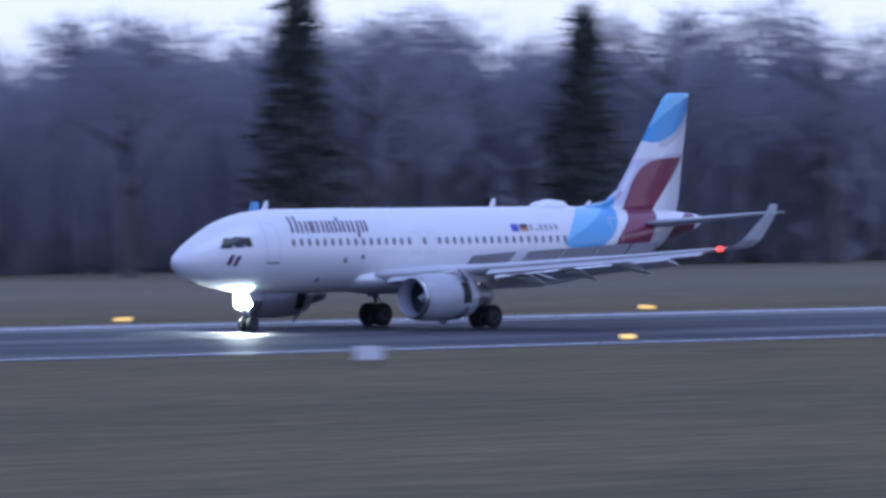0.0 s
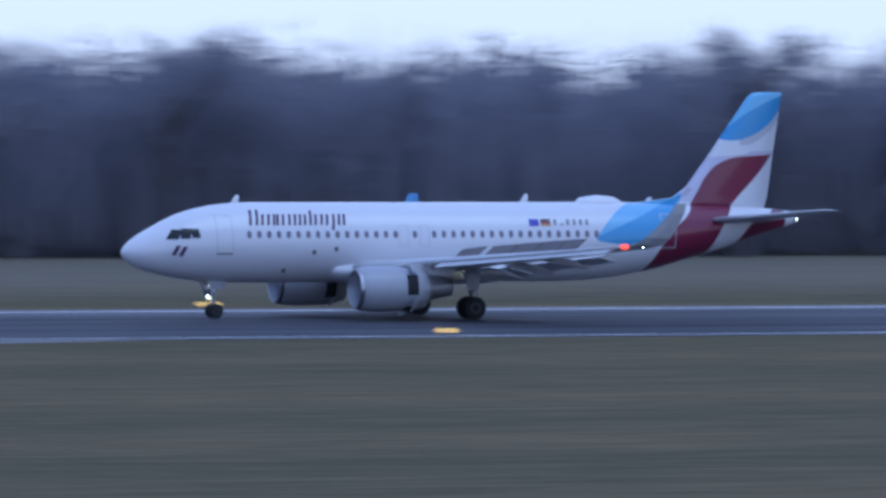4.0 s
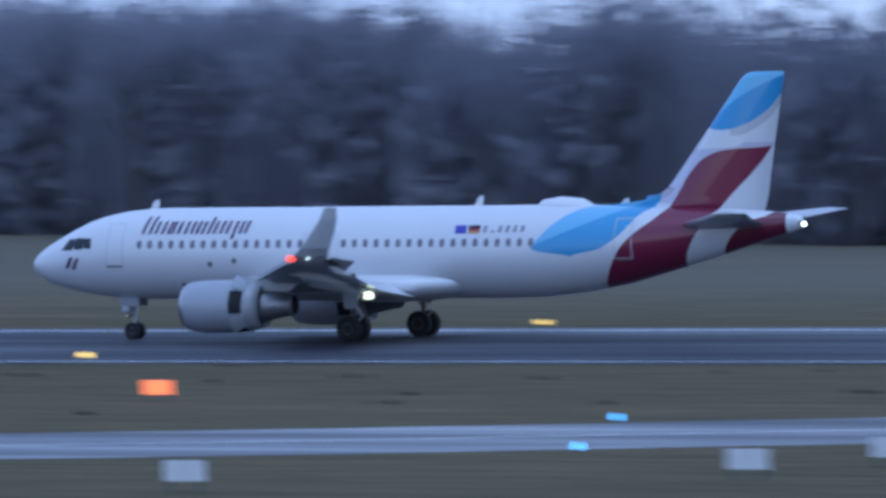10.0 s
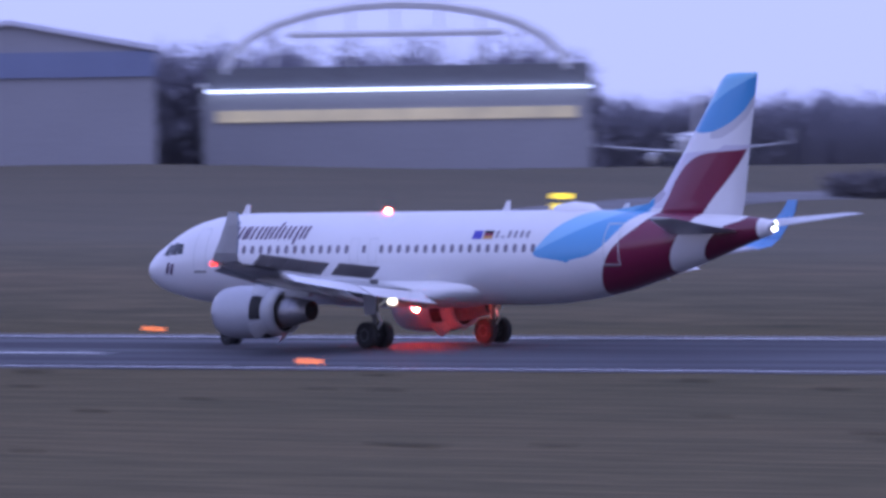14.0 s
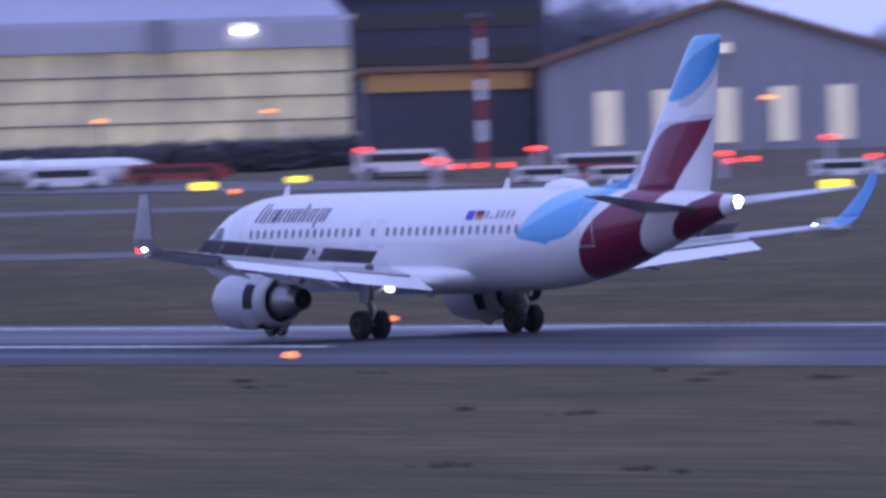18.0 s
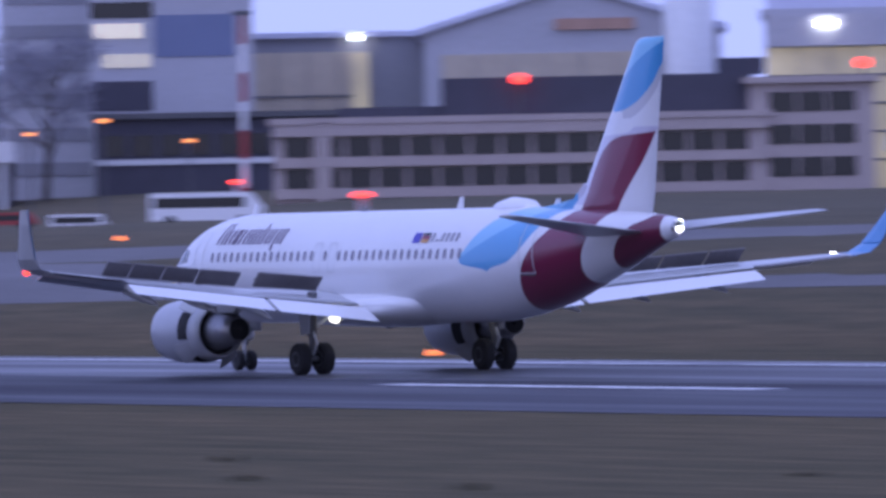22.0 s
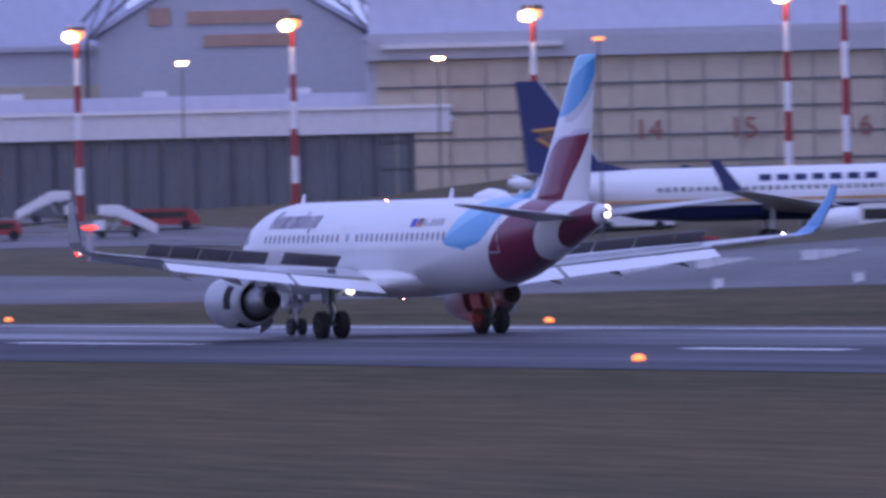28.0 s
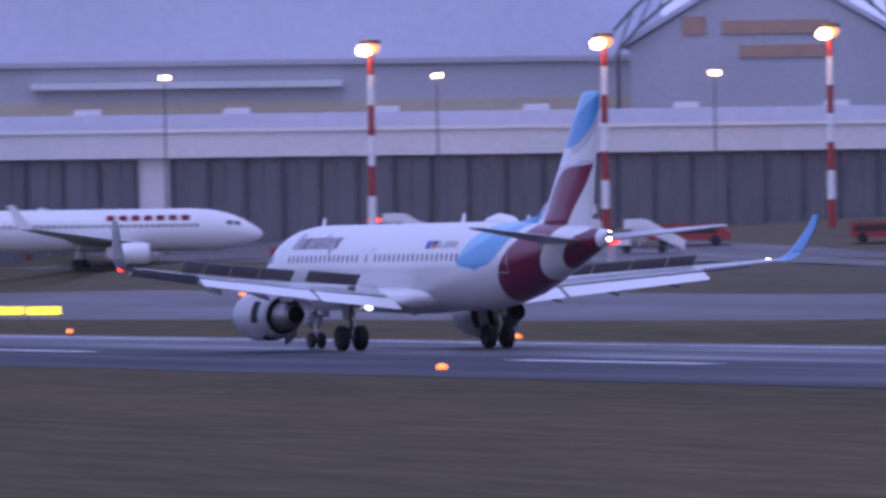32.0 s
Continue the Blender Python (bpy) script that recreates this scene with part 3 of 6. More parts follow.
# paved bands beyond the runway
strip("far_taxiway", [(-380, 52), (-560, 47), (-720, 44), (-900, 40), (-1150, 36)], 12, M_APRON, 0.03, "damp concrete taxiway beyond the runway", "taxiway")
strip("far_taxiway", [(-300, 118), (-330, 172), (-400, 285), (-424, 350), (-440, 430)], 12, M_APRON, 0.03, "pale concrete taxiway curving towards the far woods", "taxiway")
strip("apron", [(-470, 140), (-560, 128), (-660, 108), (-760, 98), (-860, 78), (-960, 66)], 34, M_APRON, 0.04, "wide concrete apron before the hangars", "apron")


# ---- the airliner ----
FUSELAGE = ((0.0, 3.37, 0.03, 0.03), (0.12, 3.37, 0.28, 0.28), (0.4, 3.38, 0.55, 0.55), (0.9, 3.42, 0.86, 0.86), (1.6, 3.5, 1.16, 1.14), (2.3, 3.6, 1.42, 1.37), (3.0, 3.69, 1.64, 1.57),
            (3.8, 3.76, 1.82, 1.74), (4.8, 3.82, 1.96, 1.87), (6.0, 3.86, 2.04, 1.95), (7.0, 3.87, 2.06, 1.975), (15.0, 3.87, 2.06, 1.975), (23.5, 3.87, 2.06, 1.975), (25.5, 3.9, 2.04, 1.96),
            (27.5, 4.0, 1.93, 1.86), (29.5, 4.15, 1.72, 1.66), (31.5, 4.4, 1.42, 1.36), (33.5, 4.65, 1.1, 1.02), (35.2, 4.87, 0.78, 0.68), (36.6, 5.03, 0.5, 0.4), (37.3, 5.08, 0.36, 0.28), (37.57, 5.1, 0.24, 0.2))
AFT = 17.7


def fuselage_half(x):
    for a, b in zip(FUSELAGE, FUSELAGE[1:]):
        if a[0] <= x <= b[0]:
            u = (x - a[0]) / (b[0] - a[0])
            return [p + (q - p) * u for p, q in zip(a, b)][1:]
    return FUSELAGE[-1][1:]


def skin_y(x, z):
    """Half width of the body at station x and height z."""
    zc, h, w = fuselage_half(x)
    return w * math.sqrt(max(0.0, 1 - ((z - zc) / h) ** 2))


def body_mesh(n=40, sub=3):
    loops = []
    for a, b in zip(FUSELAGE, FUSELAGE[1:]):
        for i in range(sub):
            u = i / sub
            x, zc, h, w = [p + (q - p) * u for p, q in zip(a, b)]
            loops.append([(x - AFT, w * math.cos(2 * math.pi * k / n), zc + h * math.sin(2 * math.pi * k / n)) for k in range(n)])
    x, zc, h, w = FUSELAGE[-1]
    loops.append([(x - AFT, w * math.cos(2 * math.pi * k / n), zc + h * math.sin(2 * math.pi * k / n)) for k in range(n)])
    return rings(bmesh.new(), loops)


def patch(bm, x, z, w, h, side, lift=0.012, lean=0.0, nz=3, nx=2):
    """A thin raised panel that follows the body's skin; lean slants it forward at the top."""
    def at(px, pz):
        return (px - AFT, side * (skin_y(px, pz) + lift), pz)
    g = [[bm.verts.new(at(x + w * i / nx + lean * j / nz, z + h * j / nz)) for i in range(nx + 1)] for j in range(nz + 1)]
    for j in range(nz):
        for i in range(nx):
            bm.faces.new((g[j][i], g[j][i + 1], g[j + 1][i + 1], g[j + 1][i]))
    return bm


def oval(bm, x, z, w, h, side, lift=0.012):
    """A rounded cabin window laid on the body's skin."""
    pts = [(x + w * math.copysign(abs(math.cos(a)) ** 0.7, math.cos(a)), z + h * math.copysign(abs(math.sin(a)) ** 0.8, math.sin(a))) for a in (2 * math.pi * i / 12 for i in range(12))]
    rim = [bm.verts.new((px - AFT, side * (skin_y(px, pz) + lift), pz)) for px, pz in pts]
    mid = bm.verts.new((x - AFT, side * (skin_y(x, z) + lift), z))
    for i in range(12):
        bm.faces.new((rim[i], rim[(i + 1) % 12], mid))
    return bm


def wing(parent, s, materials):
    """One wing with slats, flaps, raised spoilers and the upturned tip. s: -1 for the left wing, 1 for the right."""
    paint, grey, spoil, blue = materials
    w = part("wing", foil(bmesh.new(), [(11.0 - AFT, s * 0.6, 2.55, 7.4, 0.14, 0.1), (12.1 - AFT, s * 2.2, 2.62, 6.4, 0.14, 0.1), (14.3 - AFT, s * 6.4, 2.98, 4.3, 0.12, 0.1), (18.3 - AFT, s * 13.0, 3.58, 2.7, 0.11, 0.05), (20.6 - AFT, s * 16.6, 3.95, 1.8, 0.1, 0.02)]), grey, parent, smooth=True)
    loops = []
    for x, y, z, c, t in ((20.6, 16.6, 3.95, 1.8, 0.16), (21.0, 17.1, 4.05, 1.6, 0.13), (21.5, 17.45, 4.4, 1.35, 0.1), (22.0, 17.65, 4.9, 1.1, 0.08), (22.6, 17.9, 5.6, 0.8, 0.06), (22.9, 18.0, 6.12, 0.55, 0.04)):
        nrm = (0.0, 1.0) if z > 4.3 else (0.5, 0.8) if z > 4.0 else (1.0, 0.0)
        loops.append([(x - AFT, s * y, z), (x + c * 0.35 - AFT, s * (y + t * nrm[1] * 0.5), z - t * nrm[0] * 0.5), (x + c - AFT, s * y, z), (x + c * 0.35 - AFT, s * (y - t * nrm[1] * 0.5), z + t * nrm[0] * 0.5)])
    wl = part("winglet", rings(bmesh.new(), loops), blue if s > 0 else grey, parent, "upturned wing tip")
    wl_in = part("winglet_face", rings(bmesh.new(), [[(p[0], p[1] - s * 0.05, p[2]) for p in l] for l in loops[2:]]), blue, wl)
    # slats along the front edge
    for (xa, ya, za), (xb, yb, zb) in (((12.2, 2.6, 2.45), (13.6, 5.0, 2.7)), ((14.6, 7.0, 2.85), (20.2, 16.0, 3.75))):
        part("slat", rings(bmesh.new(), [[(x - 0.25 - AFT, s * y, z - 0.12), (x + 0.1 - AFT, s * y, z + 0.1), (x + 0.5 - AFT, s * y, z + 0.2), (x + 0.2 - AFT, s * y, z - 0.02)] for x, y, z in ((xa, ya, za), (xb, yb, zb))]), M_GREY, parent)
    # flaps lowered behind the rear edge
    for (xa, ya, za, ca), (xb, yb, zb, cb) in (((18.5, 2.2, 2.3, 1.5), (18.7, 6.3, 2.72, 1.4)), ((18.75, 6.5, 2.74, 1.35), (20.9, 13.0, 3.36, 1.0))):
        loops = []
        for x, y, z, c in ((xa, ya, za, ca), (xb, yb, zb, cb)):
            loops.append([(x - AFT, s * y, z), (x + c * 0.3 - AFT, s * y, z + 0.1), (x + c - AFT, s * y, z + 0.06 - c * 0.31), (x + c * 0.25 - AFT, s * y, z - 0.12)])
        part("flap", rings(bmesh.new(), loops), paint, parent, "lowered white flap")
    # flap track fairings
    for x, y, z in ((18.6, 6.4, 2.45), (19.3, 9.0, 2.75), (20.2, 11.8, 3.05)):
        part("flap_track_fairing", tube_x(bmesh.new(), [(x - 1.9 - AFT, z + 0.12, 0.03), (x - 1.0 - AFT, z + 0.08, 0.2), (x - 0.2 - AFT, z - 0.05, 0.2), (x + 0.9 - AFT, z - 0.35, 0.04)], s * y, 10), grey, parent, smooth=True)
    # spoilers, raised to brake
    for (xa, ya, za), (xb, yb, zb) in (((16.9, 3.2, 3.06), (17.1, 5.9, 3.28)), ((17.2, 6.7, 3.3), (17.75, 8.6, 3.44)), ((17.8, 8.7, 3.45), (18.4, 10.3, 3.58)), ((18.45, 10.4, 3.59), (19.0, 11.9, 3.7)), ((19.05, 12.0, 3.71), (19.5, 13.2, 3.8))):
        bm = bmesh.new()
        loops = []
        for x, y, z in ((xa, ya, za), (xb, yb, zb)):
            loops.append([(x - AFT, s * y, z), (x + 0.55 - AFT, s * y, z + 0.5), (x + 0.62 - AFT, s * y, z + 0.46), (x + 0.06 - AFT, s * y, z - 0.03)])
        part("spoiler", rings(bm, loops), spoil, parent, "raised dark spoiler panel")
    # aileron
    part("aileron", rings(bmesh.new(), [[(x - AFT, s * y, z), (x + c - AFT, s * y, z - 0.05), (x - AFT, s * y, z - 0.09)] for x, y, z, c in ((20.85, 13.1, 3.62, 0.6), (22.1, 16.4, 3.95, 0.42))]), spoil, parent)
    return w


def engine(parent, s):
    cy = s * 5.75
    n = 28

    def ring_shell(prof, inner):
        loops = [[(x - AFT, cy + r * math.cos(2 * math.pi * i / n), z + r * math.sin(2 * math.pi * i / n)) for i in range(n)] for x, z, r in prof + inner[::-1]]
        loops.append(loops[0])
        bm = bmesh.new()
        vs = [[bm.verts.new(p) for p in l] for l in loops[:-1]]
        vs.append(vs[0])
        for a, b in zip(vs, vs[1:]):
            for i in range(n):
                j = (i + 1) % n
                bm.faces.new((a[i], a[j], b[j], b[i]))
        bmesh.ops.recalc_face_normals(bm, faces=bm.faces)
        return bm
    e = part("engine_cowl", ring_shell([(10.55, 1.62, 0.98), (10.7, 1.62, 1.07), (11.3, 1.62, 1.16), (12.3, 1.62, 1.17), (13.2, 1.62, 1.13), (13.8, 1.62, 1.05), (14.3, 1.62, 0.93)], [(10.6, 1.62, 0.92), (11.3, 1.62, 0.9), (13.2, 1.62, 0.95), (14.3, 1.62, 0.88)]), M_NACELLE, parent, "pale grey engine cowl", True)
    part("intake_lip", ring_shell([(10.5, 1.62, 0.95), (10.55, 1.62, 1.0), (10.7, 1.62, 1.075)], [(10.52, 1.62, 0.93), (10.56, 1.62, 0.92), (10.72, 1.62, 0.92)]), M_METAL, e, smooth=True)
    part("fan", tube_x(bmesh.new(), [(11.4 - AFT, 1.62, 0.9), (11.5 - AFT, 1.62, 0.9)], cy, 24), M_DARK, e)
    part("spinner", tube_x(bmesh.new(), [(11.0 - AFT, 1.62, 0.02), (11.2 - AFT, 1.62, 0.16), (11.4 - AFT, 1.62, 0.26)], cy, 16), M_GREY, e, smooth=True)
    part("duct_end", tube_x(bmesh.new(), [(13.9 - AFT, 1.62, 0.86), (14.0 - AFT, 1.62, 0.86)], cy, 24), M_RUBBER, e)
    # four thrust reverser bays, their shade laid on as dark patches, doors swung out
    for k in range(4):
        mid = radians(168 + 90 * k) if s < 0 else radians(12 + 90 * k)
        low = mid - s * radians(48)
        bm = bmesh.new()
        cols = []
        for i in range(9):
            a = mid + radians(-27 + 6.75 * i)
            cols.append([bm.verts.new((x - AFT, cy + r * math.cos(a), 1.62 + r * math.sin(a))) for x, r in ((13.0, 1.152), (13.32, 1.124), (13.62, 1.09))])
        for p, q in zip(cols, cols[1:]):
            for u in range(2):
                bm.faces.new((p[u], q[u], q[u + 1], p[u + 1]))
        part("reverser_opening", bm, M_RUBBER, e, "dark patch for the shade in an open reverser bay")
        bm = bmesh.new()
        loops = []
        for x, r, t in ((13.2, 1.48, 0.03), (13.42, 1.32, 0.06), (13.68, 1.08, 0.05)):
            loops.append([(x - AFT, cy + rr * math.cos(low + radians(d)), 1.62 + rr * math.sin(low + radians(d))) for rr, ds in ((r, (-17, -8, 0, 8, 17)), (r - t, (17, 8, 0, -8, -17))) for d in ds])
        part("reverser_door", rings(bm, loops), M_NACELLE, e, "thrust reverser door swung open")
    part("core_nozzle", tube_x(bmesh.new(), [(13.8 - AFT, 1.64, 0.74), (14.5 - AFT, 1.66, 0.66), (15.2 - AFT, 1.68, 0.54), (15.75 - AFT, 1.69, 0.45)], cy, 20), M_HOTMETAL, e, "bare metal exhaust nozzle", True)
    # a dark disc closes the nozzle and stands for the shade inside
    part("exhaust_plug", tube_x(bmesh.new(), [(15.7 - AFT, 1.69, 0.4), (15.756 - AFT, 1.69, 0.41), (15.77 - AFT, 1.69, 0.1), (15.95 - AFT, 1.69, 0.02)], cy, 14), M_RUBBER, e, "dark disc for the shade in the open exhaust")
    part("pylon", prism(bmesh.new(), [(11.8 - AFT, 2.7), (13.6 - AFT, 2.95), (16.2 - AFT, 2.75), (15.6 - AFT, 2.3), (14.0 - AFT, 2.3), (12.2 - AFT, 2.6)], cy - 0.17, cy + 0.17), M_GREY, parent)


def main_gear(parent, s):
    y = s * 3.8
    leg = part("main_gear_leg", rod(rod(bmesh.new(), (0.0, y, 0.58), (0.0, y, 1.5), 0.11, 10), (0.0, y, 1.4), (-0.1, y - s * 0.1, 3.0), 0.18, 12), M_DGREY, parent)
    part("axle", rod(bmesh.new(), (0, y - 0.5, 0.58), (0, y + 0.5, 0.58), 0.09, 10), M_METAL, leg)
    part("side_stay", rod(bmesh.new(), (0, y, 1.7), (0.05, y - s * 1.5, 2.5), 0.08), M_GREY, leg)
    part("torque_link", rod(rod(bmesh.new(), (0.12, y, 0.75), (0.42, y, 1.15), 0.05), (0.42, y, 1.15), (0.14, y, 1.55), 0.05), M_GREY, leg)
    part("gear_door", prism(bmesh.new(), [(-0.5, 2.7), (0.42, 2.7), (0.3, 1.5), (-0.3, 1.45)], y + s * 0.24, y + s * 0.29), M_NACELLE, leg)
    for o in (-0.465, 0.465):
        wheel("main_wheel", 0.0, y + o, 0.58, 0.58, 0.42, parent)


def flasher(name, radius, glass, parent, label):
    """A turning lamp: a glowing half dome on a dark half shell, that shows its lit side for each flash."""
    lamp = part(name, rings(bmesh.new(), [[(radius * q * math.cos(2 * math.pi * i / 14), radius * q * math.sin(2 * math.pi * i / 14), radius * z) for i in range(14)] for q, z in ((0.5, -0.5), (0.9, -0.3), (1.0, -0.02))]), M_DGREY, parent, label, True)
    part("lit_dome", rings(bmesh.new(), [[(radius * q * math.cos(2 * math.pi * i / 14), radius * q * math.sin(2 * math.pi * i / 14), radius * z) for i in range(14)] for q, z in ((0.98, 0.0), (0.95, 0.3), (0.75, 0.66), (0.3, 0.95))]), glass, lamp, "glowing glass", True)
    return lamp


def lamp_cup(name, centre, away, radius, parent):
    """The fixed half shell into which a turning lamp looks while it is dark; away is the shell's side."""
    c, d = Vector(centre), Vector(away)
    u = d.orthogonal().normalized()
    w = d.cross(u)
    return part(name, rings(bmesh.new(), [[c + d * radius * z + (u * math.cos(2 * math.pi * i / 14) + w * math.sin(2 * math.pi * i / 14)) * radius * q for i in range(14)] for q, z in ((1.04, -0.32), (1.12, -0.32), (1.12, 0.1), (1.08, 0.45), (0.8, 0.9), (0.3, 1.15), (0.01, 1.2), (0.01, 1.08), (0.28, 1.04), (0.76, 0.8), (1.02, 0.38), (1.04, 0.0))], False), M_GREY, parent, "grey cup added to hide a lit lamp", True)


def make_airliner():
    a = root("airliner", pose(0, 0, 0), "white twin-engined airliner with blue and burgundy tail on the runway", "airliner")
    part("fuselage", body_mesh(), M_LIVERY, a, "white fuselage with burgundy and blue tail bands", True)
    # fin with dorsal fillet, stabilisers
    bm = bmesh.new()
    loops = []
    for z, xl, xt, t in ((5.2, 29.2, 35.7, 0.34), (5.95, 30.2, 35.9, 0.34), (6.3, 31.0, 36.0, 0.33), (8.5, 32.67, 36.3, 0.26), (10.5, 34.12, 36.62, 0.2), (11.4, 34.78, 36.76, 0.17), (11.62, 35.05, 36.8, 0.14), (11.68, 35.4, 36.78, 0.08)):
        c = xt - xl
        loops.append([(xl - AFT, 0, z), (xl + c * 0.12 - AFT, -t * 0.7, z), (xl + c * 0.35 - AFT, -t, z), (xl + c * 0.7 - AFT, -t * 0.6, z), (xt - AFT, -0.02, z), (xt - AFT, 0.02, z), (xl + c * 0.7 - AFT, t * 0.6, z), (xl + c * 0.35 - AFT, t, z), (xl + c * 0.12 - AFT, t * 0.7, z)])
    part("fin", rings(bm, loops), M_LIVERY, a, "tail fin with blue, white and burgundy leaf bands", True)
    part("dorsal_fillet", prism(bmesh.new(), [(28.2 - AFT, 5.85), (30.6 - AFT, 6.15), (31.4 - AFT, 6.7), (32.5 - AFT, 6.5), (32.5 - AFT, 5.4), (29 - AFT, 5.4)], -0.16, 0.16), M_LIVERY, a)
    for s in (-1, 1):
        part("tailplane", foil(bmesh.new(), [(31.9 - AFT, s * 0.5, 4.95, 4.1, 0.1, 0), (34.0 - AFT, s * 3.4, 5.28, 2.6, 0.1, 0), (36.0 - AFT, s * 6.22, 5.58, 1.35, 0.09, 0)]), M_GREY, a, "grey tailplane", True)
        wing(a, s, (M_WHITE, M_GREY, M_SPOIL, M_SKYBLUE))
        engine(a, s)
        main_gear(a, s)
    # belly fairing
    part("belly_fairing", rings(bmesh.new(), [[(x - AFT, w * math.cos(2 * math.pi * k / 28), z + h * math.sin(2 * math.pi * k / 28)) for k in range(28)] for x, z, w, h in ((10.2, 2.5, 0.3, 0.2), (11.2, 2.45, 1.75, 0.55), (13.0, 2.42, 2.25, 0.72), (17.0, 2.4, 2.35, 0.76), (19.6, 2.42, 2.25, 0.74), (21.4, 2.5, 1.7, 0.6), (22.9, 2.7, 0.7, 0.35), (23.6, 2.85, 0.1, 0.1))]), M_WHITE, a, smooth=True)
    # nose gear
    leg = part("nose_gear_leg", rod(rod(bmesh.new(), (-12.63, 0, 0.38), (-12.63, 0, 1.2), 0.07), (-12.63, 0, 1.1), (-12.75, 0, 2.2), 0.11), M_GREY, a)
    for y in (-0.26, 0.26):
        wheel("nose_wheel", -12.63, y, 0.38, 0.38, 0.24, a)
    part("drag_strut", rod(bmesh.new(), (-12.65, 0, 1.1), (-13.7, 0, 2.1), 0.06), M_GREY, leg)
    for y in (-0.5, 0.5):
        part("nose_gear_door", boxes((-13.1, -12.2, y - 0.02, y + 0.02, 1.5, 2.0)), M_NACELLE, a)
    for y, z in ((-0.2, 1.05), (0.2, 1.05), (0.0, 1.7)):
        lamp = part("taxi_light", tube_x(bmesh.new(), [(-12.9, z, 0.09), (-12.84, z, 0.1), (-12.76, z, 0.04)], y, 12), M_DGREY, leg, "small taxi light housing")
        part("lens", tube_x(bmesh.new(), [(-12.95, z, 0.03), (-12.9, z, 0.085)], y, 12), M_ROOTLAMP, lamp, "dim lit lens")
    # windows, doors, lettering
    for s in (-1, 1):
        for k in range(37):
            x = 6.15 + 0.533 * k
            if 25.7 < x or k in (16, 18):
                if not 25.7 < x:
                    continue
            if x > 28.6:
                continue
            part("cabin_window", oval(bmesh.new(), x + 0.12, 4.31, 0.125, 0.19, s), M_SHADE, a)
        for x, z, w, h in ((4.55, 3.35, 0.82, 1.88), (29.3, 3.55, 0.78, 1.75)):
            fr = bmesh.new()
            for d in ((x, z, w, 0.045), (x, z + h, w, 0.045), (x, z, 0.045, h), (x + w, z, 0.045, h)):
                patch(fr, d[0], d[1], d[2], d[3], s, 0.014, 0, 6, 1)
            door = part("cabin_door", fr, M_GREY, a, "outline of a cabin door")
            part("door_sill", patch(bmesh.new(), x, z - 0.06, w, 0.07, s, 0.02, 0, 1, 1), M_DGREY, door)
        for x in (14.45, 15.6):
            fr = bmesh.new()
            for d in ((x, 3.7, 0.5, 0.03), (x, 4.75, 0.5, 0.03), (x, 3.7, 0.03, 1.05), (x + 0.5, 3.7, 0.03, 1.05)):
                patch(fr, d[0], d[1], d[2], d[3], s, 0.014, 0, 4, 1)
            part("overwing_exit", fr, M_GREY, a)
        # the name on the side as plain slanted bars
        bm = bmesh.new()
        px = 6.3
        for w, low, tall in ((0.5, 0, 0.78), (0.48, 0, 0.56), (0.34, 0, 0.56), (0.5, 0, 0.56), (0.7, 0, 0.56), (0.13, 0, 0.74), (0.48, 0, 0.56), (0.5, -0.24, 0.56), (0.42, 0, 0.56)):
            t = 0.15
            lean = (tall - low) * 0.22
            patch(bm, px, 4.78 + low * 0, t, tall, s, 0.016, tall * 0.22)
            if w > 0.2:
                patch(bm, px + w - t + low * 0.22, 4.78 + low, t, tall - low, s, 0.016, lean)
            if w > 0.6:
                patch(bm, px + w / 2 - t / 2, 4.78, t, tall, s, 0.016, tall * 0.22)
            px += w + 0.15
        part("lettering", bm, M_PURPLE, a, "row of plain slanted plum bars")
        part("blue_flag", patch(bmesh.new(), 21.75, 4.72, 0.55, 0.36, s, 0.015), M_FLAG, a)
        fl = part("striped_flag", patch(bmesh.new(), 22.4, 4.84, 0.55, 0.12, s, 0.015), M_BURG, a)
        part("flag_band", patch(bmesh.new(), 22.4, 4.96, 0.55, 0.12, s, 0.015), M_DARK, fl)
        part("flag_band", patch(bmesh.new(), 22.4, 4.72, 0.55, 0.12, s, 0.015), M_GOLD, fl)
        for k in range(6):
            part("registration_bar", patch(bmesh.new(), 23.1 + 0.36 * k, 4.76, 0.17 if k != 1 else 0.2, 0.3 if k != 1 else 0.08, s, 0.015, 0.03), M_INK, a)
        part("nose_emblem", patch(patch(bmesh.new(), 2.25, 3.25, 0.22, 0.5, s, 0.016, 0.25), 2.6, 3.2, 0.22, 0.5, s, 0.016, 0.25), M_PURPLE, a, "small plum and red emblem")
        # flight deck windows
        bm = bmesh.new()
        for x, z, w, h, lean in ((2.0, 4.06, 0.6, 0.5, 0.35), (2.72, 4.1, 0.5, 0.52, 0.1), (3.3, 4.14, 0.42, 0.46, -0.06)):
            patch(bm, x, z, w, h, s, 0.015, lean, 4, 4)
        part("flight_deck_window", bm, M_DARK, a)
        for x, z in ((9.7, 3.3), (10.9, 3.45), (8.2, 2.35)):
            part("service_port", patch(bmesh.new(), x, z, 0.2, 0.22, s, 0.014), M_DGREY, a)
        # winglet and wing root lights
        part("navigation_light", tube_x(bmesh.new(), [(20.5 - AFT, 3.95, 0.05), (20.6 - AFT, 3.95, 0.13), (20.85 - AFT, 3.95, 0.1)], s * 16.7, 10), M_REDLAMP if s < 0 else M_WHITELAMP, a, "wing tip light")
        part("wing_root_light", tube_x(bmesh.new(), [(0.15, 2.02, 0.08), (0.22, 2.02, 0.14), (0.5, 2.02, 0.17), (0.6, 2.02, 0.1)], s * 3.05, 14), M_ROOTLAMP, a, "lit lamp under the wing root")
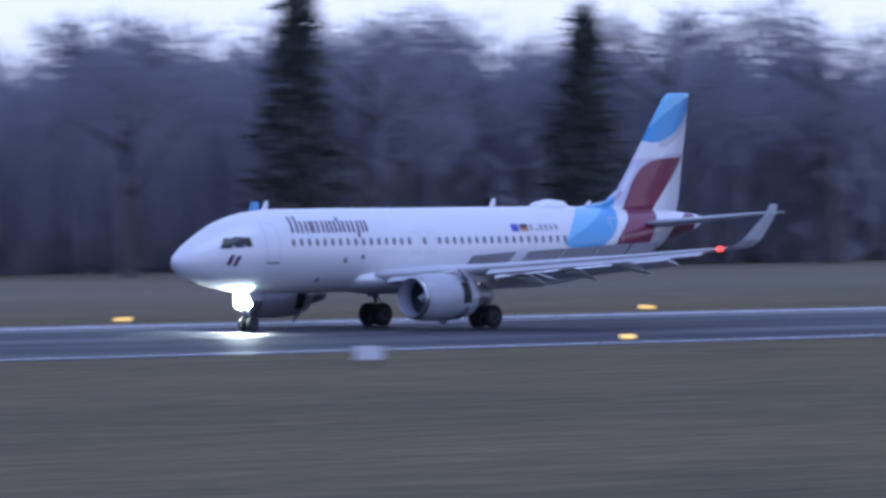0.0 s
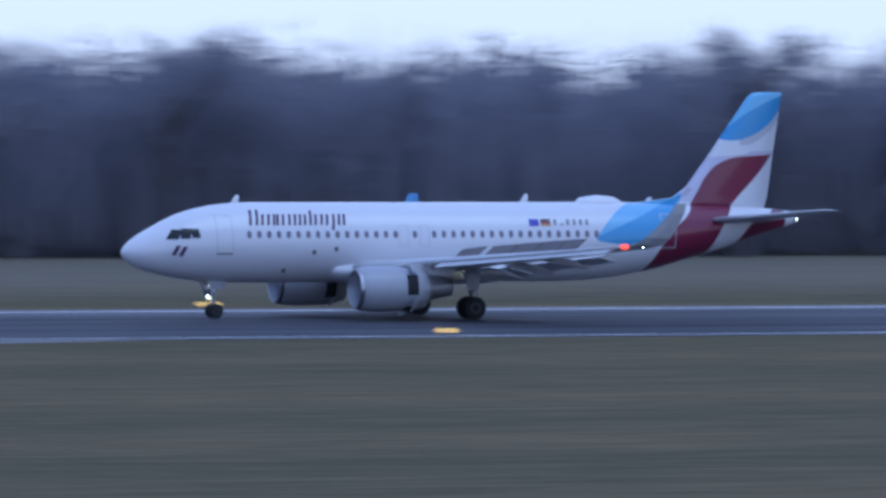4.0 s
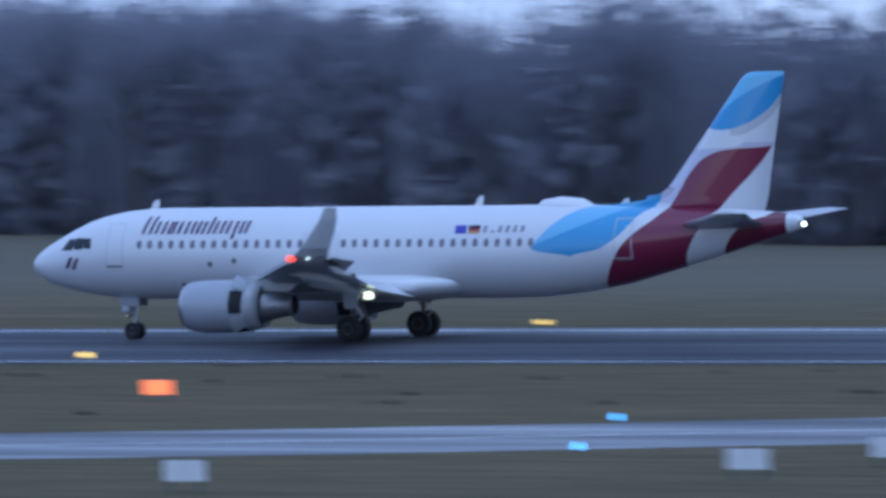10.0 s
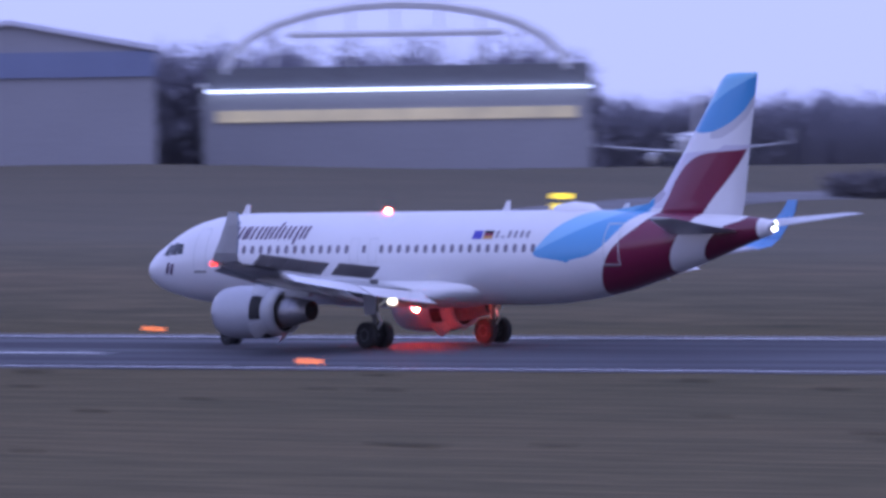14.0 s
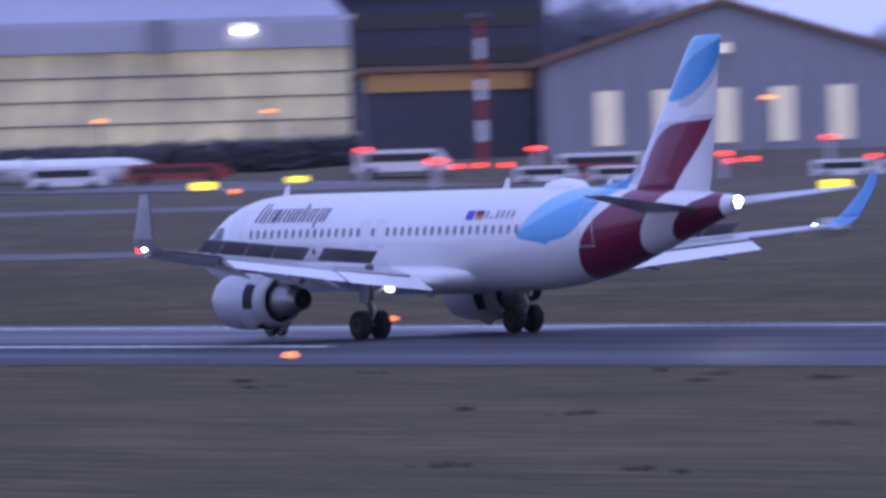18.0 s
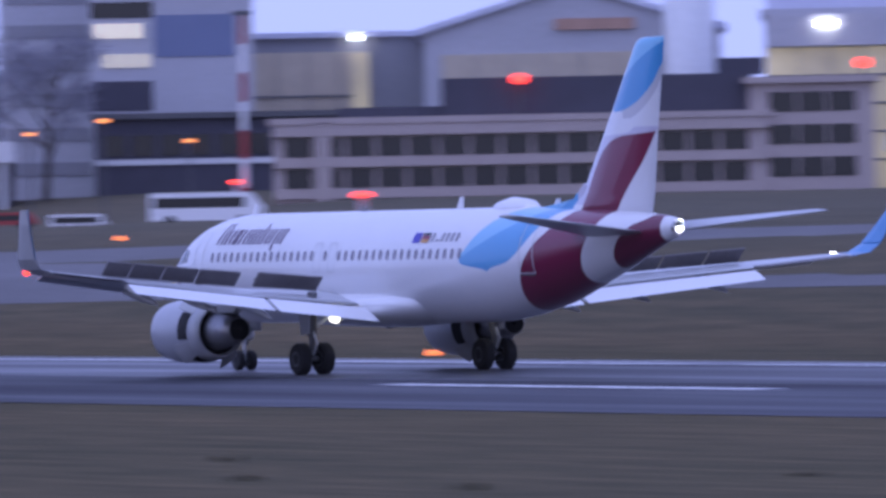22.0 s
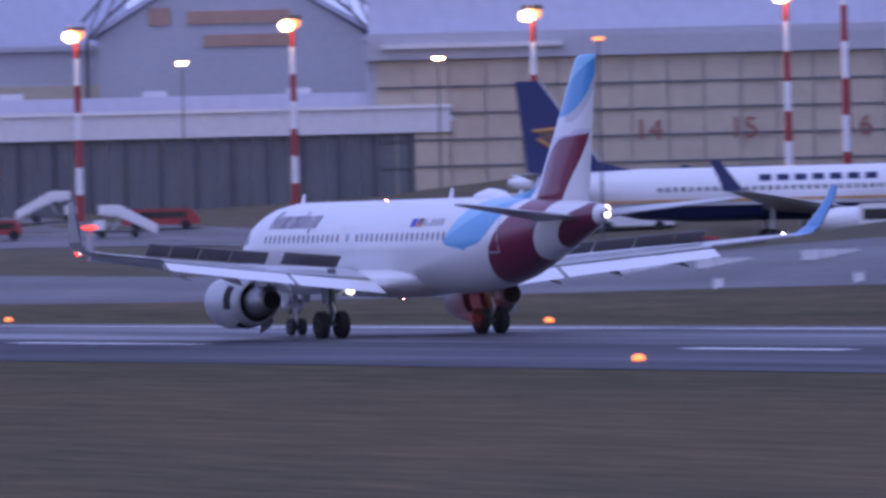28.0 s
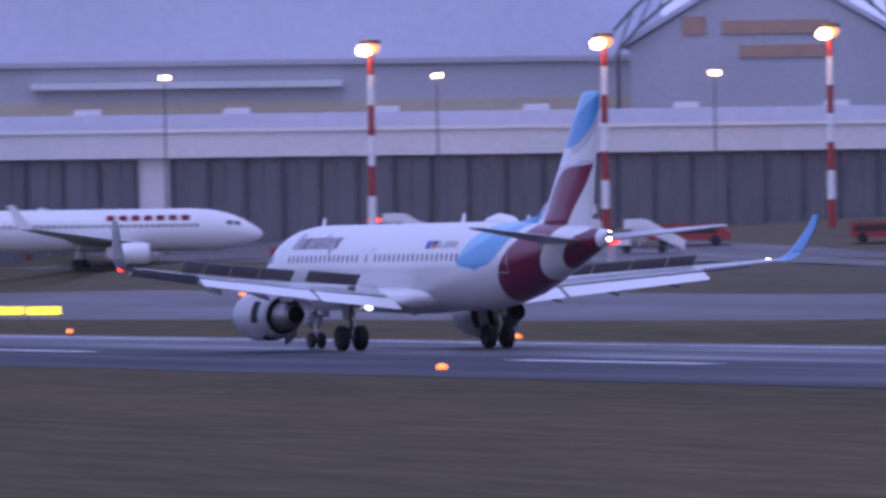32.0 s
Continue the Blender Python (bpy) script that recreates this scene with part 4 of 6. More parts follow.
    bm = bmesh.new()
    tube_x(bm, [(37.45 - AFT, 5.1, 0.26), (37.6 - AFT, 5.1, 0.22)], 0, 14)
    cone = part("exhaust_ring", bm, M_METAL, a)
    part("tail_light", tube_x(bmesh.new(), [(37.58 - AFT, 5.02, 0.1), (37.72 - AFT, 5.02, 0.06)], 0, 10), M_WHITELAMP, a, "white tail light")
    # roof fittings
    part("antenna_dome", rings(bmesh.new(), [[(x - AFT, w * math.cos(math.pi * k / 12), 5.78 + h * math.sin(math.pi * k / 12)) for k in range(13)] for x, w, h in ((24.9, 0.05, 0.05), (25.3, 0.45, 0.38), (26.2, 0.55, 0.52), (27.2, 0.5, 0.42), (27.9, 0.05, 0.05))]), M_WHITE, a, "white antenna dome", True)
    for x, h in ((5.9, 0.42), (21.9, 0.42), (28.9, 0.3)):
        zc, hh, w = fuselage_half(x)
        part("blade_antenna", prism(bmesh.new(), [(x - AFT, zc + hh - 0.05), (x + 0.45 - AFT, zc + hh - 0.05), (x + 0.5 - AFT, zc + hh + h), (x + 0.3 - AFT, zc + hh + h)], -0.03, 0.03), M_WHITE, a)
    part("drain_mast", prism(bmesh.new(), [(22.3 - AFT, 2.2), (22.6 - AFT, 2.2), (22.7 - AFT, 1.8), (22.5 - AFT, 1.8)], -0.03, 0.03), M_RED, a)
    return a


AIRLINER = make_airliner()
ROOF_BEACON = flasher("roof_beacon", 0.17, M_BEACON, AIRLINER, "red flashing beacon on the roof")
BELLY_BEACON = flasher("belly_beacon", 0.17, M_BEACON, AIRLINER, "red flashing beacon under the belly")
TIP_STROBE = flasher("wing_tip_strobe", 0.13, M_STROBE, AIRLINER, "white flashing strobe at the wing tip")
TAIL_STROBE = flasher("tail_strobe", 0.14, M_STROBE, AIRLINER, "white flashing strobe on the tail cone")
NOSE_LAMPS = [flasher("landing_light", 0.25, M_HALO, AIRLINER, "bright landing light on the nose gear") for _ in range(2)]
# Added cups block the light of the lamps while they are turned away.
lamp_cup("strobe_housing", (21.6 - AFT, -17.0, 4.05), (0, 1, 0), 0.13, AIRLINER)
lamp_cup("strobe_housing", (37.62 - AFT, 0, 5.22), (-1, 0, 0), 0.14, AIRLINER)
for y in (-0.28, 0.28):
    lamp_cup("landing_light_housing", (-12.95, y, 1.38), (1, 0, 0), 0.25, AIRLINER)


# ---- runway and taxiway lamps ----
def runway_lamp(name, material, r=0.21, h=0.05):
    lamp = root(name, pose(0, 0, 0), "small amber lamp burning at the runway edge", "runway lamp", "runway edge lamps")
    part("stem", rod(bmesh.new(), (0, 0, 0), (0, 0, h), 0.06, 8), M_DGREY, lamp)
    part("lens", rings(bmesh.new(), [[(q * math.cos(2 * math.pi * i / 12), q * math.sin(2 * math.pi * i / 12), h + z) for i in range(12)] for q, z in ((r * 0.8, 0), (r, 0.06), (r * 0.95, 0.14), (r * 0.5, 0.22))]), material, lamp, "glowing lens")
    return lamp


first = runway_lamp("runway_lamp", M_YELLOWLENS)
tagged(first, "small yellow lamp burning at the runway edge", "runway lamp", "runway edge lamps")
late = runway_lamp("runway_lamp", M_AMBER)
late.matrix_world = pose(-850, -25.2, 0.02)
NEAR = (372, 314, 272, 213, 162, 110, 65, 14, -36, -96, -165, -254, -303.5, -350.5, -450, -530, -595, -690, -760)
FAR = (420, 366, 326, 268, 218, 167, 117, 66, 14, -35, -88, -150, -220, -305, -360, -416, -468, -518, -573, -637, -710, -790)
for k, x in enumerate(NEAR):
    m = pose(x, -25.2, 0.02)
    if k == 0:
        first.matrix_world = m
    else:
        copy_thing(first if x > -60 else late, m)
for x in FAR:
    copy_thing(first if x > -60 else late, pose(x, 21.0, 0.0))
blue = runway_lamp("taxiway_lamp", M_BLUELAMP, 0.1, 0.08)
tagged(blue, "small blue lamp beside the taxiway", "taxiway lamp", "taxiway lamps")
for k, (x, y) in enumerate(((131, -34), (110, -42), (52, -40), (51, -49.5), (-15, -101), (-3, -120), (-53, -104.6))):
    m = pose(x, y, 0.0)
    if k == 0:
        blue.matrix_world = m
    else:
        copy_thing(blue, m)
cyan = runway_lamp("taxiway_lamp", M_CYANLAMP, 0.09, 0.08)
tagged(cyan, "small pale blue lamp on the taxiway edge", "taxiway lamp", "taxiway lamps")
for k, (x, y) in enumerate(((78.5, -58.3), (49.2, -30.5), (57, -77.7), (36, -92.3), (31.5, -63.5), (41.8, -87.9), (13.2, -85), (20.5, -105.4))):
    m = pose(x, y, 0.02)
    if k == 0:
        cyan.matrix_world = m
    else:
        copy_thing(cyan, m)


def field_sign(x, y, yaw, w, h, face, label, legs=0.35):
    s = root("field_sign", pose(x, y, ground_z(x, y), 0, 0, yaw), label, "sign")
    part("panel", boxes((-w / 2, w / 2, -0.12, 0.12, legs, legs + h)), face, s)
    for o in (-w / 2 + 0.15, w / 2 - 0.15):
        part("leg", boxes((o - 0.05, o + 0.05, -0.05, 0.05, -0.1, legs)), M_DGREY, s)
    return s


for x, y, w in ((-555.5, 30.6, 1.3), (-552.1, 31.6, 2.3), (-546.9, 32.4, 3.0)):
    field_sign(x, y, 64, w, 0.82, M_YELLOW, "lit yellow guidance sign in the grass", 0.3)
for x, y, yaw in ((8, -38.7, 15), (32, -120.6, 15), (33.4, -113.2, 15), (-683, 48, 65), (-360.7, 47.9, 55), (274, -47.6, -40), (19, -129, 20)):
    field_sign(x, y, yaw, 1.1, 0.55, M_CLADL, "white sign box in the grass", 0.3)
for x, y in ((-333, 65), (-350, 60), (-372, 57.5), (-433, 62), (-484.8, 60.2), (-495.5, 63.5), (-416, 362), (-361, 208), (-332, 176), (-530.4, 138.6), (-632.8, 163.1), (-390.6, 132), (-376.4, 137.1), (-517.9, 180.4)):
    field_sign(x, y, 57, 1.35, 0.42, M_YELLOW, "small lit yellow guidance sign beside a taxiway", 0.3)
for x, y, w in ((-851, 35.6, 2.0), (-843.5, 35.8, 2.4)):
    field_sign(x, y, 66, w, 0.55, M_YELLOW, "lit yellow guidance sign in the grass", 0.3)
field_sign(-10.7, -70, 20, 0.95, 0.5, M_ORANGE, "lit orange guidance sign", 0.3)


# ---- trees ----
def twig_cloud(rng, verts, faces, centre, radii, n, length, width, out=0.7):
    """Adds n thin twigs to a crown, most of them pointing outwards and up."""
    d = rng.normal(size=(n, 3))
    d /= np.linalg.norm(d, axis=1)[:, None]
    p = centre + d * radii * (rng.random(n) ** 0.45)[:, None]
    g = d * out + rng.normal(size=(n, 3)) * 0.6 + np.array((0, 0, 0.45))
    g /= np.linalg.norm(g, axis=1)[:, None]
    s = np.cross(g, rng.normal(size=(n, 3)))
    s /= np.linalg.norm(s, axis=1)[:, None] + 1e-6
    l, w = (length * (0.5 + rng.random(n)))[:, None], (width * (0.5 + rng.random(n)))[:, None]
    k = len(verts)
    verts.extend(map(tuple, np.stack([p - s * w, p + s * w, p + g * l], 1).reshape(-1, 3)))
    faces.extend((k + 3 * i, k + 3 * i + 1, k + 3 * i + 2) for i in range(n))


def limb(verts, faces, p, q, r0, r1, n=5):
    p, q = np.array(p, float), np.array(q, float)
    d = (q - p) / (np.linalg.norm(q - p) + 1e-9)
    a = np.cross(d, (0.3, 0.9, 0.1))
    a /= np.linalg.norm(a)
    b = np.cross(d, a)
    k = len(verts)
    for c, r in ((p, r0), (q, r1)):
        for i in range(n):
            verts.append(tuple(c + (a * math.cos(2 * math.pi * i / n) + b * math.sin(2 * math.pi * i / n)) * r))
    for i in range(n):
        j = (i + 1) % n
        faces.append((k + i, k + j, k + n + j, k + n + i))


def tree_skeleton(rng, verts, faces, base, h, spread):
    """Trunk and forking limbs; returns the limb ends."""
    base = np.array(base, float)
    top = base + (rng.normal() * 0.04 * h, rng.normal() * 0.04 * h, h * 0.78)
    limb(verts, faces, base - (0, 0, 0.4), base + (top - base) * 0.35, h * 0.028, h * 0.02)
    limb(verts, faces, base + (top - base) * 0.35, top, h * 0.02, h * 0.006)
    ends = [top]
    for _ in range(9):
        u = 0.25 + 0.65 * rng.random()
        p = base + (top - base) * u
        a = rng.random() * 2 * math.pi
        l = spread * (0.5 + 0.6 * rng.random()) * (1.15 - 0.6 * u)
        q = p + (math.cos(a) * l, math.sin(a) * l, l * (0.5 + 0.6 * rng.random()))
        limb(verts, faces, p, q, h * 0.011, h * 0.004, 4)
        ends.append(q)
        for _ in range(2):
            a2 = a + rng.normal() * 0.7
            q2 = q + (math.cos(a2) * l * 0.45, math.sin(a2) * l * 0.45, l * (0.2 + 0.5 * rng.random()))
            limb(verts, faces, q, q2, h * 0.004, h * 0.0015, 3)
            ends.append(q2)
    return ends


def mesh_object(name, verts, faces, material, parent=None):
    me = bpy.data.meshes.new(name)
    me.from_pydata(verts, [], faces)
    me.materials.append(material)
    ob = new(name, me)
    if parent:
        ob.parent = parent
    return ob


def tree_pattern(seed, kind):
    rng = np.random.default_rng(seed)
    t = root("tree", pose(0, 0, -50), "tall bare winter tree at the edge of the field", "tree", "trees behind the runway")
    tv, tf, cv, cf = [], [], [], []
    if kind == "conifer":
        limb(tv, tf, (0, 0, -0.4), (0, 0, 15.5), 0.3, 0.05, 6)
        for k in range(26):
            z = 2 + 13.5 * k / 26
            r = 2.9 * (1 - k / 28) + 0.3
            twig_cloud(rng, cv, cf, np.array((0, 0, z)), np.array((r, r, 0.7)), 60, 0.9, 0.16, 1.0)
        mat = M_EVERGREEN
        t["label"] = "dark slender evergreen tree behind the runway"
    else:
        h = 15.0
        ends = tree_skeleton(rng, tv, tf, (0, 0, 0), h, h * (0.24 if kind == "tall" else 0.33))
        for e in ends:
            twig_cloud(rng, cv, cf, np.array(e), np.array((1.5, 1.5, 1.2)), 46 if kind == "tall" else 75, 1.1, 0.06, 0.5)
        mat = M_TWIG
    mesh_object("trunk", tv, tf, M_BARK, t)
    mesh_object("crown", cv, cf, mat, t)
    return t


def wood(name, line, count, height, depth, seed, label, dense=1.0, fine=1.0, stems=28):
    """A belt of bare trees with undergrowth along a line: ONE mass."""
    rng = np.random.default_rng(seed)
    verts, faces = [], []
    seg = np.array(line, float)
    lens = np.hypot(*np.diff(seg, axis=0).T)
    cum = np.concatenate([[0], np.cumsum(lens)])
    for _ in range(count):
        s = rng.random() * cum[-1]
        i = min(len(lens) - 1, int(np.searchsorted(cum, s)) - 1) if s > 0 else 0
        u = (s - cum[i]) / lens[i]
        p = seg[i] * (1 - u) + seg[i + 1] * u
        x, y = p[0] + rng.normal() * 2, p[1] + rng.random() * depth
        z = ground_z(x, y)
        h = height(x) * (0.84 + 0.22 * rng.random())
        limb(verts, faces, (x, y, z - 0.3), (x, y, z + h * 0.75), h * 0.018, h * 0.006, 4)
        r = h * (0.16 + 0.08 * rng.random())
        twig_cloud(rng, verts, faces, np.array((x, y, z + h * 0.68)), np.array((r, r, h * 0.3)), int(200 * dense), 1.2, 0.09, 0.6)
        twig_cloud(rng, verts, faces, np.array((x, y, z + h * 0.6)), np.array((r * 1.1, r * 1.1, h * 0.26)), int(90 * dense / fine ** 1.6), 1.4 * fine, 0.4 * fine, 0.4)
        twig_cloud(rng, verts, faces, np.array((x, y, z + h * 0.32)), np.array((r * 1.4, r * 1.4, h * 0.42)), int(130 * dense / fine ** 1.6), 2.0 * fine, 0.8 * fine, 0.3)
    n = int(cum[-1] * stems)
    s = rng.random(n) * cum[-1]
    i = np.clip(np.searchsorted(cum, s) - 1, 0, len(lens) - 1)
    u = ((s - cum[i]) / lens[i])[:, None]
    p = seg[i] * (1 - u) + seg[i + 1] * u + np.stack([rng.normal(size=n), -1.0 + 9 * rng.random(n)], 1)
    h = np.array([height(x) for x in p[:, 0]]) * (0.35 + 0.5 * rng.random(n))
    z = np.array([ground_z(x, y) for x, y in p]) + h * 0.35 * rng.random(n) - 0.2
    w, a = 0.08 + 0.22 * rng.random(n), rng.random(n) * math.pi
    k = len(verts)
    foot = np.stack([p[:, 0], p[:, 1], z], 1)
    across = np.stack([np.cos(a) * w, np.sin(a) * w * 0.5, 0 * w], 1)
    tip = foot + np.stack([rng.normal(size=n) * 0.5, rng.normal(size=n) * 0.5, h], 1)
    verts.extend(map(tuple, np.stack([foot - across, foot + across, tip], 1).reshape(-1, 3)))
    faces.extend((k + 3 * j, k + 3 * j + 1, k + 3 * j + 2) for j in range(n))
    return tagged(mesh_object(name, verts, faces, M_TWIG), label, "woods", kind="stuff")


wood("woods", [(900, 150), (440, 132), (300, 128), (140, 134), (85, 142), (50, 165), (-30, 180), (-95, 200), (-150, 226)], 900, lambda x: 18.8 if x > 440 else 17.0 if x > 345 else 15.6 if x > 240 else 14.6 if x > 112 else 17.4 if x > 40 else 15.8 if x > -36 else 14.2 if x > -74 else 18.9 if x > -93 else 19.6 if x > -122 else 18.8, 40, 11, "belt of dark bare winter trees behind the runway")
wood("woods", [(1000, 215), (440, 195), (150, 200), (40, 245), (-60, 250), (-105, 270)], 480, lambda x: 16.5 if x > -40 else 18.5, 40, 16, "second dark belt of winter trees further back", 1.0)
wood("woods", [(-150, 228), (-190, 262), (-225, 295), (-270, 330), (-312, 344)], 270, lambda x: 20.5, 34, 18, "tall dark end of the tree belt", 1.3)
wood("woods", [(-338, 348), (-378, 353)], 110, lambda x: 16.6 - (abs(x + 354) * 0.09) ** 2 * 0.7, 24, 12, "dark rounded clump of bare trees at the end of the wood", 1.5)
wood("woods", [(-368, 352), (-391, 357)], 26, lambda x: 9.0 if x > -380 else 6.0, 16, 17, "low dark thicket at the foot of the wood", 1.5)
wood("woods", [(-60, 1150), (-420, 1120), (-700, 950), (-860, 800), (-980, 640), (-1100, 420)], 1500, lambda x: 15.5, 60, 13, "far blue-grey belt of woods on the horizon", 0.6)
wood("woods", [(-640, 1030), (-780, 915), (-920, 770)], 260, lambda x: 15.0, 40, 19, "far blue-grey belt of woods on the horizon", 0.7)
wood("woods", [(-888, 168), (-881, 178)], 50, lambda x: 20.0, 8, 24, "dark trees close behind the hangar corner", 1.0, 0.4, 160)
wood("woods", [(-884, 176), (-870, 195)], 90, lambda x: 20.0, 10, 14, "dark stand of tall trees between the hangars", 1.1, 0.4, 160)
wood("woods", [(-660, 330), (-630, 352), (-560, 420)], 80, lambda x: 16.0, 30, 15, "dark trees behind the airport halls", 1.4)
wood("woods", [(-775, 297), (-752, 329), (-722, 370)], 170, lambda x: 20.0 if x < -747 else 18.0 if x < -740 else 14.5, 16, 27, "dark wooded rise behind the gabled hangar", 1.5, 0.6)
rng = np.random.default_rng(33)
verts, faces = [], []
# An added belt of twigs stands in for the dark band below the doors.
for k in range(220):
    u = k / 219
    x, y = -637.5 + 33.5 * u + rng.normal() * 0.4, 159 + 78 * u
    twig_cloud(rng, verts, faces, np.array((x, y, ground_z(x, y) + 1.3)), np.array((1.0, 1.0, 1.6)), 160, 0.5, 0.16, 0.2)
for k in range(60):
    u = k / 59
    x, y = -392.2 + -13.9 * u + rng.normal() * 0.8, 280.6 + 42.0 * u + rng.normal() * 0.8
    twig_cloud(rng, verts, faces, np.array((x, y, ground_z(x, y) + 1.0)), np.array((1.3, 1.3, 1.5 - 2.2 * (u - 0.5) ** 2)), 130, 0.6, 0.2, 0.3)
tagged(mesh_object("hedge", verts, faces, M_BRUSH), "dark low belt before the lit hangar and a thicket on the field", "hedge", kind="stuff")
verts, faces = [], []
for k in range(150):
    x, y = rng.uniform(-340, 20), -34 - 95 * rng.random() ** 1.3
    if -125 < x < 190 and abs(y + 92 - (x - 15) * 0.42) < 15:
        continue
    s = 0.22 + 0.42 * rng.random() ** 2
    twig_cloud(rng, verts, faces, np.array((x, y, 0.03)), np.array((s * 1.6, s, 0.04)), 26, 0.2 * s + 0.06, 0.07, 0.4)
tagged(mesh_object("grass_tufts", verts, faces, M_TUFT), "scattered dark tufts of coarse winter grass", "grass", kind="stuff")

patterns = [tree_pattern(21, "round"), tree_pattern(22, "tall"), tree_pattern(23, "conifer"), tree_pattern(24, "round")]
rng = random.Random(5)
for x, y, kind, h in ((505, 128, 1, 21), (487, 130, 0, 20.5), (470, 122, 2, 18.5), (455, 126, 1, 19.5), (442, 118, 0, 19), (430, 112, 2, 19.8), (418, 116, 0, 18.5), (404, 124, 0, 18.5), (382, 124, 1, 17.5), (357, 130, 0, 17.5), (340, 124, 3, 16),
                      (316, 122, 0, 16), (298, 124, 0, 15.5), (270, 128, 1, 16), (246, 126, 0, 16.5), (206, 132, 3, 17), (190, 128, 3, 17), (150, 132, 3, 15.5), (128, 134, 3, 15), (114, 129, 0, 15.3), (100, 130, 3, 15.6), (90, 131, 0, 16), (83, 131, 3, 16.6), (72, 160, 3, 15.5),
                      (44, 168, 1, 15.5), (12, 174, 0, 15.5), (-14, 176, 3, 16), (-31, 177, 3, 15), (-38, 176, 3, 15), (-53, 168, 0, 15), (-78, 196, 3, 16), (-84, 205, 2, 17), (-110, 210, 1, 17), (-138, 222, 0, 18.5), (-160, 232, 3, 18.5), (-240, 312, 0, 20), (-262, 326, 3, 20),
                      (-292, 338, 3, 19), (-348, 347, 3, 16.6), (-358, 349, 0, 16.6), (-790, 169.5, 0, 15)):
    k = h / 15.0
    c = copy_thing(patterns[kind], pose(x, y, ground_z(x, y), 0, 0, rng.random() * 360))
    c.scale = (k, k, k)
for p in patterns:
    for o in list(p.children_recursive) + [p]:
        bpy.data.objects.remove(o)


# a slender radio mast behind the trees
rm = root("radio_mast", pose(325, 156, -4.5), "grey lattice radio mast standing behind the trees", "radio mast")
part("lattice", rod(rod(rod(bmesh.new(), (-0.7, 0, -0.3), (-0.25, 0, 22), 0.14, 6), (0.7, 0, -0.3), (0.25, 0, 22), 0.14, 6), (0, 0.7, -0.3), (0, 0.2, 22), 0.14, 6), M_GREY, rm)
part("head", boxes((-1.2, 1.2, -1.2, 1.2, 21.5, 22.0), (-1.0, 1.0, -1.0, 1.0, 23.2, 23.7), (-0.4, 0.4, -0.4, 0.4, 22.0, 23.2)), M_GREY, rm)
for k in range(7):
    part("brace", rod(rod(bmesh.new(), (-0.6, 0, 1 + 3 * k), (0.5, 0, 3.5 + 3 * k), 0.05, 5), (0.6, 0, 1 + 3 * k), (-0.5, 0, 3.5 + 3 * k), 0.05, 5), M_GREY, rm)


# ---- halls, hangars and offices behind the aprons ----
def hall(name, x, y, yaw, w, depth, h, label, category="hangar", wall=None, roof=None, rise=0.0, sink=1.5):
    """A hall whose front runs along local x at y = 0; rise makes a gabled front. Returns the thing, seated on the ground."""
    z = min(ground_z(x + math.cos(radians(yaw)) * s * w / 2, y + math.sin(radians(yaw)) * s * w / 2) for s in (-1, 0, 1))
    b = root(name, pose(x, y, z, 0, 0, yaw), label, category)
    b["seat"] = z
    front = [(-w / 2, -sink), (w / 2, -sink), (w / 2, h), (0, h + rise), (-w / 2, h)] if rise else [(-w / 2, -sink), (w / 2, -sink), (w / 2, h), (-w / 2, h)]
    part("wall", prism(bmesh.new(), front, 0, depth), wall or M_CLAD, b)
    t = 0.5
    if rise:
        top = [(-w / 2 - 0.6, h - 0.1), (0, h + rise), (w / 2 + 0.6, h - 0.1), (w / 2 + 0.6, h + t), (0, h + rise + t), (-w / 2 - 0.6, h + t)]
    else:
        top = [(-w / 2 - 0.4, h), (w / 2 + 0.4, h), (w / 2 + 0.4, h + t), (-w / 2 - 0.4, h + t)]
    part("roof", prism(bmesh.new(), top, -0.5, depth + 0.5), roof or M_ROOF, b)
    return b


def door_row(b, x0, x1, z0, z1, count, material, name="door_leaf", seam=0.12, rails=0):
    step = (x1 - x0) / count
    for k in range(count):
        a = x0 + step * k
        p = part(name, boxes((a + seam / 2, a + step - seam / 2, -0.35 if k % 2 else -0.25, -0.003, z0, z1)), material, b)
        for r in range(rails):
            zr = z0 + (z1 - z0) * (r + 1) / (rails + 1)
            part("rail", boxes((a + seam / 2, a + step - seam / 2, -0.45, -0.353, zr - 0.09, zr + 0.09)), M_DOORGREY, p)


# long low shed with slate-grey doors
shed = hall("maintenance_shed", -907.3, 87.2, 67.5, 91, 40, 11.2, "long low shed with pale fascia and dark sliding doors", wall=M_CLADL, roof=M_CLADL)
door_row(shed, -44.5, -22.7, 0.1, 10.2, 15, M_DOORGREY)
door_row(shed, -20.3, 44.0, 0.1, 10.2, 43, M_DOORGREY)
part("fascia", boxes((-45.5, 45.5, -0.8, -0.003, 10.3, 12.6)), M_CLADL, shed, "pale sheet-metal fascia")
part("gutter", boxes((-45.6, 45.6, -1.0, -0.803, 12.3, 12.6)), M_WHITE, shed)
part("roof_slope", prism(bmesh.new(), [(-45.6, 12.6), (45.6, 12.6), (45.6, 13.8), (-45.6, 13.8)], 1.0, 38), M_ROOF, shed)
for k in range(7):
    part("roof_vent", boxes((-40 + 12 * k, -38 + 12 * k, 2.0, 4.0, 13.8, 14.3)), M_CLADL, shed)
for k in range(30):
    part("door_rib", boxes((-43.6 + 2.95 * k, -43.45 + 2.95 * k, -0.5, -0.353, 0.1, 10.2)), M_SLATE, shed)
for k in range(16):
    part("red_post", boxes((-43 + 5.6 * k, -42.8 + 5.6 * k, -1.2, -0.9, -0.5, 3.2)), M_RED, shed)

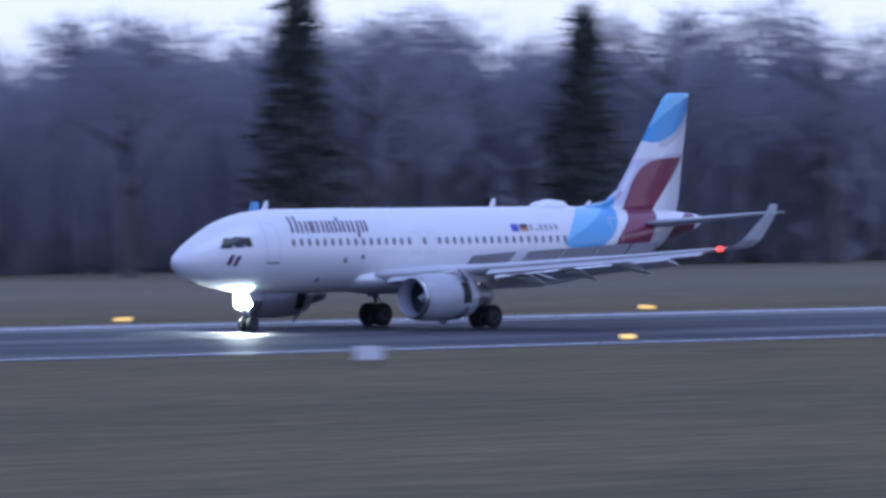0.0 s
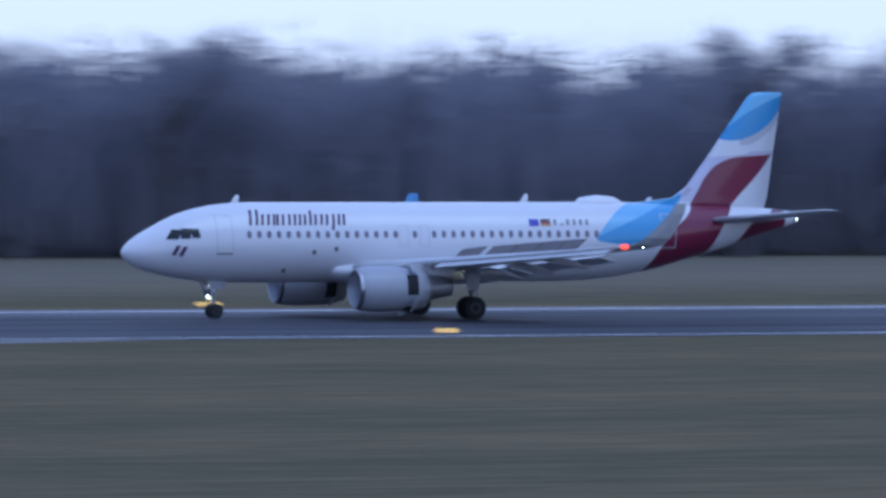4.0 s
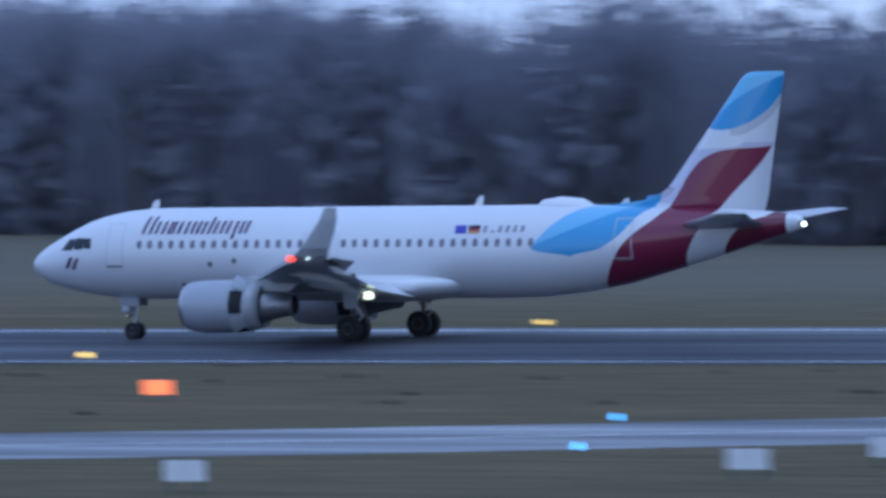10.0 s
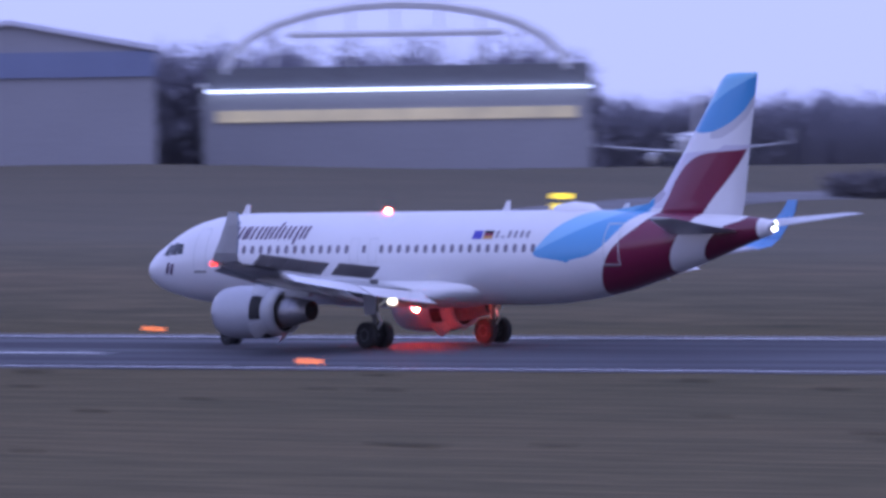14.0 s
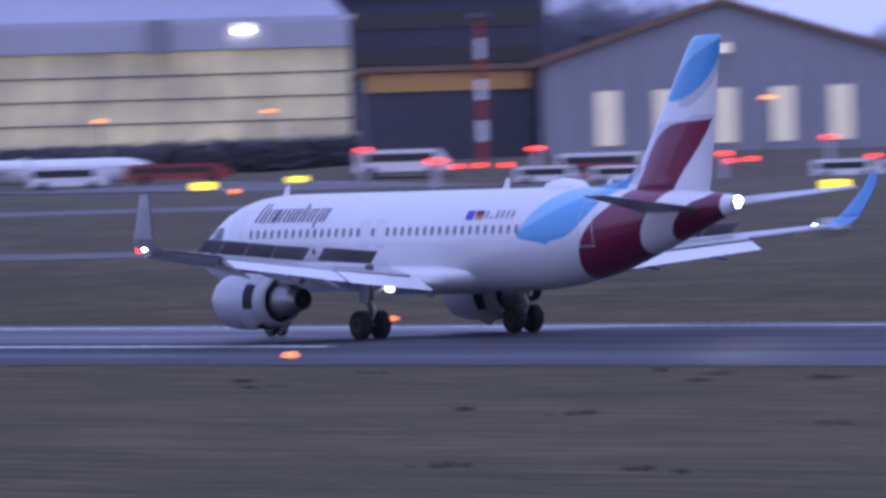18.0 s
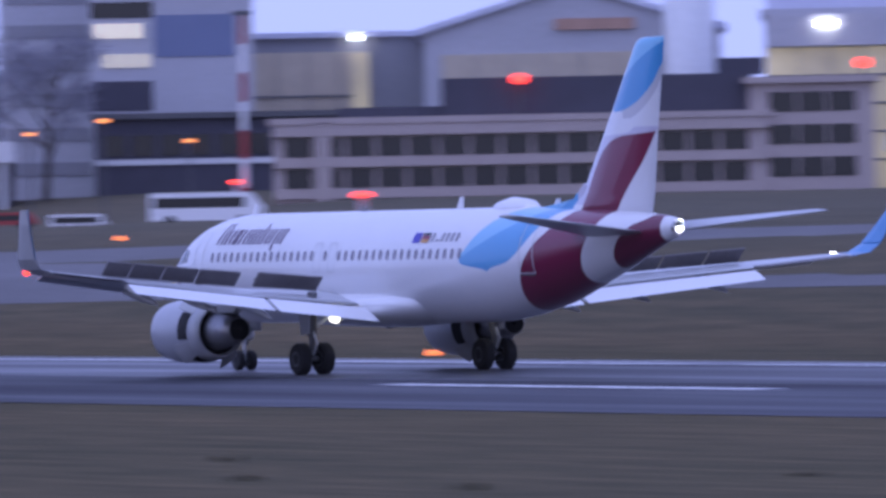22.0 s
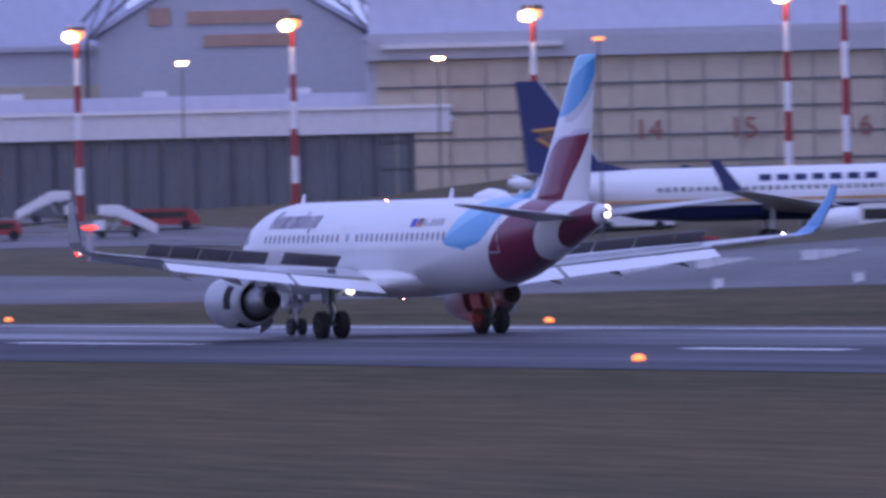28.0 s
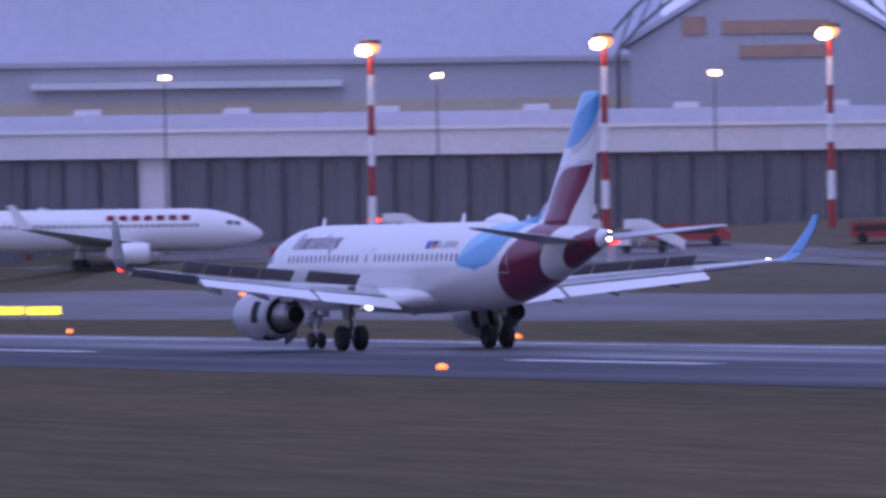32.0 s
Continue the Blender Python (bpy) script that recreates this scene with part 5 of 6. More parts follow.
# the big hangar behind it: two wings and a gabled middle bay
hl = hall("hangar", -987, 100, 67.5, 72, 50, 15.2, "huge grey hangar wing with pale blue sheet roof", wall=M_CLAD, roof=M_CLAD)
part("roof_slope", prism(bmesh.new(), [(-36, 15.7), (36, 15.7), (36, 23.0), (-36, 23.0)], 10, 44), M_ROOF, hl, "pale blue sheet roof")
part("lower_wall_band", boxes((-36, 36, -0.3, -0.003, 0, 12.0)), M_BEIGE, hl)
part("awning", boxes((-20, 8, -1.2, -0.303, 13.2, 13.8)), M_CLADL, hl)
gab = hall("hangar", -963, 140, 65, 24.5, 50, 16.0, "grey gabled hangar bay with faded orange sign and roof trusses", wall=M_CLAD, roof=M_ROOF, rise=7.5)
for d in ((-4.0, 5.5, -0.2, -0.003, 17.0, 18.2), (-2.5, 5.5, -0.2, -0.003, 14.9, 16.0), (-7.5, -5.5, -0.2, -0.003, 17.0, 18.6)):
    part("sign_bar", boxes(d), M_FADED, gab, "faded orange sign bar")
for s in (-1, 1):
    bm = bmesh.new()
    for k in range(5):
        u0, u1 = k / 5, (k + 1) / 5
        rod(bm, (s * (13.2 - 9 * u0), -1.2, 15.6 + 7.5 * u0 ** 0.8), (s * (13.2 - 9 * u1), -1.2, 15.6 + 7.5 * u1 ** 0.8), 0.16, 6)
        rod(bm, (s * (13.6 - 9 * u0), -1.2, 17.4 + 7.2 * u0 ** 0.8), (s * (13.6 - 9 * u1), -1.2, 17.4 + 7.2 * u1 ** 0.8), 0.16, 6)
        rod(bm, (s * (13.2 - 9 * u0), -1.2, 15.6 + 7.5 * u0 ** 0.8), (s * (13.6 - 9 * u1), -1.2, 17.4 + 7.2 * u1 ** 0.8), 0.1, 5)
    rod(bm, (s * 13.2, -1.2, 0), (s * 13.2, -1.2, 15.6), 0.2, 6)
    part("roof_truss", bm, M_DGREY, gab, "dark lattice roof truss")
hr = hall("hangar", -883.2, 143.2, 65.1, 44.5, 50, 13.0, "wide beige hangar with tall sliding doors and pale roof", wall=M_CLAD, roof=M_CLAD)
part("fascia", boxes((-22.3, 22.3, -0.9, -0.003, 11.3, 13.0)), M_CLAD, hr)
door_row(hr, -21.5, 20.8, 0.2, 11.2, 14, M_BEIGE, rails=4)
part("corner_tower", boxes((20.9, 22.4, -1.2, 3, -1, 14.5)), M_CLADL, hr)
part("roof_slope", prism(bmesh.new(), [(-22.3, 13.5), (22.3, 13.5), (20.5, 19.5), (-22.3, 19.5)], 6, 44), M_ROOF, hr, "pale blue sheet roof")
part("awning", boxes((-21, -6, -1.4, -0.903, 12.2, 12.6)), M_CLADL, hr)


def numeral(text, x, z, size, parent):
    cu = bpy.data.curves.new("numeral", "FONT")
    cu.body, cu.size, cu.extrude, cu.align_x = text, size, 0.03, "CENTER"
    tmp = new("numeral", cu)
    me = bpy.data.meshes.new_from_object(tmp.evaluated_get(bpy.context.evaluated_depsgraph_get()))
    bpy.data.objects.remove(tmp)
    me.materials.clear()
    me.materials.append(M_REDBROWN)
    ob = new("numeral", me)
    ob.parent = parent
    ob.matrix_basis = pose(x, -0.5, z, 90, 0, 0)
    ob["label"] = "red-brown bay number"


for text, x in (("14", 1.0), ("15", 8.9), ("16", 18.4)):
    numeral(text, x, 4.2, 2.5, hr)

low = hall("annex_building", -813, 136.4, 63.8, 7.0, 12, 7.9, "small white two-storey annex beside the hangar", "building", wall=M_WHITE, roof=M_WHITE)
part("window_band", boxes((-3.0, 3.0, -0.1, -0.003, 1.0, 3.4)), M_DARK, low)
part("door", boxes((1.2, 2.6, -0.14, -0.103, 0.0, 2.4)), M_CLADL, low)
part("upper_window_band", boxes((-3.0, 3.0, -0.1, -0.003, 4.6, 5.6)), M_DARK, low)
can = hall("canopy_building", -793, 156.6, 62, 20, 9, 7.1, "long low building under a white canopy roof", "building", wall=M_SLATE, roof=M_WHITE)
part("canopy_edge", boxes((-10.2, 10.2, -2.2, -0.003, 6.9, 8.7)), M_CLADL, can, "pale canopy edge")
for k in range(5):
    part("column", boxes((-9.8 + 4.7 * k, -9.3 + 4.7 * k, -2.0, -1.6, -1, 6.9)), M_CLADL, can)
    part("window", boxes((-9 + 3.8 * k, -6.6 + 3.8 * k, -0.1, -0.003, 0.8, 4.4)), M_DARK, can)
dark = hall("workshop_building", -784, 186, 61, 26, 10, 6.6, "dark low workshop building with rows of windows", "building", wall=M_SLATE, roof=M_DGREY)
for k in range(10):
    part("window", boxes((-12.3 + 2.5 * k, -10.4 + 2.5 * k, -0.1, -0.003, 3.4, 5.2)), M_DARK, dark)
part("band", boxes((-13, 13, -0.16, -0.003, 2.6, 3.1)), M_CLADL, dark)
tall = hall("pale_building", -814, 184, 62, 11.5, 9, 22, "tall pale building behind a bare tree", "building", wall=M_CLAD, roof=M_CLAD)
for k in range(6):
    part("window_band", boxes((-5.2, 5.2, -0.1, -0.003, 2.2 + 3.1 * k, 3.4 + 3.1 * k)), M_CLADD, tall)
tower = hall("office_tower", -797.2, 186, 61.4, 14.4, 9, 20, "grey office tower with two short rows of lit windows", "building", wall=M_CLAD, roof=M_CLAD)
part("blue_panel", boxes((-1.5, 5.6, -0.1, -0.003, 12.3, 16.0)), M_BLUEWALL, tower, "dull blue wall panel")
part("dark_band", boxes((-7.1, -1.7, -0.1, -0.003, 7.6, 10.2)), M_SLATE, tower)
part("window_band", boxes((-7.1, -1.6, -0.1, -0.003, 15.8, 17.2)), M_DARK, tower)
for j in range(4):
    part("lit_window", boxes((-6.8 + 1.1 * j, -5.9 + 1.1 * j, -0.16, -0.103, 14.0, 15.3)), M_LIT, tower)
    part("lit_window", boxes((-6.1 + 1.1 * j, -5.2 + 1.1 * j, -0.16, -0.103, 11.4, 12.6)), M_DIMLIT, tower)

hb = hall("hangar", -807, 208, 61.2, 18, 40, 13.5, "grey-blue hangar with yellow-lit door panels", wall=M_CLADD, roof=M_ROOF)
door_row(hb, -8.0, 3.2, 0.2, 12.2, 4, M_BEIGE, rails=2)
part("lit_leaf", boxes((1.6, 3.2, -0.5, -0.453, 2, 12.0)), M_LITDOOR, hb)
part("flood_lamp", boxes((1.6, 2.5, -1.2, -0.6, 13.25, 13.55)), M_WHITELAMP, hb)
gb = hall("hangar", -775.4, 214.2, 59.5, 26, 40, 14.0, "beige gabled hangar with faded orange sign bars", wall=M_CLAD, roof=M_ROOF, rise=4.0)
door_row(gb, -11.5, 7.0, 0.2, 12.2, 6, M_BEIGE, rails=1)
part("sign_bar", boxes((-1.5, 5.5, -0.3, -0.003, 14.2, 15.2)), M_FADED, gb, "faded orange sign bar")
part("silo", rings(bmesh.new(), [[(10.2 + 2.2 * math.cos(2 * math.pi * i / 20), -2.6 + 2.2 * math.sin(2 * math.pi * i / 20), z) for i in range(20)] for z in (-1, 16.5)]), M_CLADL, gb, "pale round silo", True)

off = hall("office_block", -703.7, 166, 60, 38, 12, 6.0, "beige concrete office block with ribbon windows", "building", wall=M_CONC, roof=M_CONC)
for r in range(2):
    for k in range(15):
        part("window", boxes((-18.2 + 2.4 * k, -16.1 + 2.4 * k, -0.06, -0.003, 1.1 + 2.4 * r, 2.6 + 2.4 * r)), M_DARK, off)
    part("sill_band", boxes((-19, 19, -0.35, -0.003, 0.3 + 2.4 * r, 1.0 + 2.4 * r)), M_CONC, off)
part("cornice", boxes((-19.1, 19.1, -0.4, -0.003, 5.1, 6.0)), M_CONC, off)
part("dividing_pier", boxes((-15.7, -14.6, -0.5, -0.403, -0.5, 6.2)), M_CONC, off)
part("plant_room", boxes((-6, 18, 2, 10, 6.5, 9.4), (15.5, 19, 3, 9, 9.4, 10.6), (-14, -6, 3, 9, 6.5, 7.3)), M_SLATE, off, "dark plant room on the roof")
ot = hall("office_wing", -692.5, 185.4, 58, 9.6, 12, 8.3, "three-storey concrete office wing with ribbon windows", "building", wall=M_CONC, roof=M_CONC)
for r in range(3):
    for k in range(3):
        part("window", boxes((-3.3 + 2.3 * k, -1.2 + 2.3 * k, -0.06, -0.003, 1.1 + 2.5 * r, 2.6 + 2.5 * r)), M_DARK, ot)

for b, x, y, z in ((off, 0.0, 1.2, 6.5), (ot, 4.0, 0.6, 8.8)):
    stem = part("roof_lamp_stem", rod(bmesh.new(), (x, y, z), (x, y, z + (2.4 if b == off else 0.6)), 0.1, 6), M_DGREY, b)
    zt = z + (2.4 if b == off else 0.6)
    part("red_lamp", rings(bmesh.new(), [[(x + q * math.cos(2 * math.pi * i / 12), y + q * math.sin(2 * math.pi * i / 12), zt + zz) for i in range(12)] for q, zz in ((0.4, 0), (0.62, 0.2), (0.62, 0.5), (0.35, 0.75))]), M_REDLAMP, stem, "glowing red obstruction lamp")
hc = hall("hangar", -691.3, 220, 56.6, 66.5, 45, 14.0, "very long hangar with glowing yellow sliding doors", wall=M_CLAD, roof=M_CLAD)
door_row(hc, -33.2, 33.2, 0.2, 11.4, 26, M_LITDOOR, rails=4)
part("fascia", boxes((-33.2, 33.2, -1.0, -0.003, 11.5, 14.0)), M_CLAD, hc, "grey-blue fascia")
part("roof_slope", prism(bmesh.new(), [(-33.2, 14.5), (33.2, 14.5), (30, 19.0), (-33.2, 19.0)], 4, 40), M_ROOF, hc, "pale blue sheet roof")
for x in (-19.5, -3, 15.1):
    part("gantry_box", boxes((x - 1.1, x + 1.1, -1.6, -1.003, 11.2, 14.4)), M_CLADD, hc)
for x in (-28.4, 23.2):
    part("flood_lamp", boxes((x - 0.7, x + 0.7, -1.5, -1.003, 13.0, 13.5)), M_WHITELAMP, hc)

hd = hall("hangar", -564, 205.3, 54, 29, 30, 7.4, "grey gabled hangar with a brown roof and tall lit windows", wall=M_CLADD, roof=M_BROWN, rise=4.6)
for k in range(5):
    p = part("tall_window", boxes((-10.3 + 4.7 * k, -8.5 + 4.7 * k, -0.1, -0.003, 0.8, 5.2)), M_DIMLIT, hd, "tall lit window")
    part("glazing_bar", boxes((-9.45 + 4.7 * k, -9.35 + 4.7 * k, -0.14, -0.103, 0.8, 5.2)), M_DGREY, p)
for k in range(12):
    part("cladding_rib", boxes((-13 + 2.35 * k, -12.9 + 2.35 * k, -0.12, -0.003, 0, 7.2)), M_CLAD, hd)
part("gable_lamp", boxes((-0.5, 0.5, -0.5, -0.003, 8.0, 8.8)), M_LIT, hd)
an = hall("annex_building", -585, 193.3, 55.6, 13.5, 25, 7.4, "dark annex of the hangar with a brown band", "building", wall=M_SLATE, roof=M_BROWN)
part("band", boxes((-6.7, 6.7, -0.15, -0.003, 5.8, 7.3)), M_GOLD, an)
bd = hall("office_slab", -706, 283, 55, 22, 16, 17.5, "tall dark slate office slab behind the hangars", "building", wall=M_SLATE, roof=M_DGREY)
for r in range(4):
    part("window_band", boxes((-10, 10, -0.1, -0.003, 3.4 + 3.6 * r, 5.0 + 3.6 * r)), M_DARK, bd)
wh = hall("white_hall", -612.4, 273.1, 52, 19, 25, 8.2, "low grey hall with a white upper panel", "building", wall=M_CLAD, roof=M_CLAD)
part("gate", boxes((-8, -1.5, -0.1, -0.003, 0, 5.8)), M_DOORGREY, wh)
part("white_panel", boxes((0.6, 9.4, -0.16, -0.003, 5.2, 8.4)), M_WHITE, wh, "white sheet panel")
part("dark_base", boxes((0.6, 9.4, -0.1, -0.003, 0, 5.1)), M_HALLDARK, wh)
rb = hall("brick_building", -633.5, 309.6, 51, 24, 14, 11.0, "long red-brown building with lit ribbon windows", "building", wall=M_REDBROWN, roof=M_REDBROWN)
for r in range(2):
    part("window_band", boxes((-8, 11, -0.1, -0.003, 4.6 + 3.6 * r, 6.2 + 3.6 * r)), M_DARK, rb)
for x, r in ((1.5, 0), (6.5, 0), (7.2, 1)):
    part("lit_window", boxes((x, x + 2.4, -0.14, -0.103, 4.9 + 3.6 * r, 5.9 + 3.6 * r)), M_LIT, rb)
ld = hall("terminal_wing", -588.2, 307.5, 49.7, 38, 20, 8.5, "dark terminal wing with a lit strip of windows", "building", wall=M_HALLDARK, roof=M_DGREY)
part("lit_strip", boxes((-6.7, 15.3, -0.12, -0.003, 5.2, 5.9)), M_DIMLIT, ld, "lit strip of windows")
part("bright_window", boxes((-2.5, -0.6, -0.2, -0.123, 5.6, 6.1)), M_LIT, ld, "brightly lit window")
part("window_band", boxes((-16, -8.5, -0.1, -0.003, 3.6, 4.8), (-6.5, 15.3, -0.1, -0.003, 3.2, 4.2)), M_CLADD, ld)
part("upper_storey", boxes((-6.7, 10.2, 2, 16, 9.0, 10.4)), M_HALLDARK, ld)
part("roof_block", boxes((-16.6, -8.6, 3, 15, 9.0, 11.6), (-15.0, -10.0, 4, 14, 11.6, 12.2)), M_HALLDARK, ld)
part("roof_rail", boxes((-7, 17, 1.0, 1.15, 11.2, 11.35), (-6.9, -6.75, 1.0, 1.15, 9.0, 11.2), (4.9, 5.05, 1.0, 1.15, 9.0, 11.2), (16.7, 16.85, 1.0, 1.15, 9.0, 11.2)), M_DGREY, ld)
part("pier_roof", boxes((0, 22, -9, -7, 2.9, 3.6)), M_CLADL, ld, "pale roof of a passenger pier")
for k in range(5):
    part("pier_post", boxes((1 + 5 * k, 1.3 + 5 * k, -8.2, -7.9, -1, 2.9)), M_DGREY, ld)
hall("apron_shelter", -519.1, 233.5, 50.4, 26, 6, 2.5, "long low white shelter roof", "building", wall=M_CLAD, roof=M_WHITE)
he = hall("hangar", -545.3, 325.6, 47, 31, 40, 12.0, "blue-grey hangar with a shallow arched roof", wall=M_CLADD, roof=M_ROOF, rise=3.0)
part("fascia", boxes((-15.5, 15.5, -0.3, -0.003, 9.3, 12.0)), M_BLUEWALL, he)
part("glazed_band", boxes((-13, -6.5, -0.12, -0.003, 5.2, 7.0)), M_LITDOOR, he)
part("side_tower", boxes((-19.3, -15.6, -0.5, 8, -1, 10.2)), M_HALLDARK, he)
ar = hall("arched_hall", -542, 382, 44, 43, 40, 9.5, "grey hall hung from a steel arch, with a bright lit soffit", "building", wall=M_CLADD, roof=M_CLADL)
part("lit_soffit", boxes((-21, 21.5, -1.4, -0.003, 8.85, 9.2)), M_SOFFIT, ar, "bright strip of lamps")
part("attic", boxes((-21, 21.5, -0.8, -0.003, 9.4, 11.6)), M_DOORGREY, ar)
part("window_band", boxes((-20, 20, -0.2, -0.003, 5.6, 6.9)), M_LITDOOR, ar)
bm = bmesh.new()
for k in range(12):
    a0, a1 = math.pi * k / 12, math.pi * (k + 1) / 12
    rod(bm, (-19 * math.cos(a0), -0.4, 11 + 7.5 * math.sin(a0)), (-19 * math.cos(a1), -0.4, 11 + 7.5 * math.sin(a1)), 0.55, 6)
    if 1 < k < 11:
        rod(bm, (-19 * math.cos(a0), -0.4, 11 + 7.5 * math.sin(a0)), (-19 * math.cos(a0), -0.4, 11.4), 0.15, 5)
rod(bm, (-12, -0.4, 15.2), (12, -0.4, 15.2), 0.4, 6)
part("steel_arch", bm, M_CLADL, ar, "pale steel roof arch")

# bell-shaped mound beside the wood; pale middle is wet shine put into colour
def mound(x0, x1, lift, material, name, parent, label, nx=28, ny=12):
    bm = bmesh.new()
    g = []
    for j in range(ny + 1):
        y = -8.5 + 17 * j / ny
        row = []
        for i in range(nx + 1):
            x = x0 + (x1 - x0) * i / nx
            z = (8.0 + lift) * math.exp(-(abs(x) / 11) ** 2.2) * math.sqrt(max(0.0, 1 - (y / (8.5 + lift)) ** 2)) + 0.25 * noise.noise((x * 0.6, y * 0.6, 3.0)) * min(1.0, (8.6 - abs(y)) * 0.4)
            row.append(bm.verts.new((x, y - lift if y < 0 else y, z - 0.1)))
        g.append(row)
    for a, b in zip(g, g[1:]):
        for i in range(nx):
            bm.faces.new((a[i], a[i + 1], b[i + 1], b[i]))
    return part(name, bm, material, parent, label, True)


dome = root("domed_shelter", pose(24, 152, 0, 0, 0, 8), "bell-shaped mound with a pale middle beside the bare wood", "shelter")
mound(-22, 22, 0.0, M_TARP, "cover", dome, "mottled brown-grey cover")
mound(-2.6, 2.6, 0.12, M_SHINE, "pale_panel", dome, "pale cream shine painted on the middle", 8)


# ---- masts and lamps on the apron ----
def mast(x, y, top, label="tall red and white banded floodlight mast", lit=True, bands=7, r=0.34):
    z = ground_z(x, y)
    h = top - z
    m = root("light_mast", pose(x, y, z), label, "light mast", "apron masts")
    for k in range(bands):
        z0, z1 = h * k / bands, h * (k + 1) / bands
        part("band", rod(bmesh.new(), (0, 0, z0), (0, 0, z1), r * (1 - 0.05 * k), 10, r * (1 - 0.05 * (k + 1))), M_RED if k % 2 == 0 else M_WHITE, m)
    part("lamp_head", boxes((-0.6, 0.6, -0.6, 0.6, h, h + 0.35)), M_DGREY, m)
    if lit:
        # the lamp's amber halo is added as a dimmer glowing body
        part("floodlight", rings(bmesh.new(), [[(q * math.cos(2 * math.pi * i / 12), q * math.sin(2 * math.pi * i / 12), h + zz) for i in range(12)] for q, zz in ((0.2, -0.8), (0.55, -0.6), (0.7, -0.2), (0.45, 0.15))]), M_AMBERGLOW, m, "amber glow added around the floodlight")
        part("floodlight", rings(bmesh.new(), [[(q * math.cos(2 * math.pi * i / 12) + 0.62, q * math.sin(2 * math.pi * i / 12) - 0.75, h + zz - 0.5) for i in range(12)] for q, zz in ((0.2, -0.4), (0.52, -0.2), (0.52, 0.2), (0.2, 0.4))]), M_SODIUM, m, "burning floodlight")
    return m


for x, y, top, lit in ((-886.2, 75.4, 21.0, True), (-880.3, 92.3, 21.3, True), (-873, 108, 21.8, True), (-828, 108.5, 21.0, True), (-825.8, 128.6, 22.1, True), (-823.4, 132.3, 26.5, False), (-856, 172, 23.4, True), (-768.8, 149.4, 24.4, False), (-738.7, 161, 23.2, False), (-555, 174, 19.0, False)):
    mast(x, y, top, lit=lit)


def tail_lamp(x, y):
    s = root("marker_lamp", pose(x, y, ground_z(x, y)), "low red marker lamp along the apron road", "marker lamp", "red road lamps")
    part("post", rod(bmesh.new(), (0, 0, -0.1), (0, 0, 0.9), 0.06, 6), M_DGREY, s)
    part("lamp", boxes((-0.28, 0.28, -0.28, 0.28, 0.9, 1.2)), M_REDLAMP, s, "red lamp")


for x, y in ((-530.8, 153.3), (-531.5, 155.9), (-530.4, 157.5), (-527.7, 163.1), (-526.5, 164.7), (-523.2, 172.7), (-523.8, 175.3), (-518.4, 182.6), (-516.4, 183.5), (-515.9, 186.4)):
    tail_lamp(x, y)


def street_lamp(x, y, top):
    z = ground_z(x, y)
    s = root("street_lamp", pose(x, y, z), "slim grey lamp post with a burning amber head", "street lamp", "apron lamp posts")
    part("post", rod(bmesh.new(), (0, 0, -0.2), (0, 0, top - z), 0.1, 8, 0.06), M_DGREY, s)
    part("head", boxes((-0.5, 0.5, -0.22, 0.22, top - z, top - z + 0.26)), M_SODIUM if x < -850 else M_AMBERGLOW, s, "amber lamp head")


for x, y, top in ((-899.4, 85.6, 18.8), (-890.6, 105.6, 18.7), (-906.8, 65.5, 18.9), (-881.4, 124.5, 18.6), (-804.4, 102.8, 18.0), (-722.1, 139.5, 14.4), (-743.7, 193.3, 14), (-769.4, 172.6, 13.5), (-800.2, 198, 15), (-635, 211, 13), (-496.5, 194.5, 12.5), (-507, 205, 18), (-516, 205, 12.2), (-540.5, 210.5, 12), (-555.4, 220.6, 12.4), (-595.2, 165.8, 12), (-496.5, 170.2, 11.5), (-492.1, 175.8, 11.4), (-492.8, 174.7, 10.7), (-490.5, 177.9, 11.3), (-486.9, 182.3, 11.3), (-503.6, 160.7, 11.6), (-551.4, 509.6, 17.5), (-548.2, 512.4, 17.2), (-545, 515.1, 18.5), (-532.9, 524.7, 17.5), (-820.3, 162.8, 14.5), (-816.2, 170.4, 13.6), (-814.5, 173.4, 13.9), (-815, 172.5, 17.8), (-786.9, 155.3, 18.4), (-792, 145.5, 15.0), (-782.3, 164.1, 14.4)):
    street_lamp(x, y, top)


def beacon_post(x, y, h, w=0.35):
    s = root("obstruction_light", pose(x, y, ground_z(x, y)), "short post with a glowing red obstruction light", "obstruction light", "red obstruction lights")
    part("post", boxes((-w, w, -w, w, -0.2, h)), M_CLAD, s)
    part("lamp", rings(bmesh.new(), [[(q * math.cos(2 * math.pi * i / 12), q * math.sin(2 * math.pi * i / 12), h + zz) for i in range(12)] for q, zz in ((0.4, 0), (0.58, 0.12), (0.4, 0.3))]), M_REDLAMP, s, "red lamp")


for x, y, h in ((-896.5, 79.2, 1.7), (-797, 60.3, 1.5), (-738.2, 159.9, 2.7), (-630.8, 178, 2.3), (-553.7, 66.5, 1.0), (-538.5, 150.5, 2.1), (-419.8, 68.5, 1.3), (-527.4, 158, 2.2), (-522.5, 181.8, 2.2), (-518.5, 185.3, 2.1),
                (-355.9, 70.5, 1.6), (-394.1, 124.5, 1.8), (-501.4, 154.6, 2.0), (-486.8, 164.2, 2.2), (-462.3, 212.1, 1.8), (277.2, 78, 2.1)):
    beacon_post(x, y, h, 0.18 if x < 0 else 0.06)
far_lamp = runway_lamp("approach_lamp", M_AMBER, 0.45, 0.8)
tagged(far_lamp, "amber lamp burning on the far side of the field", "field lamp", "far field lamps")
far_lamp.matrix_world = pose(-440, 470, ground_z(-440, 470))
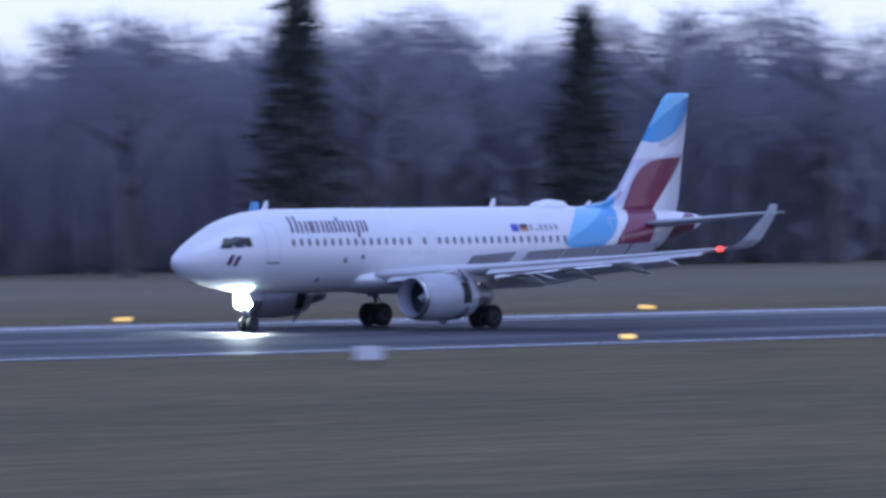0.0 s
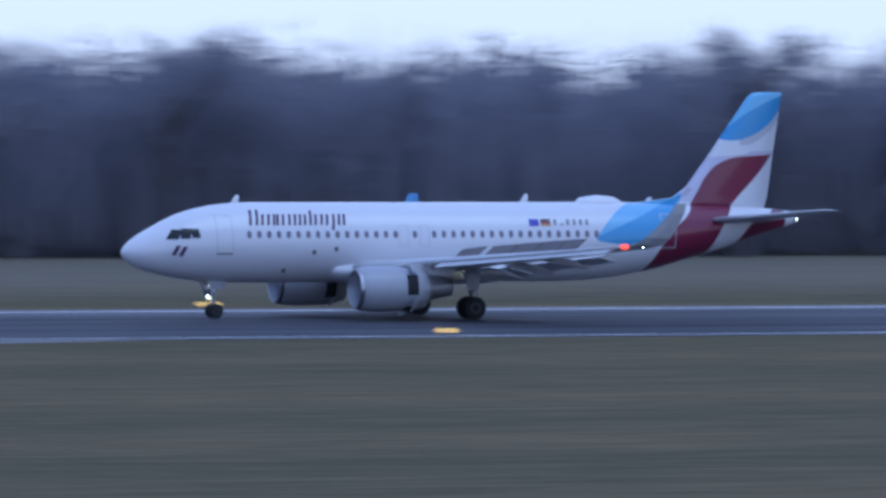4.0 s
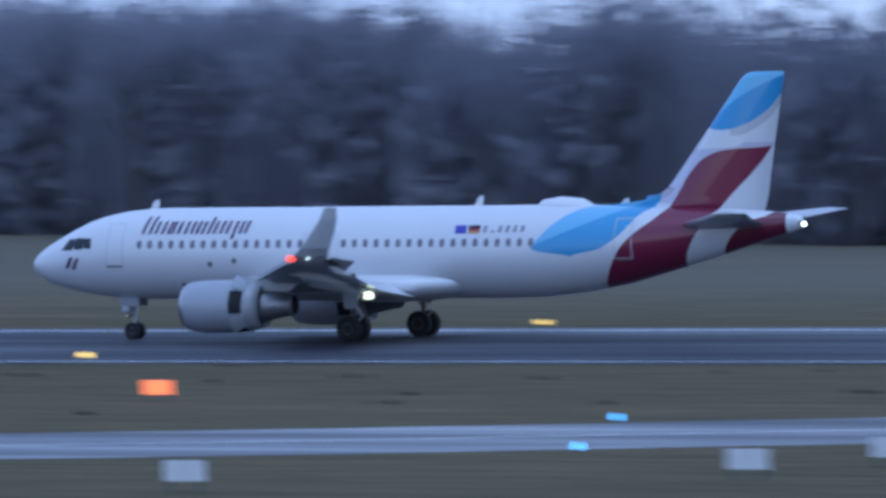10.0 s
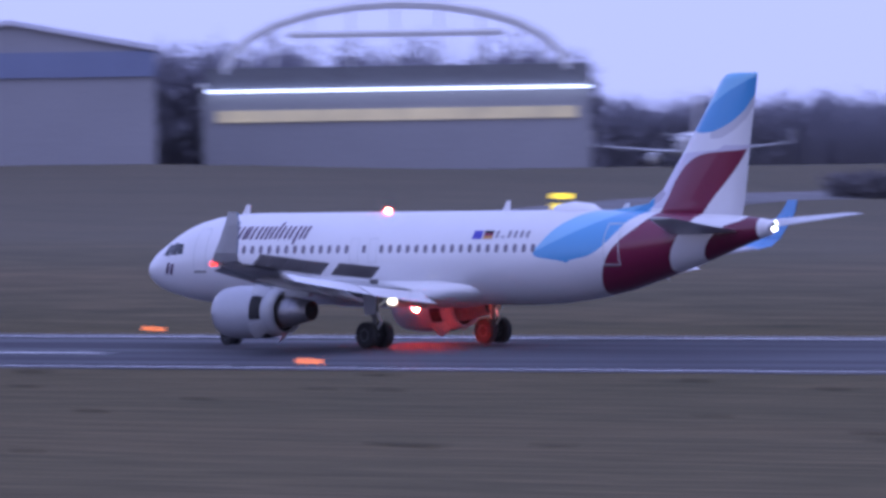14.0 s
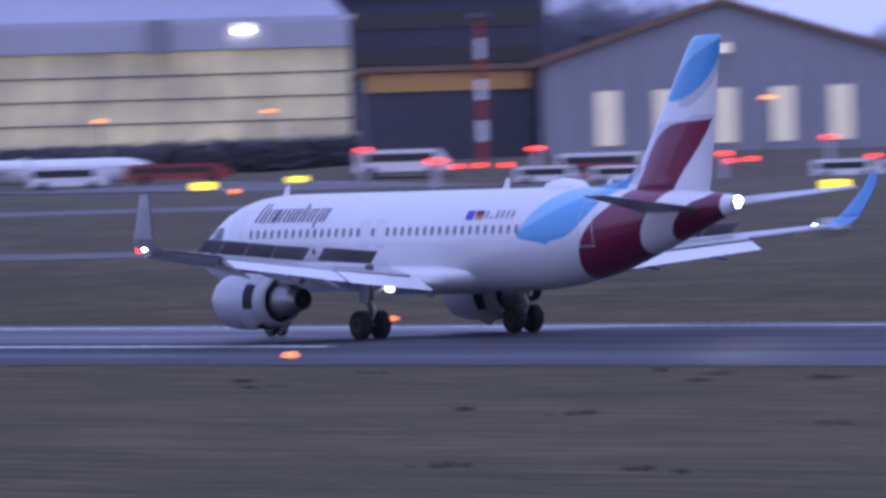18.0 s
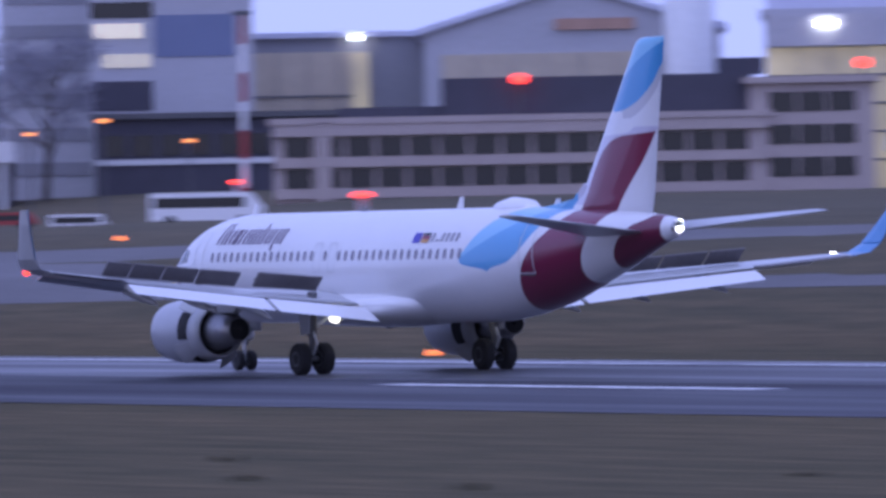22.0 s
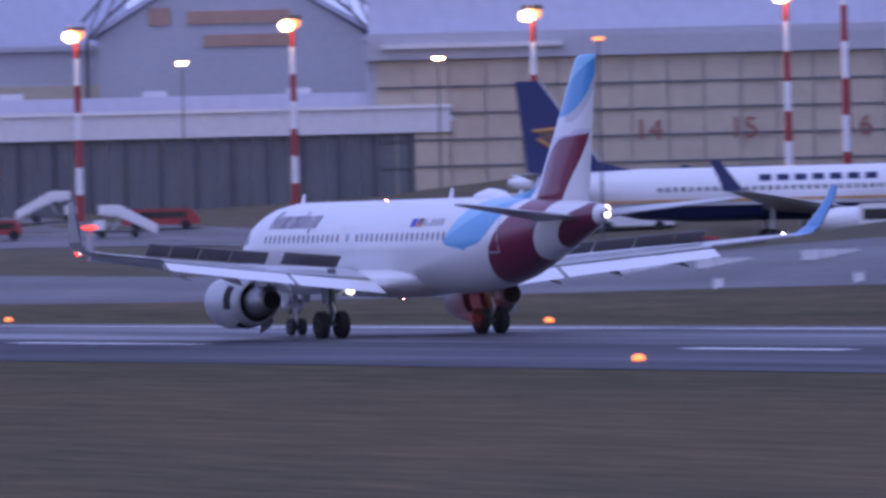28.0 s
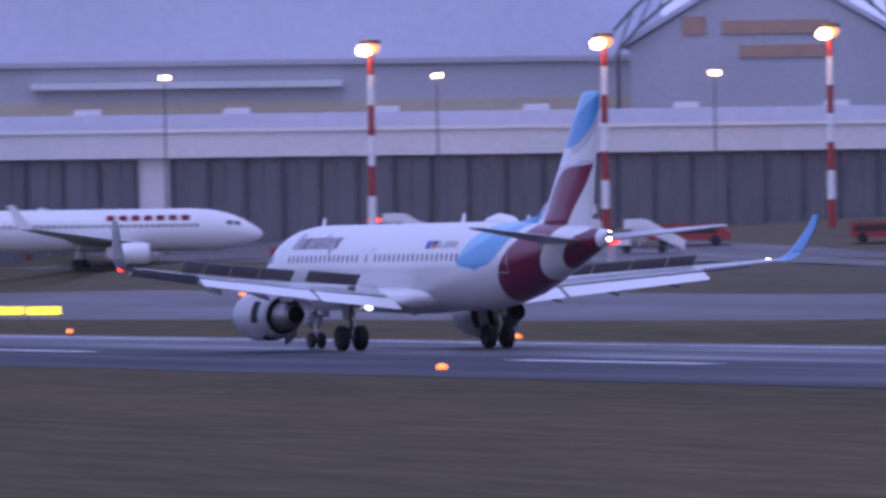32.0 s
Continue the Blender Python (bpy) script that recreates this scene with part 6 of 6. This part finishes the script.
for x, y in ((-425, 480), (-455, 462), (-500, 440), (-470, 455), (-410, 488)):
    copy_thing(far_lamp, pose(x, y, ground_z(x, y)))
for x, y in ((-470, 60), (-520, 58), (-560, 55), (-610, 56), (-430, 62), (-650, 52), (-820.7, 45.5), (-812.3, 45.2), (-804.8, 45.2), (-796.3, 44.8), (-829, 45.6)):
    copy_thing(late, pose(x, y, ground_z(x, y) + 0.02))


# ---- parked aircraft ----
def parked_jet(name, x, y, yaw, k, label, belly, tail, letter, small=False, tip=11.7):
    """A parked airliner, nose along local -x, scaled by k."""
    a = root(name, pose(x, y, ground_z(x, y) + 0.03, 0, 0, yaw), label, "airliner", "parked aircraft")
    n = 20
    loops = []
    for xx, zc, h, w in FUSELAGE[::2] + (FUSELAGE[-1],):
        loops.append([((xx - AFT) * k, w * k * math.cos(2 * math.pi * i / n), (zc + h * math.sin(2 * math.pi * i / n)) * k) for i in range(n)])
    part("fuselage", rings(bmesh.new(), loops), M_WHITE, a, smooth=True)
    if belly:
        loops = [[(p[0], p[1] * 1.012, p[2] - 0.02) for p in l[n // 2:] + l[:1] if True] for l in loops[3:]]
        part("belly", rings(bmesh.new(), [[(p[0], p[1], min(p[2], (3.0 if i < 8 else 3.4 + 0.16 * (i - 8)) * k)) for p in l] for i, l in enumerate(loops)]), belly, a, "dark belly", True)
    fin = part("fin", prism(bmesh.new(), [((27.6 - AFT) * k, 5.75 * k), ((30.6 - AFT) * k, 6.5 * k), ((35.1 - AFT) * k, tip * k), ((36.9 - AFT) * k, tip * k), ((36.0 - AFT) * k, 5.4 * k)], -0.2 * k, 0.2 * k), tail, a, "coloured tail fin")
    part("leading_edge", prism(bmesh.new(), [((30.45 - AFT) * k, 6.5 * k), ((34.95 - AFT) * k, tip * k), ((35.1 - AFT) * k, tip * k), ((30.6 - AFT) * k, 6.5 * k)], -0.1 * k, 0.1 * k), M_WHITE, fin)
    for s in (-1, 1):
        part("wing", foil(bmesh.new(), [((11.5 - AFT) * k, s * 1.2 * k, 2.6 * k, 6.8 * k, 0.12, 0), ((14.3 - AFT) * k, s * 6.4 * k, 3.0 * k, 4.3 * k, 0.1, 0), ((20.6 - AFT) * k, s * 16.8 * k, 4.0 * k, 1.6 * k, 0.1, 0)], 6), M_GREY, a)
        part("winglet", prism(bmesh.new(), [((20.8 - AFT) * k, 4.0 * k), ((22.3 - AFT) * k, 4.0 * k), ((23.3 - AFT) * k, 6.3 * k), ((22.6 - AFT) * k, 6.3 * k)], s * 16.8 * k - 0.06, s * 16.8 * k + 0.06), tail if belly else M_WHITE, a)
        zt = 11.3 if small else 5.2
        xt = 1.6 if small else 0.0
        part("tailplane", foil(bmesh.new(), [((32.0 + xt - AFT) * k, s * 0.4 * k, zt * k, 3.8 * k, 0.09, 0), ((35.8 + xt * 0.5 - AFT) * k, s * 6.0 * k, (zt + 0.5) * k, 1.4 * k, 0.09, 0)], 6), M_GREY, a)
        ex, ey, ez = (25.5, 2.9, 4.6) if small else (10.6, 5.75, 1.6)
        part("engine", tube_x(bmesh.new(), [((ex - AFT) * k, ez * k, 0.95 * k), ((ex + 0.6 - AFT) * k, ez * k, 1.12 * k), ((ex + 2.4 - AFT) * k, ez * k, 1.05 * k), ((ex + 4.2 - AFT) * k, ez * k, 0.6 * k)], s * ey * k, 16), M_WHITE, a, smooth=True)
        part("main_gear", rod(bmesh.new(), (0, s * 3.8 * k, 0.5 * k), (0, s * 3.6 * k, 2.9 * k), 0.16 * k), M_GREY, a)
        wheel("main_wheel", 0, s * 3.8 * k, 0.58 * k, 0.58 * k, 0.9 * k, a)
        bm = bmesh.new()
        for j in range(34):
            xx = 6.2 + 0.6 * j
            w = skin_y(xx, 4.2) * k + 0.01
            box(bm, (xx - AFT) * k, (xx + 0.25 - AFT) * k, s * w - 0.004, s * w + 0.004, 4.1 * k, 4.45 * k)
        tagged(part("window_row", bm, M_DARK, a), kind="stuff")
        if letter:
            bm = bmesh.new()
            for j in range(7):
                xx = letter[0] + letter[1] * j
                w = skin_y(xx, 5.0) * k + 0.06
                box(bm, (xx - AFT) * k, (xx + letter[1] * 0.68 - AFT) * k, s * w - 0.02, s * w + 0.02, 4.65 * k, 5.3 * k)
            part("lettering_bars", bm, tail, a)
    part("nose_gear", rod(bmesh.new(), (-12.6 * k, 0, 0.3 * k), (-12.7 * k, 0, 2.2 * k), 0.1 * k), M_GREY, a)
    wheel("nose_wheel", -12.6 * k, 0, 0.38 * k, 0.38 * k, 0.5 * k, a)
    for s in (-1, 1):
        for xx, zz in ((2.2, 4.25), (2.9, 4.3)):
            w = skin_y(xx + 0.3, zz + 0.15) * k
            bm = bmesh.new()
            box(bm, (xx - AFT) * k, (xx + 0.5 - AFT) * k, s * w - 0.03, s * w + 0.03, zz * k, (zz + 0.4) * k)
            part("flight_deck_window", bm, M_DARK, a)
    return a


JET_SCALE = 0.95
navy_jet = parked_jet("parked_airliner", -804.3, 116.1, 68 + 180, JET_SCALE, "parked airliner with navy belly, navy tail with gold emblem", M_NAVY, M_NAVY, (9.5, 1.35), tip=12.8)
for s in (-1, 1):
    bm = bmesh.new()
    for k in range(5):
        rod(bm, ((33.4 + 0.36 * k - AFT) * JET_SCALE, s * 0.21, (7.0 + 0.25 * k) * JET_SCALE), ((33.8 + 0.32 * k - AFT) * JET_SCALE, s * 0.21, 9.0 * JET_SCALE), 0.06, 5)
    rod(bm, ((33.0 - AFT) * JET_SCALE, s * 0.21, 7.0 * JET_SCALE), ((33.3 - AFT) * JET_SCALE, s * 0.21, 9.2 * JET_SCALE), 0.14, 5)
    rod(bm, ((33.3 - AFT) * JET_SCALE, s * 0.21, 9.2 * JET_SCALE), ((35.6 - AFT) * JET_SCALE, s * 0.21, 9.0 * JET_SCALE), 0.16, 5)
    rod(bm, ((33.0 - AFT) * JET_SCALE, s * 0.21, 7.0 * JET_SCALE), ((35.3 - AFT) * JET_SCALE, s * 0.21, 8.4 * JET_SCALE), 0.14, 5)
    tagged(part("tail_emblem", bm, M_GOLD, navy_jet), "gold emblem of curved strokes", kind="stuff")
    bm = bmesh.new()
    for k in range(28):
        xx = 5.5 + 0.9 * k
        w = skin_y(xx, 3.35) * JET_SCALE + 0.05
        box(bm, (xx - AFT) * JET_SCALE, (xx + 0.9 - AFT) * JET_SCALE, s * w - 0.02, s * w + 0.02, 3.32 * JET_SCALE, 3.5 * JET_SCALE)
    part("cheat_line", bm, M_GOLD, navy_jet, "thin gold line along the body")
parked_jet("parked_airliner", -898.5, 55.8, 68 + 180, 0.8, "white airliner with pale lettering parked before the shed", None, M_BURG, (7, 1.2))
parked_jet("parked_regional_jet", -592, 159, 57 + 180, 0.48, "small white regional jet with a high tailplane", None, M_WHITE, None, True)
for x, y, k in ((-623, 240, 0.66), (-633, 223.5, 0.66), (-662.5, 184.5, 0.66)):
    parked_jet("parked_airliner", x, y, -18, k, "white airliner with burgundy tail parked before the lit hangar", None, M_BURG, None, tip=10.2)
parked_jet("parked_airliner", -485, 366, -45, 0.62, "white airliner seen from behind on the far apron", None, M_WHITE, None)


# ---- apron vehicles ----
def stairs_truck(x, y, yaw, k=0.64):
    z = ground_z(x, y) + 0.04
    t = root("stair_truck", pose(x, y, z, 0, 0, yaw) @ Matrix.Scale(k, 4), "white mobile boarding stairs on the apron", "boarding stairs", "apron vehicles")
    part("chassis", boxes((-3, 3, -1, 1, 0.5, 0.9)), M_DGREY, t)
    cab = part("cab", prism(bmesh.new(), [(-3.3, 0.9), (-1.6, 0.9), (-1.6, 2.1), (-2.7, 2.1), (-3.3, 1.5)], -1, 1), M_WHITE, t)
    part("windscreen", prism(bmesh.new(), [(-3.24, 1.52), (-2.72, 2.04), (-2.78, 2.1), (-3.34, 1.54)], -0.85, 0.85), M_DARK, cab)
    part("stairs", prism(bmesh.new(), [(-1.4, 2.95), (0.0, 2.95), (4.6, 0.6), (4.6, 0.3), (-0.1, 2.55), (-1.4, 2.55)], -0.75, 0.75), M_CLADL, t, "sloping white stairs")
    for s in (-1, 1):
        part("parapet", prism(bmesh.new(), [(-2.3, 2.96), (0.05, 2.96), (4.6, 0.62), (4.6, 1.5), (0.2, 3.9), (-2.3, 3.9)], s * 0.78 - 0.03, s * 0.78 + 0.03), M_WHITE, t, "solid white side panel")
        part("strut", rod(bmesh.new(), (-0.6, s * 0.6, 0.9), (0.3, s * 0.6, 2.55), 0.09, 6), M_GREY, t)
    part("platform", boxes((-2.4, -1.403, -0.8, 0.8, 2.75, 2.95)), M_CLADL, t)
    for xx in (-2, 2):
        for yy in (-0.95, 0.95):
            wheel("wheel", xx, yy, 0.45, 0.45, 0.3, t)


def van(x, y, yaw, l, w, h, paint, label, category="van"):
    t = root(category.replace(" ", "_"), pose(x, y, ground_z(x, y) + 0.04, 0, 0, yaw), label, category, "apron vehicles")
    r = 0.38
    body = part("body", prism(bmesh.new(), [(-l / 2, r), (l / 2, r), (l / 2, h * 0.55), (l / 2 - l * 0.12, h), (-l / 2 + 0.1, h), (-l / 2, h * 0.9)], -w / 2, w / 2), paint, t)
    bm = boxes((-l / 2 + 0.3, l / 2 - l * 0.16, -w / 2 - 0.02, -w / 2 + 0.01, h * 0.55, h * 0.85), (-l / 2 + 0.3, l / 2 - l * 0.16, w / 2 - 0.01, w / 2 + 0.02, h * 0.55, h * 0.85))
    part("window_band", bm, M_DARK, body)
    for xx in (-l * 0.32, l * 0.32):
        for yy in (-w / 2 + 0.1, w / 2 - 0.1):
            wheel("wheel", xx, yy, r, r, 0.24, t)


for x, y, yaw in ((-602.1, 57.3, 246), (-851, 83.9, 66), (-863.1, 71.2, 66), (-850.9, 67.1, 246), (-882.6, 90.8, 246), (-892.6, 80.1, 66)):
    stairs_truck(x, y, yaw)
for x, y, yaw, l, h in ((-850.1, 107.6, 66, 4.5, 1.5), (-614.8, 59, 66, 3.5, 1.3), (-855.2, 75.9, 66, 3.2, 1.5), (-857.3, 58.5, 66, 2.2, 1.2), (-828.1, 100.9, 66, 3.6, 1.4), (-827.2, 104.9, 66, 3.4, 1.5), (-823.5, 123.7, 66, 4, 1.3), (-860.3, 91.2, 65, 6, 1.6), (-851.9, 103.3, 65, 5, 1.5), (-697.7, 108, 60, 5, 1.2), (-656, 97.2, 60, 4, 1.2), (-555.4, 145.6, 55, 8, 1.5), (-516, 155, 52, 9, 1.5), (-491.6, 172.4, 52, 10, 1.8), (-769.4, 92.6, 65, 5, 1.2)):
    van(x, y, yaw, l, 1.9, h, M_RED, "low red apron tractor with trailers", "apron tractor")
for x, y, yaw, l, h, lab in ((-842.9, 115.1, 66, 5.5, 2.0, "white service lorry on the apron"), (-828, 110.1, 66, 5, 2.4, "white service lorry on the apron"), (-826.6, 115.8, 66, 6, 2.2, "white service lorry on the apron"), (-636.2, 101.8, 58, 7.4, 2.2, "white service lorry on the apron"), (-747.5, 150.5, 61, 4.8, 1.6, "pale parked car beside the road"), (-779.7, 148.3, 63, 4.6, 1.5, "pale parked car by the annex"), (-855.1, 124.5, 65, 7, 2.4, "white service lorry on the apron"), (-790, 120, 64, 7, 2.6, "white catering lorry on the apron"), (-540.5, 155.5, 54, 7, 2.0, "white service van on the apron"), (-525.8, 163.2, 54, 7, 1.9, "white service van on the apron"), (-504.3, 194.7, 52, 5, 1.6, "white service van on the apron"), (-570.3, 145.7, 55, 6, 1.9, "white service van on the apron"), (-501.1, 138.7, 54, 4.3, 1.45, "pale car parked beside the apron road"), (-498.1, 142.8, 54, 4.1, 1.4, "pale car parked beside the apron road"), (-489, 155.4, 54, 4.4, 1.5, "pale car parked beside the apron road"), (-486.2, 159.1, 54, 4.2, 1.4, "pale car parked beside the apron road")):
    van(x, y, yaw, l, 2.4, h, M_WHITE, lab, "bus" if l > 8 else "car" if h < 1.65 else "van")
for x, y in ((-594.2, 47.2), (-649.7, 48.4), (-657, 46.4), (-667.5, 45.4), (-676, 44.6), (-687.5, 43.6), (-787.9, 43.8), (-795.1, 43.4), (-807.4, 43), (-814.6, 42.8)):
    s = root("barrier", pose(x, y, ground_z(x, y), 0, 0, 66) @ Matrix.Scale(0.68, 4), "low white concrete barrier at the apron edge", "barrier", "apron barriers")
    for o in (-2.2, -0.7, 0.8):
        part("block", prism(bmesh.new(), [(o, -0.15), (o + 1.4, -0.15), (o + 1.4, 0.55), (o + 1.3, 0.62), (o + 0.1, 0.62), (o, 0.55)], -0.28, 0.28), M_CLADL, s)
for x, y in ((-641.9, 40.3), (-656, 39.4), (-337, 32.7), (-345.6, 46.2)):
    s = root("equipment_box", pose(x, y, ground_z(x, y), 0, 0, 60) @ Matrix.Scale(0.65 if x < -600 else 0.9, 4), "small white equipment box in the grass", "equipment box", "field boxes")
    part("cabinet", boxes((-0.4, 0.4, -0.3, 0.3, -0.05, 0.75)), M_WHITE, s)
    part("lid", boxes((-0.45, 0.45, -0.35, 0.35, 0.753, 0.82)), M_GREY, s)


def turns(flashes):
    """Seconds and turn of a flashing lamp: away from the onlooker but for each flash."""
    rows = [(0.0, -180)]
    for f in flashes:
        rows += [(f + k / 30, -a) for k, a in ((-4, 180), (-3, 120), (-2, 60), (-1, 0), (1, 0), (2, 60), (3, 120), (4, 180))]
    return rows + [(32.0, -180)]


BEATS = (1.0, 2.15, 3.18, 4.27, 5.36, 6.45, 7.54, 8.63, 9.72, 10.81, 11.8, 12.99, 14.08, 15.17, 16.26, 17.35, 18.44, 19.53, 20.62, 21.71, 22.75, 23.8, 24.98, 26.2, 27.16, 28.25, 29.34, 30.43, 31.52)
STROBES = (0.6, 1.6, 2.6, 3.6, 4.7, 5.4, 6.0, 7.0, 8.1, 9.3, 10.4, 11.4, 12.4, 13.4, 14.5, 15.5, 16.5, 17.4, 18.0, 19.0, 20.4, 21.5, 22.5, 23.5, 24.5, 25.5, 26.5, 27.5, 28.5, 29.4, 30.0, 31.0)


def motions():
    walk(AIRLINER, [(t, pose(x, 0, 0.04, 0, 0, turn)) for t, x, turn in ROLL_OUT])
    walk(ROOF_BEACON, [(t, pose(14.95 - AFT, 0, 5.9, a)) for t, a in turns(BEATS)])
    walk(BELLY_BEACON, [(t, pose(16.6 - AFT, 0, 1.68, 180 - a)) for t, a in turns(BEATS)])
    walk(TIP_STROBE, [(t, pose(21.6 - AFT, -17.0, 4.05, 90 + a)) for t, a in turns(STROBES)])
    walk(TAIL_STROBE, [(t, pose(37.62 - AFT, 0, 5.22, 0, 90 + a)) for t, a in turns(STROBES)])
    # the landing lights turn off as the airliner slows
    for lamp, y in zip(NOSE_LAMPS, (-0.28, 0.28)):
        walk(lamp, [(t, pose(-12.95, y, 1.38, 0, a)) for t, a in ((0.0, -90), (3.0, -90), (3.1, -30), (3.2, 30), (3.3, 90), (32.0, 90))])


motions()
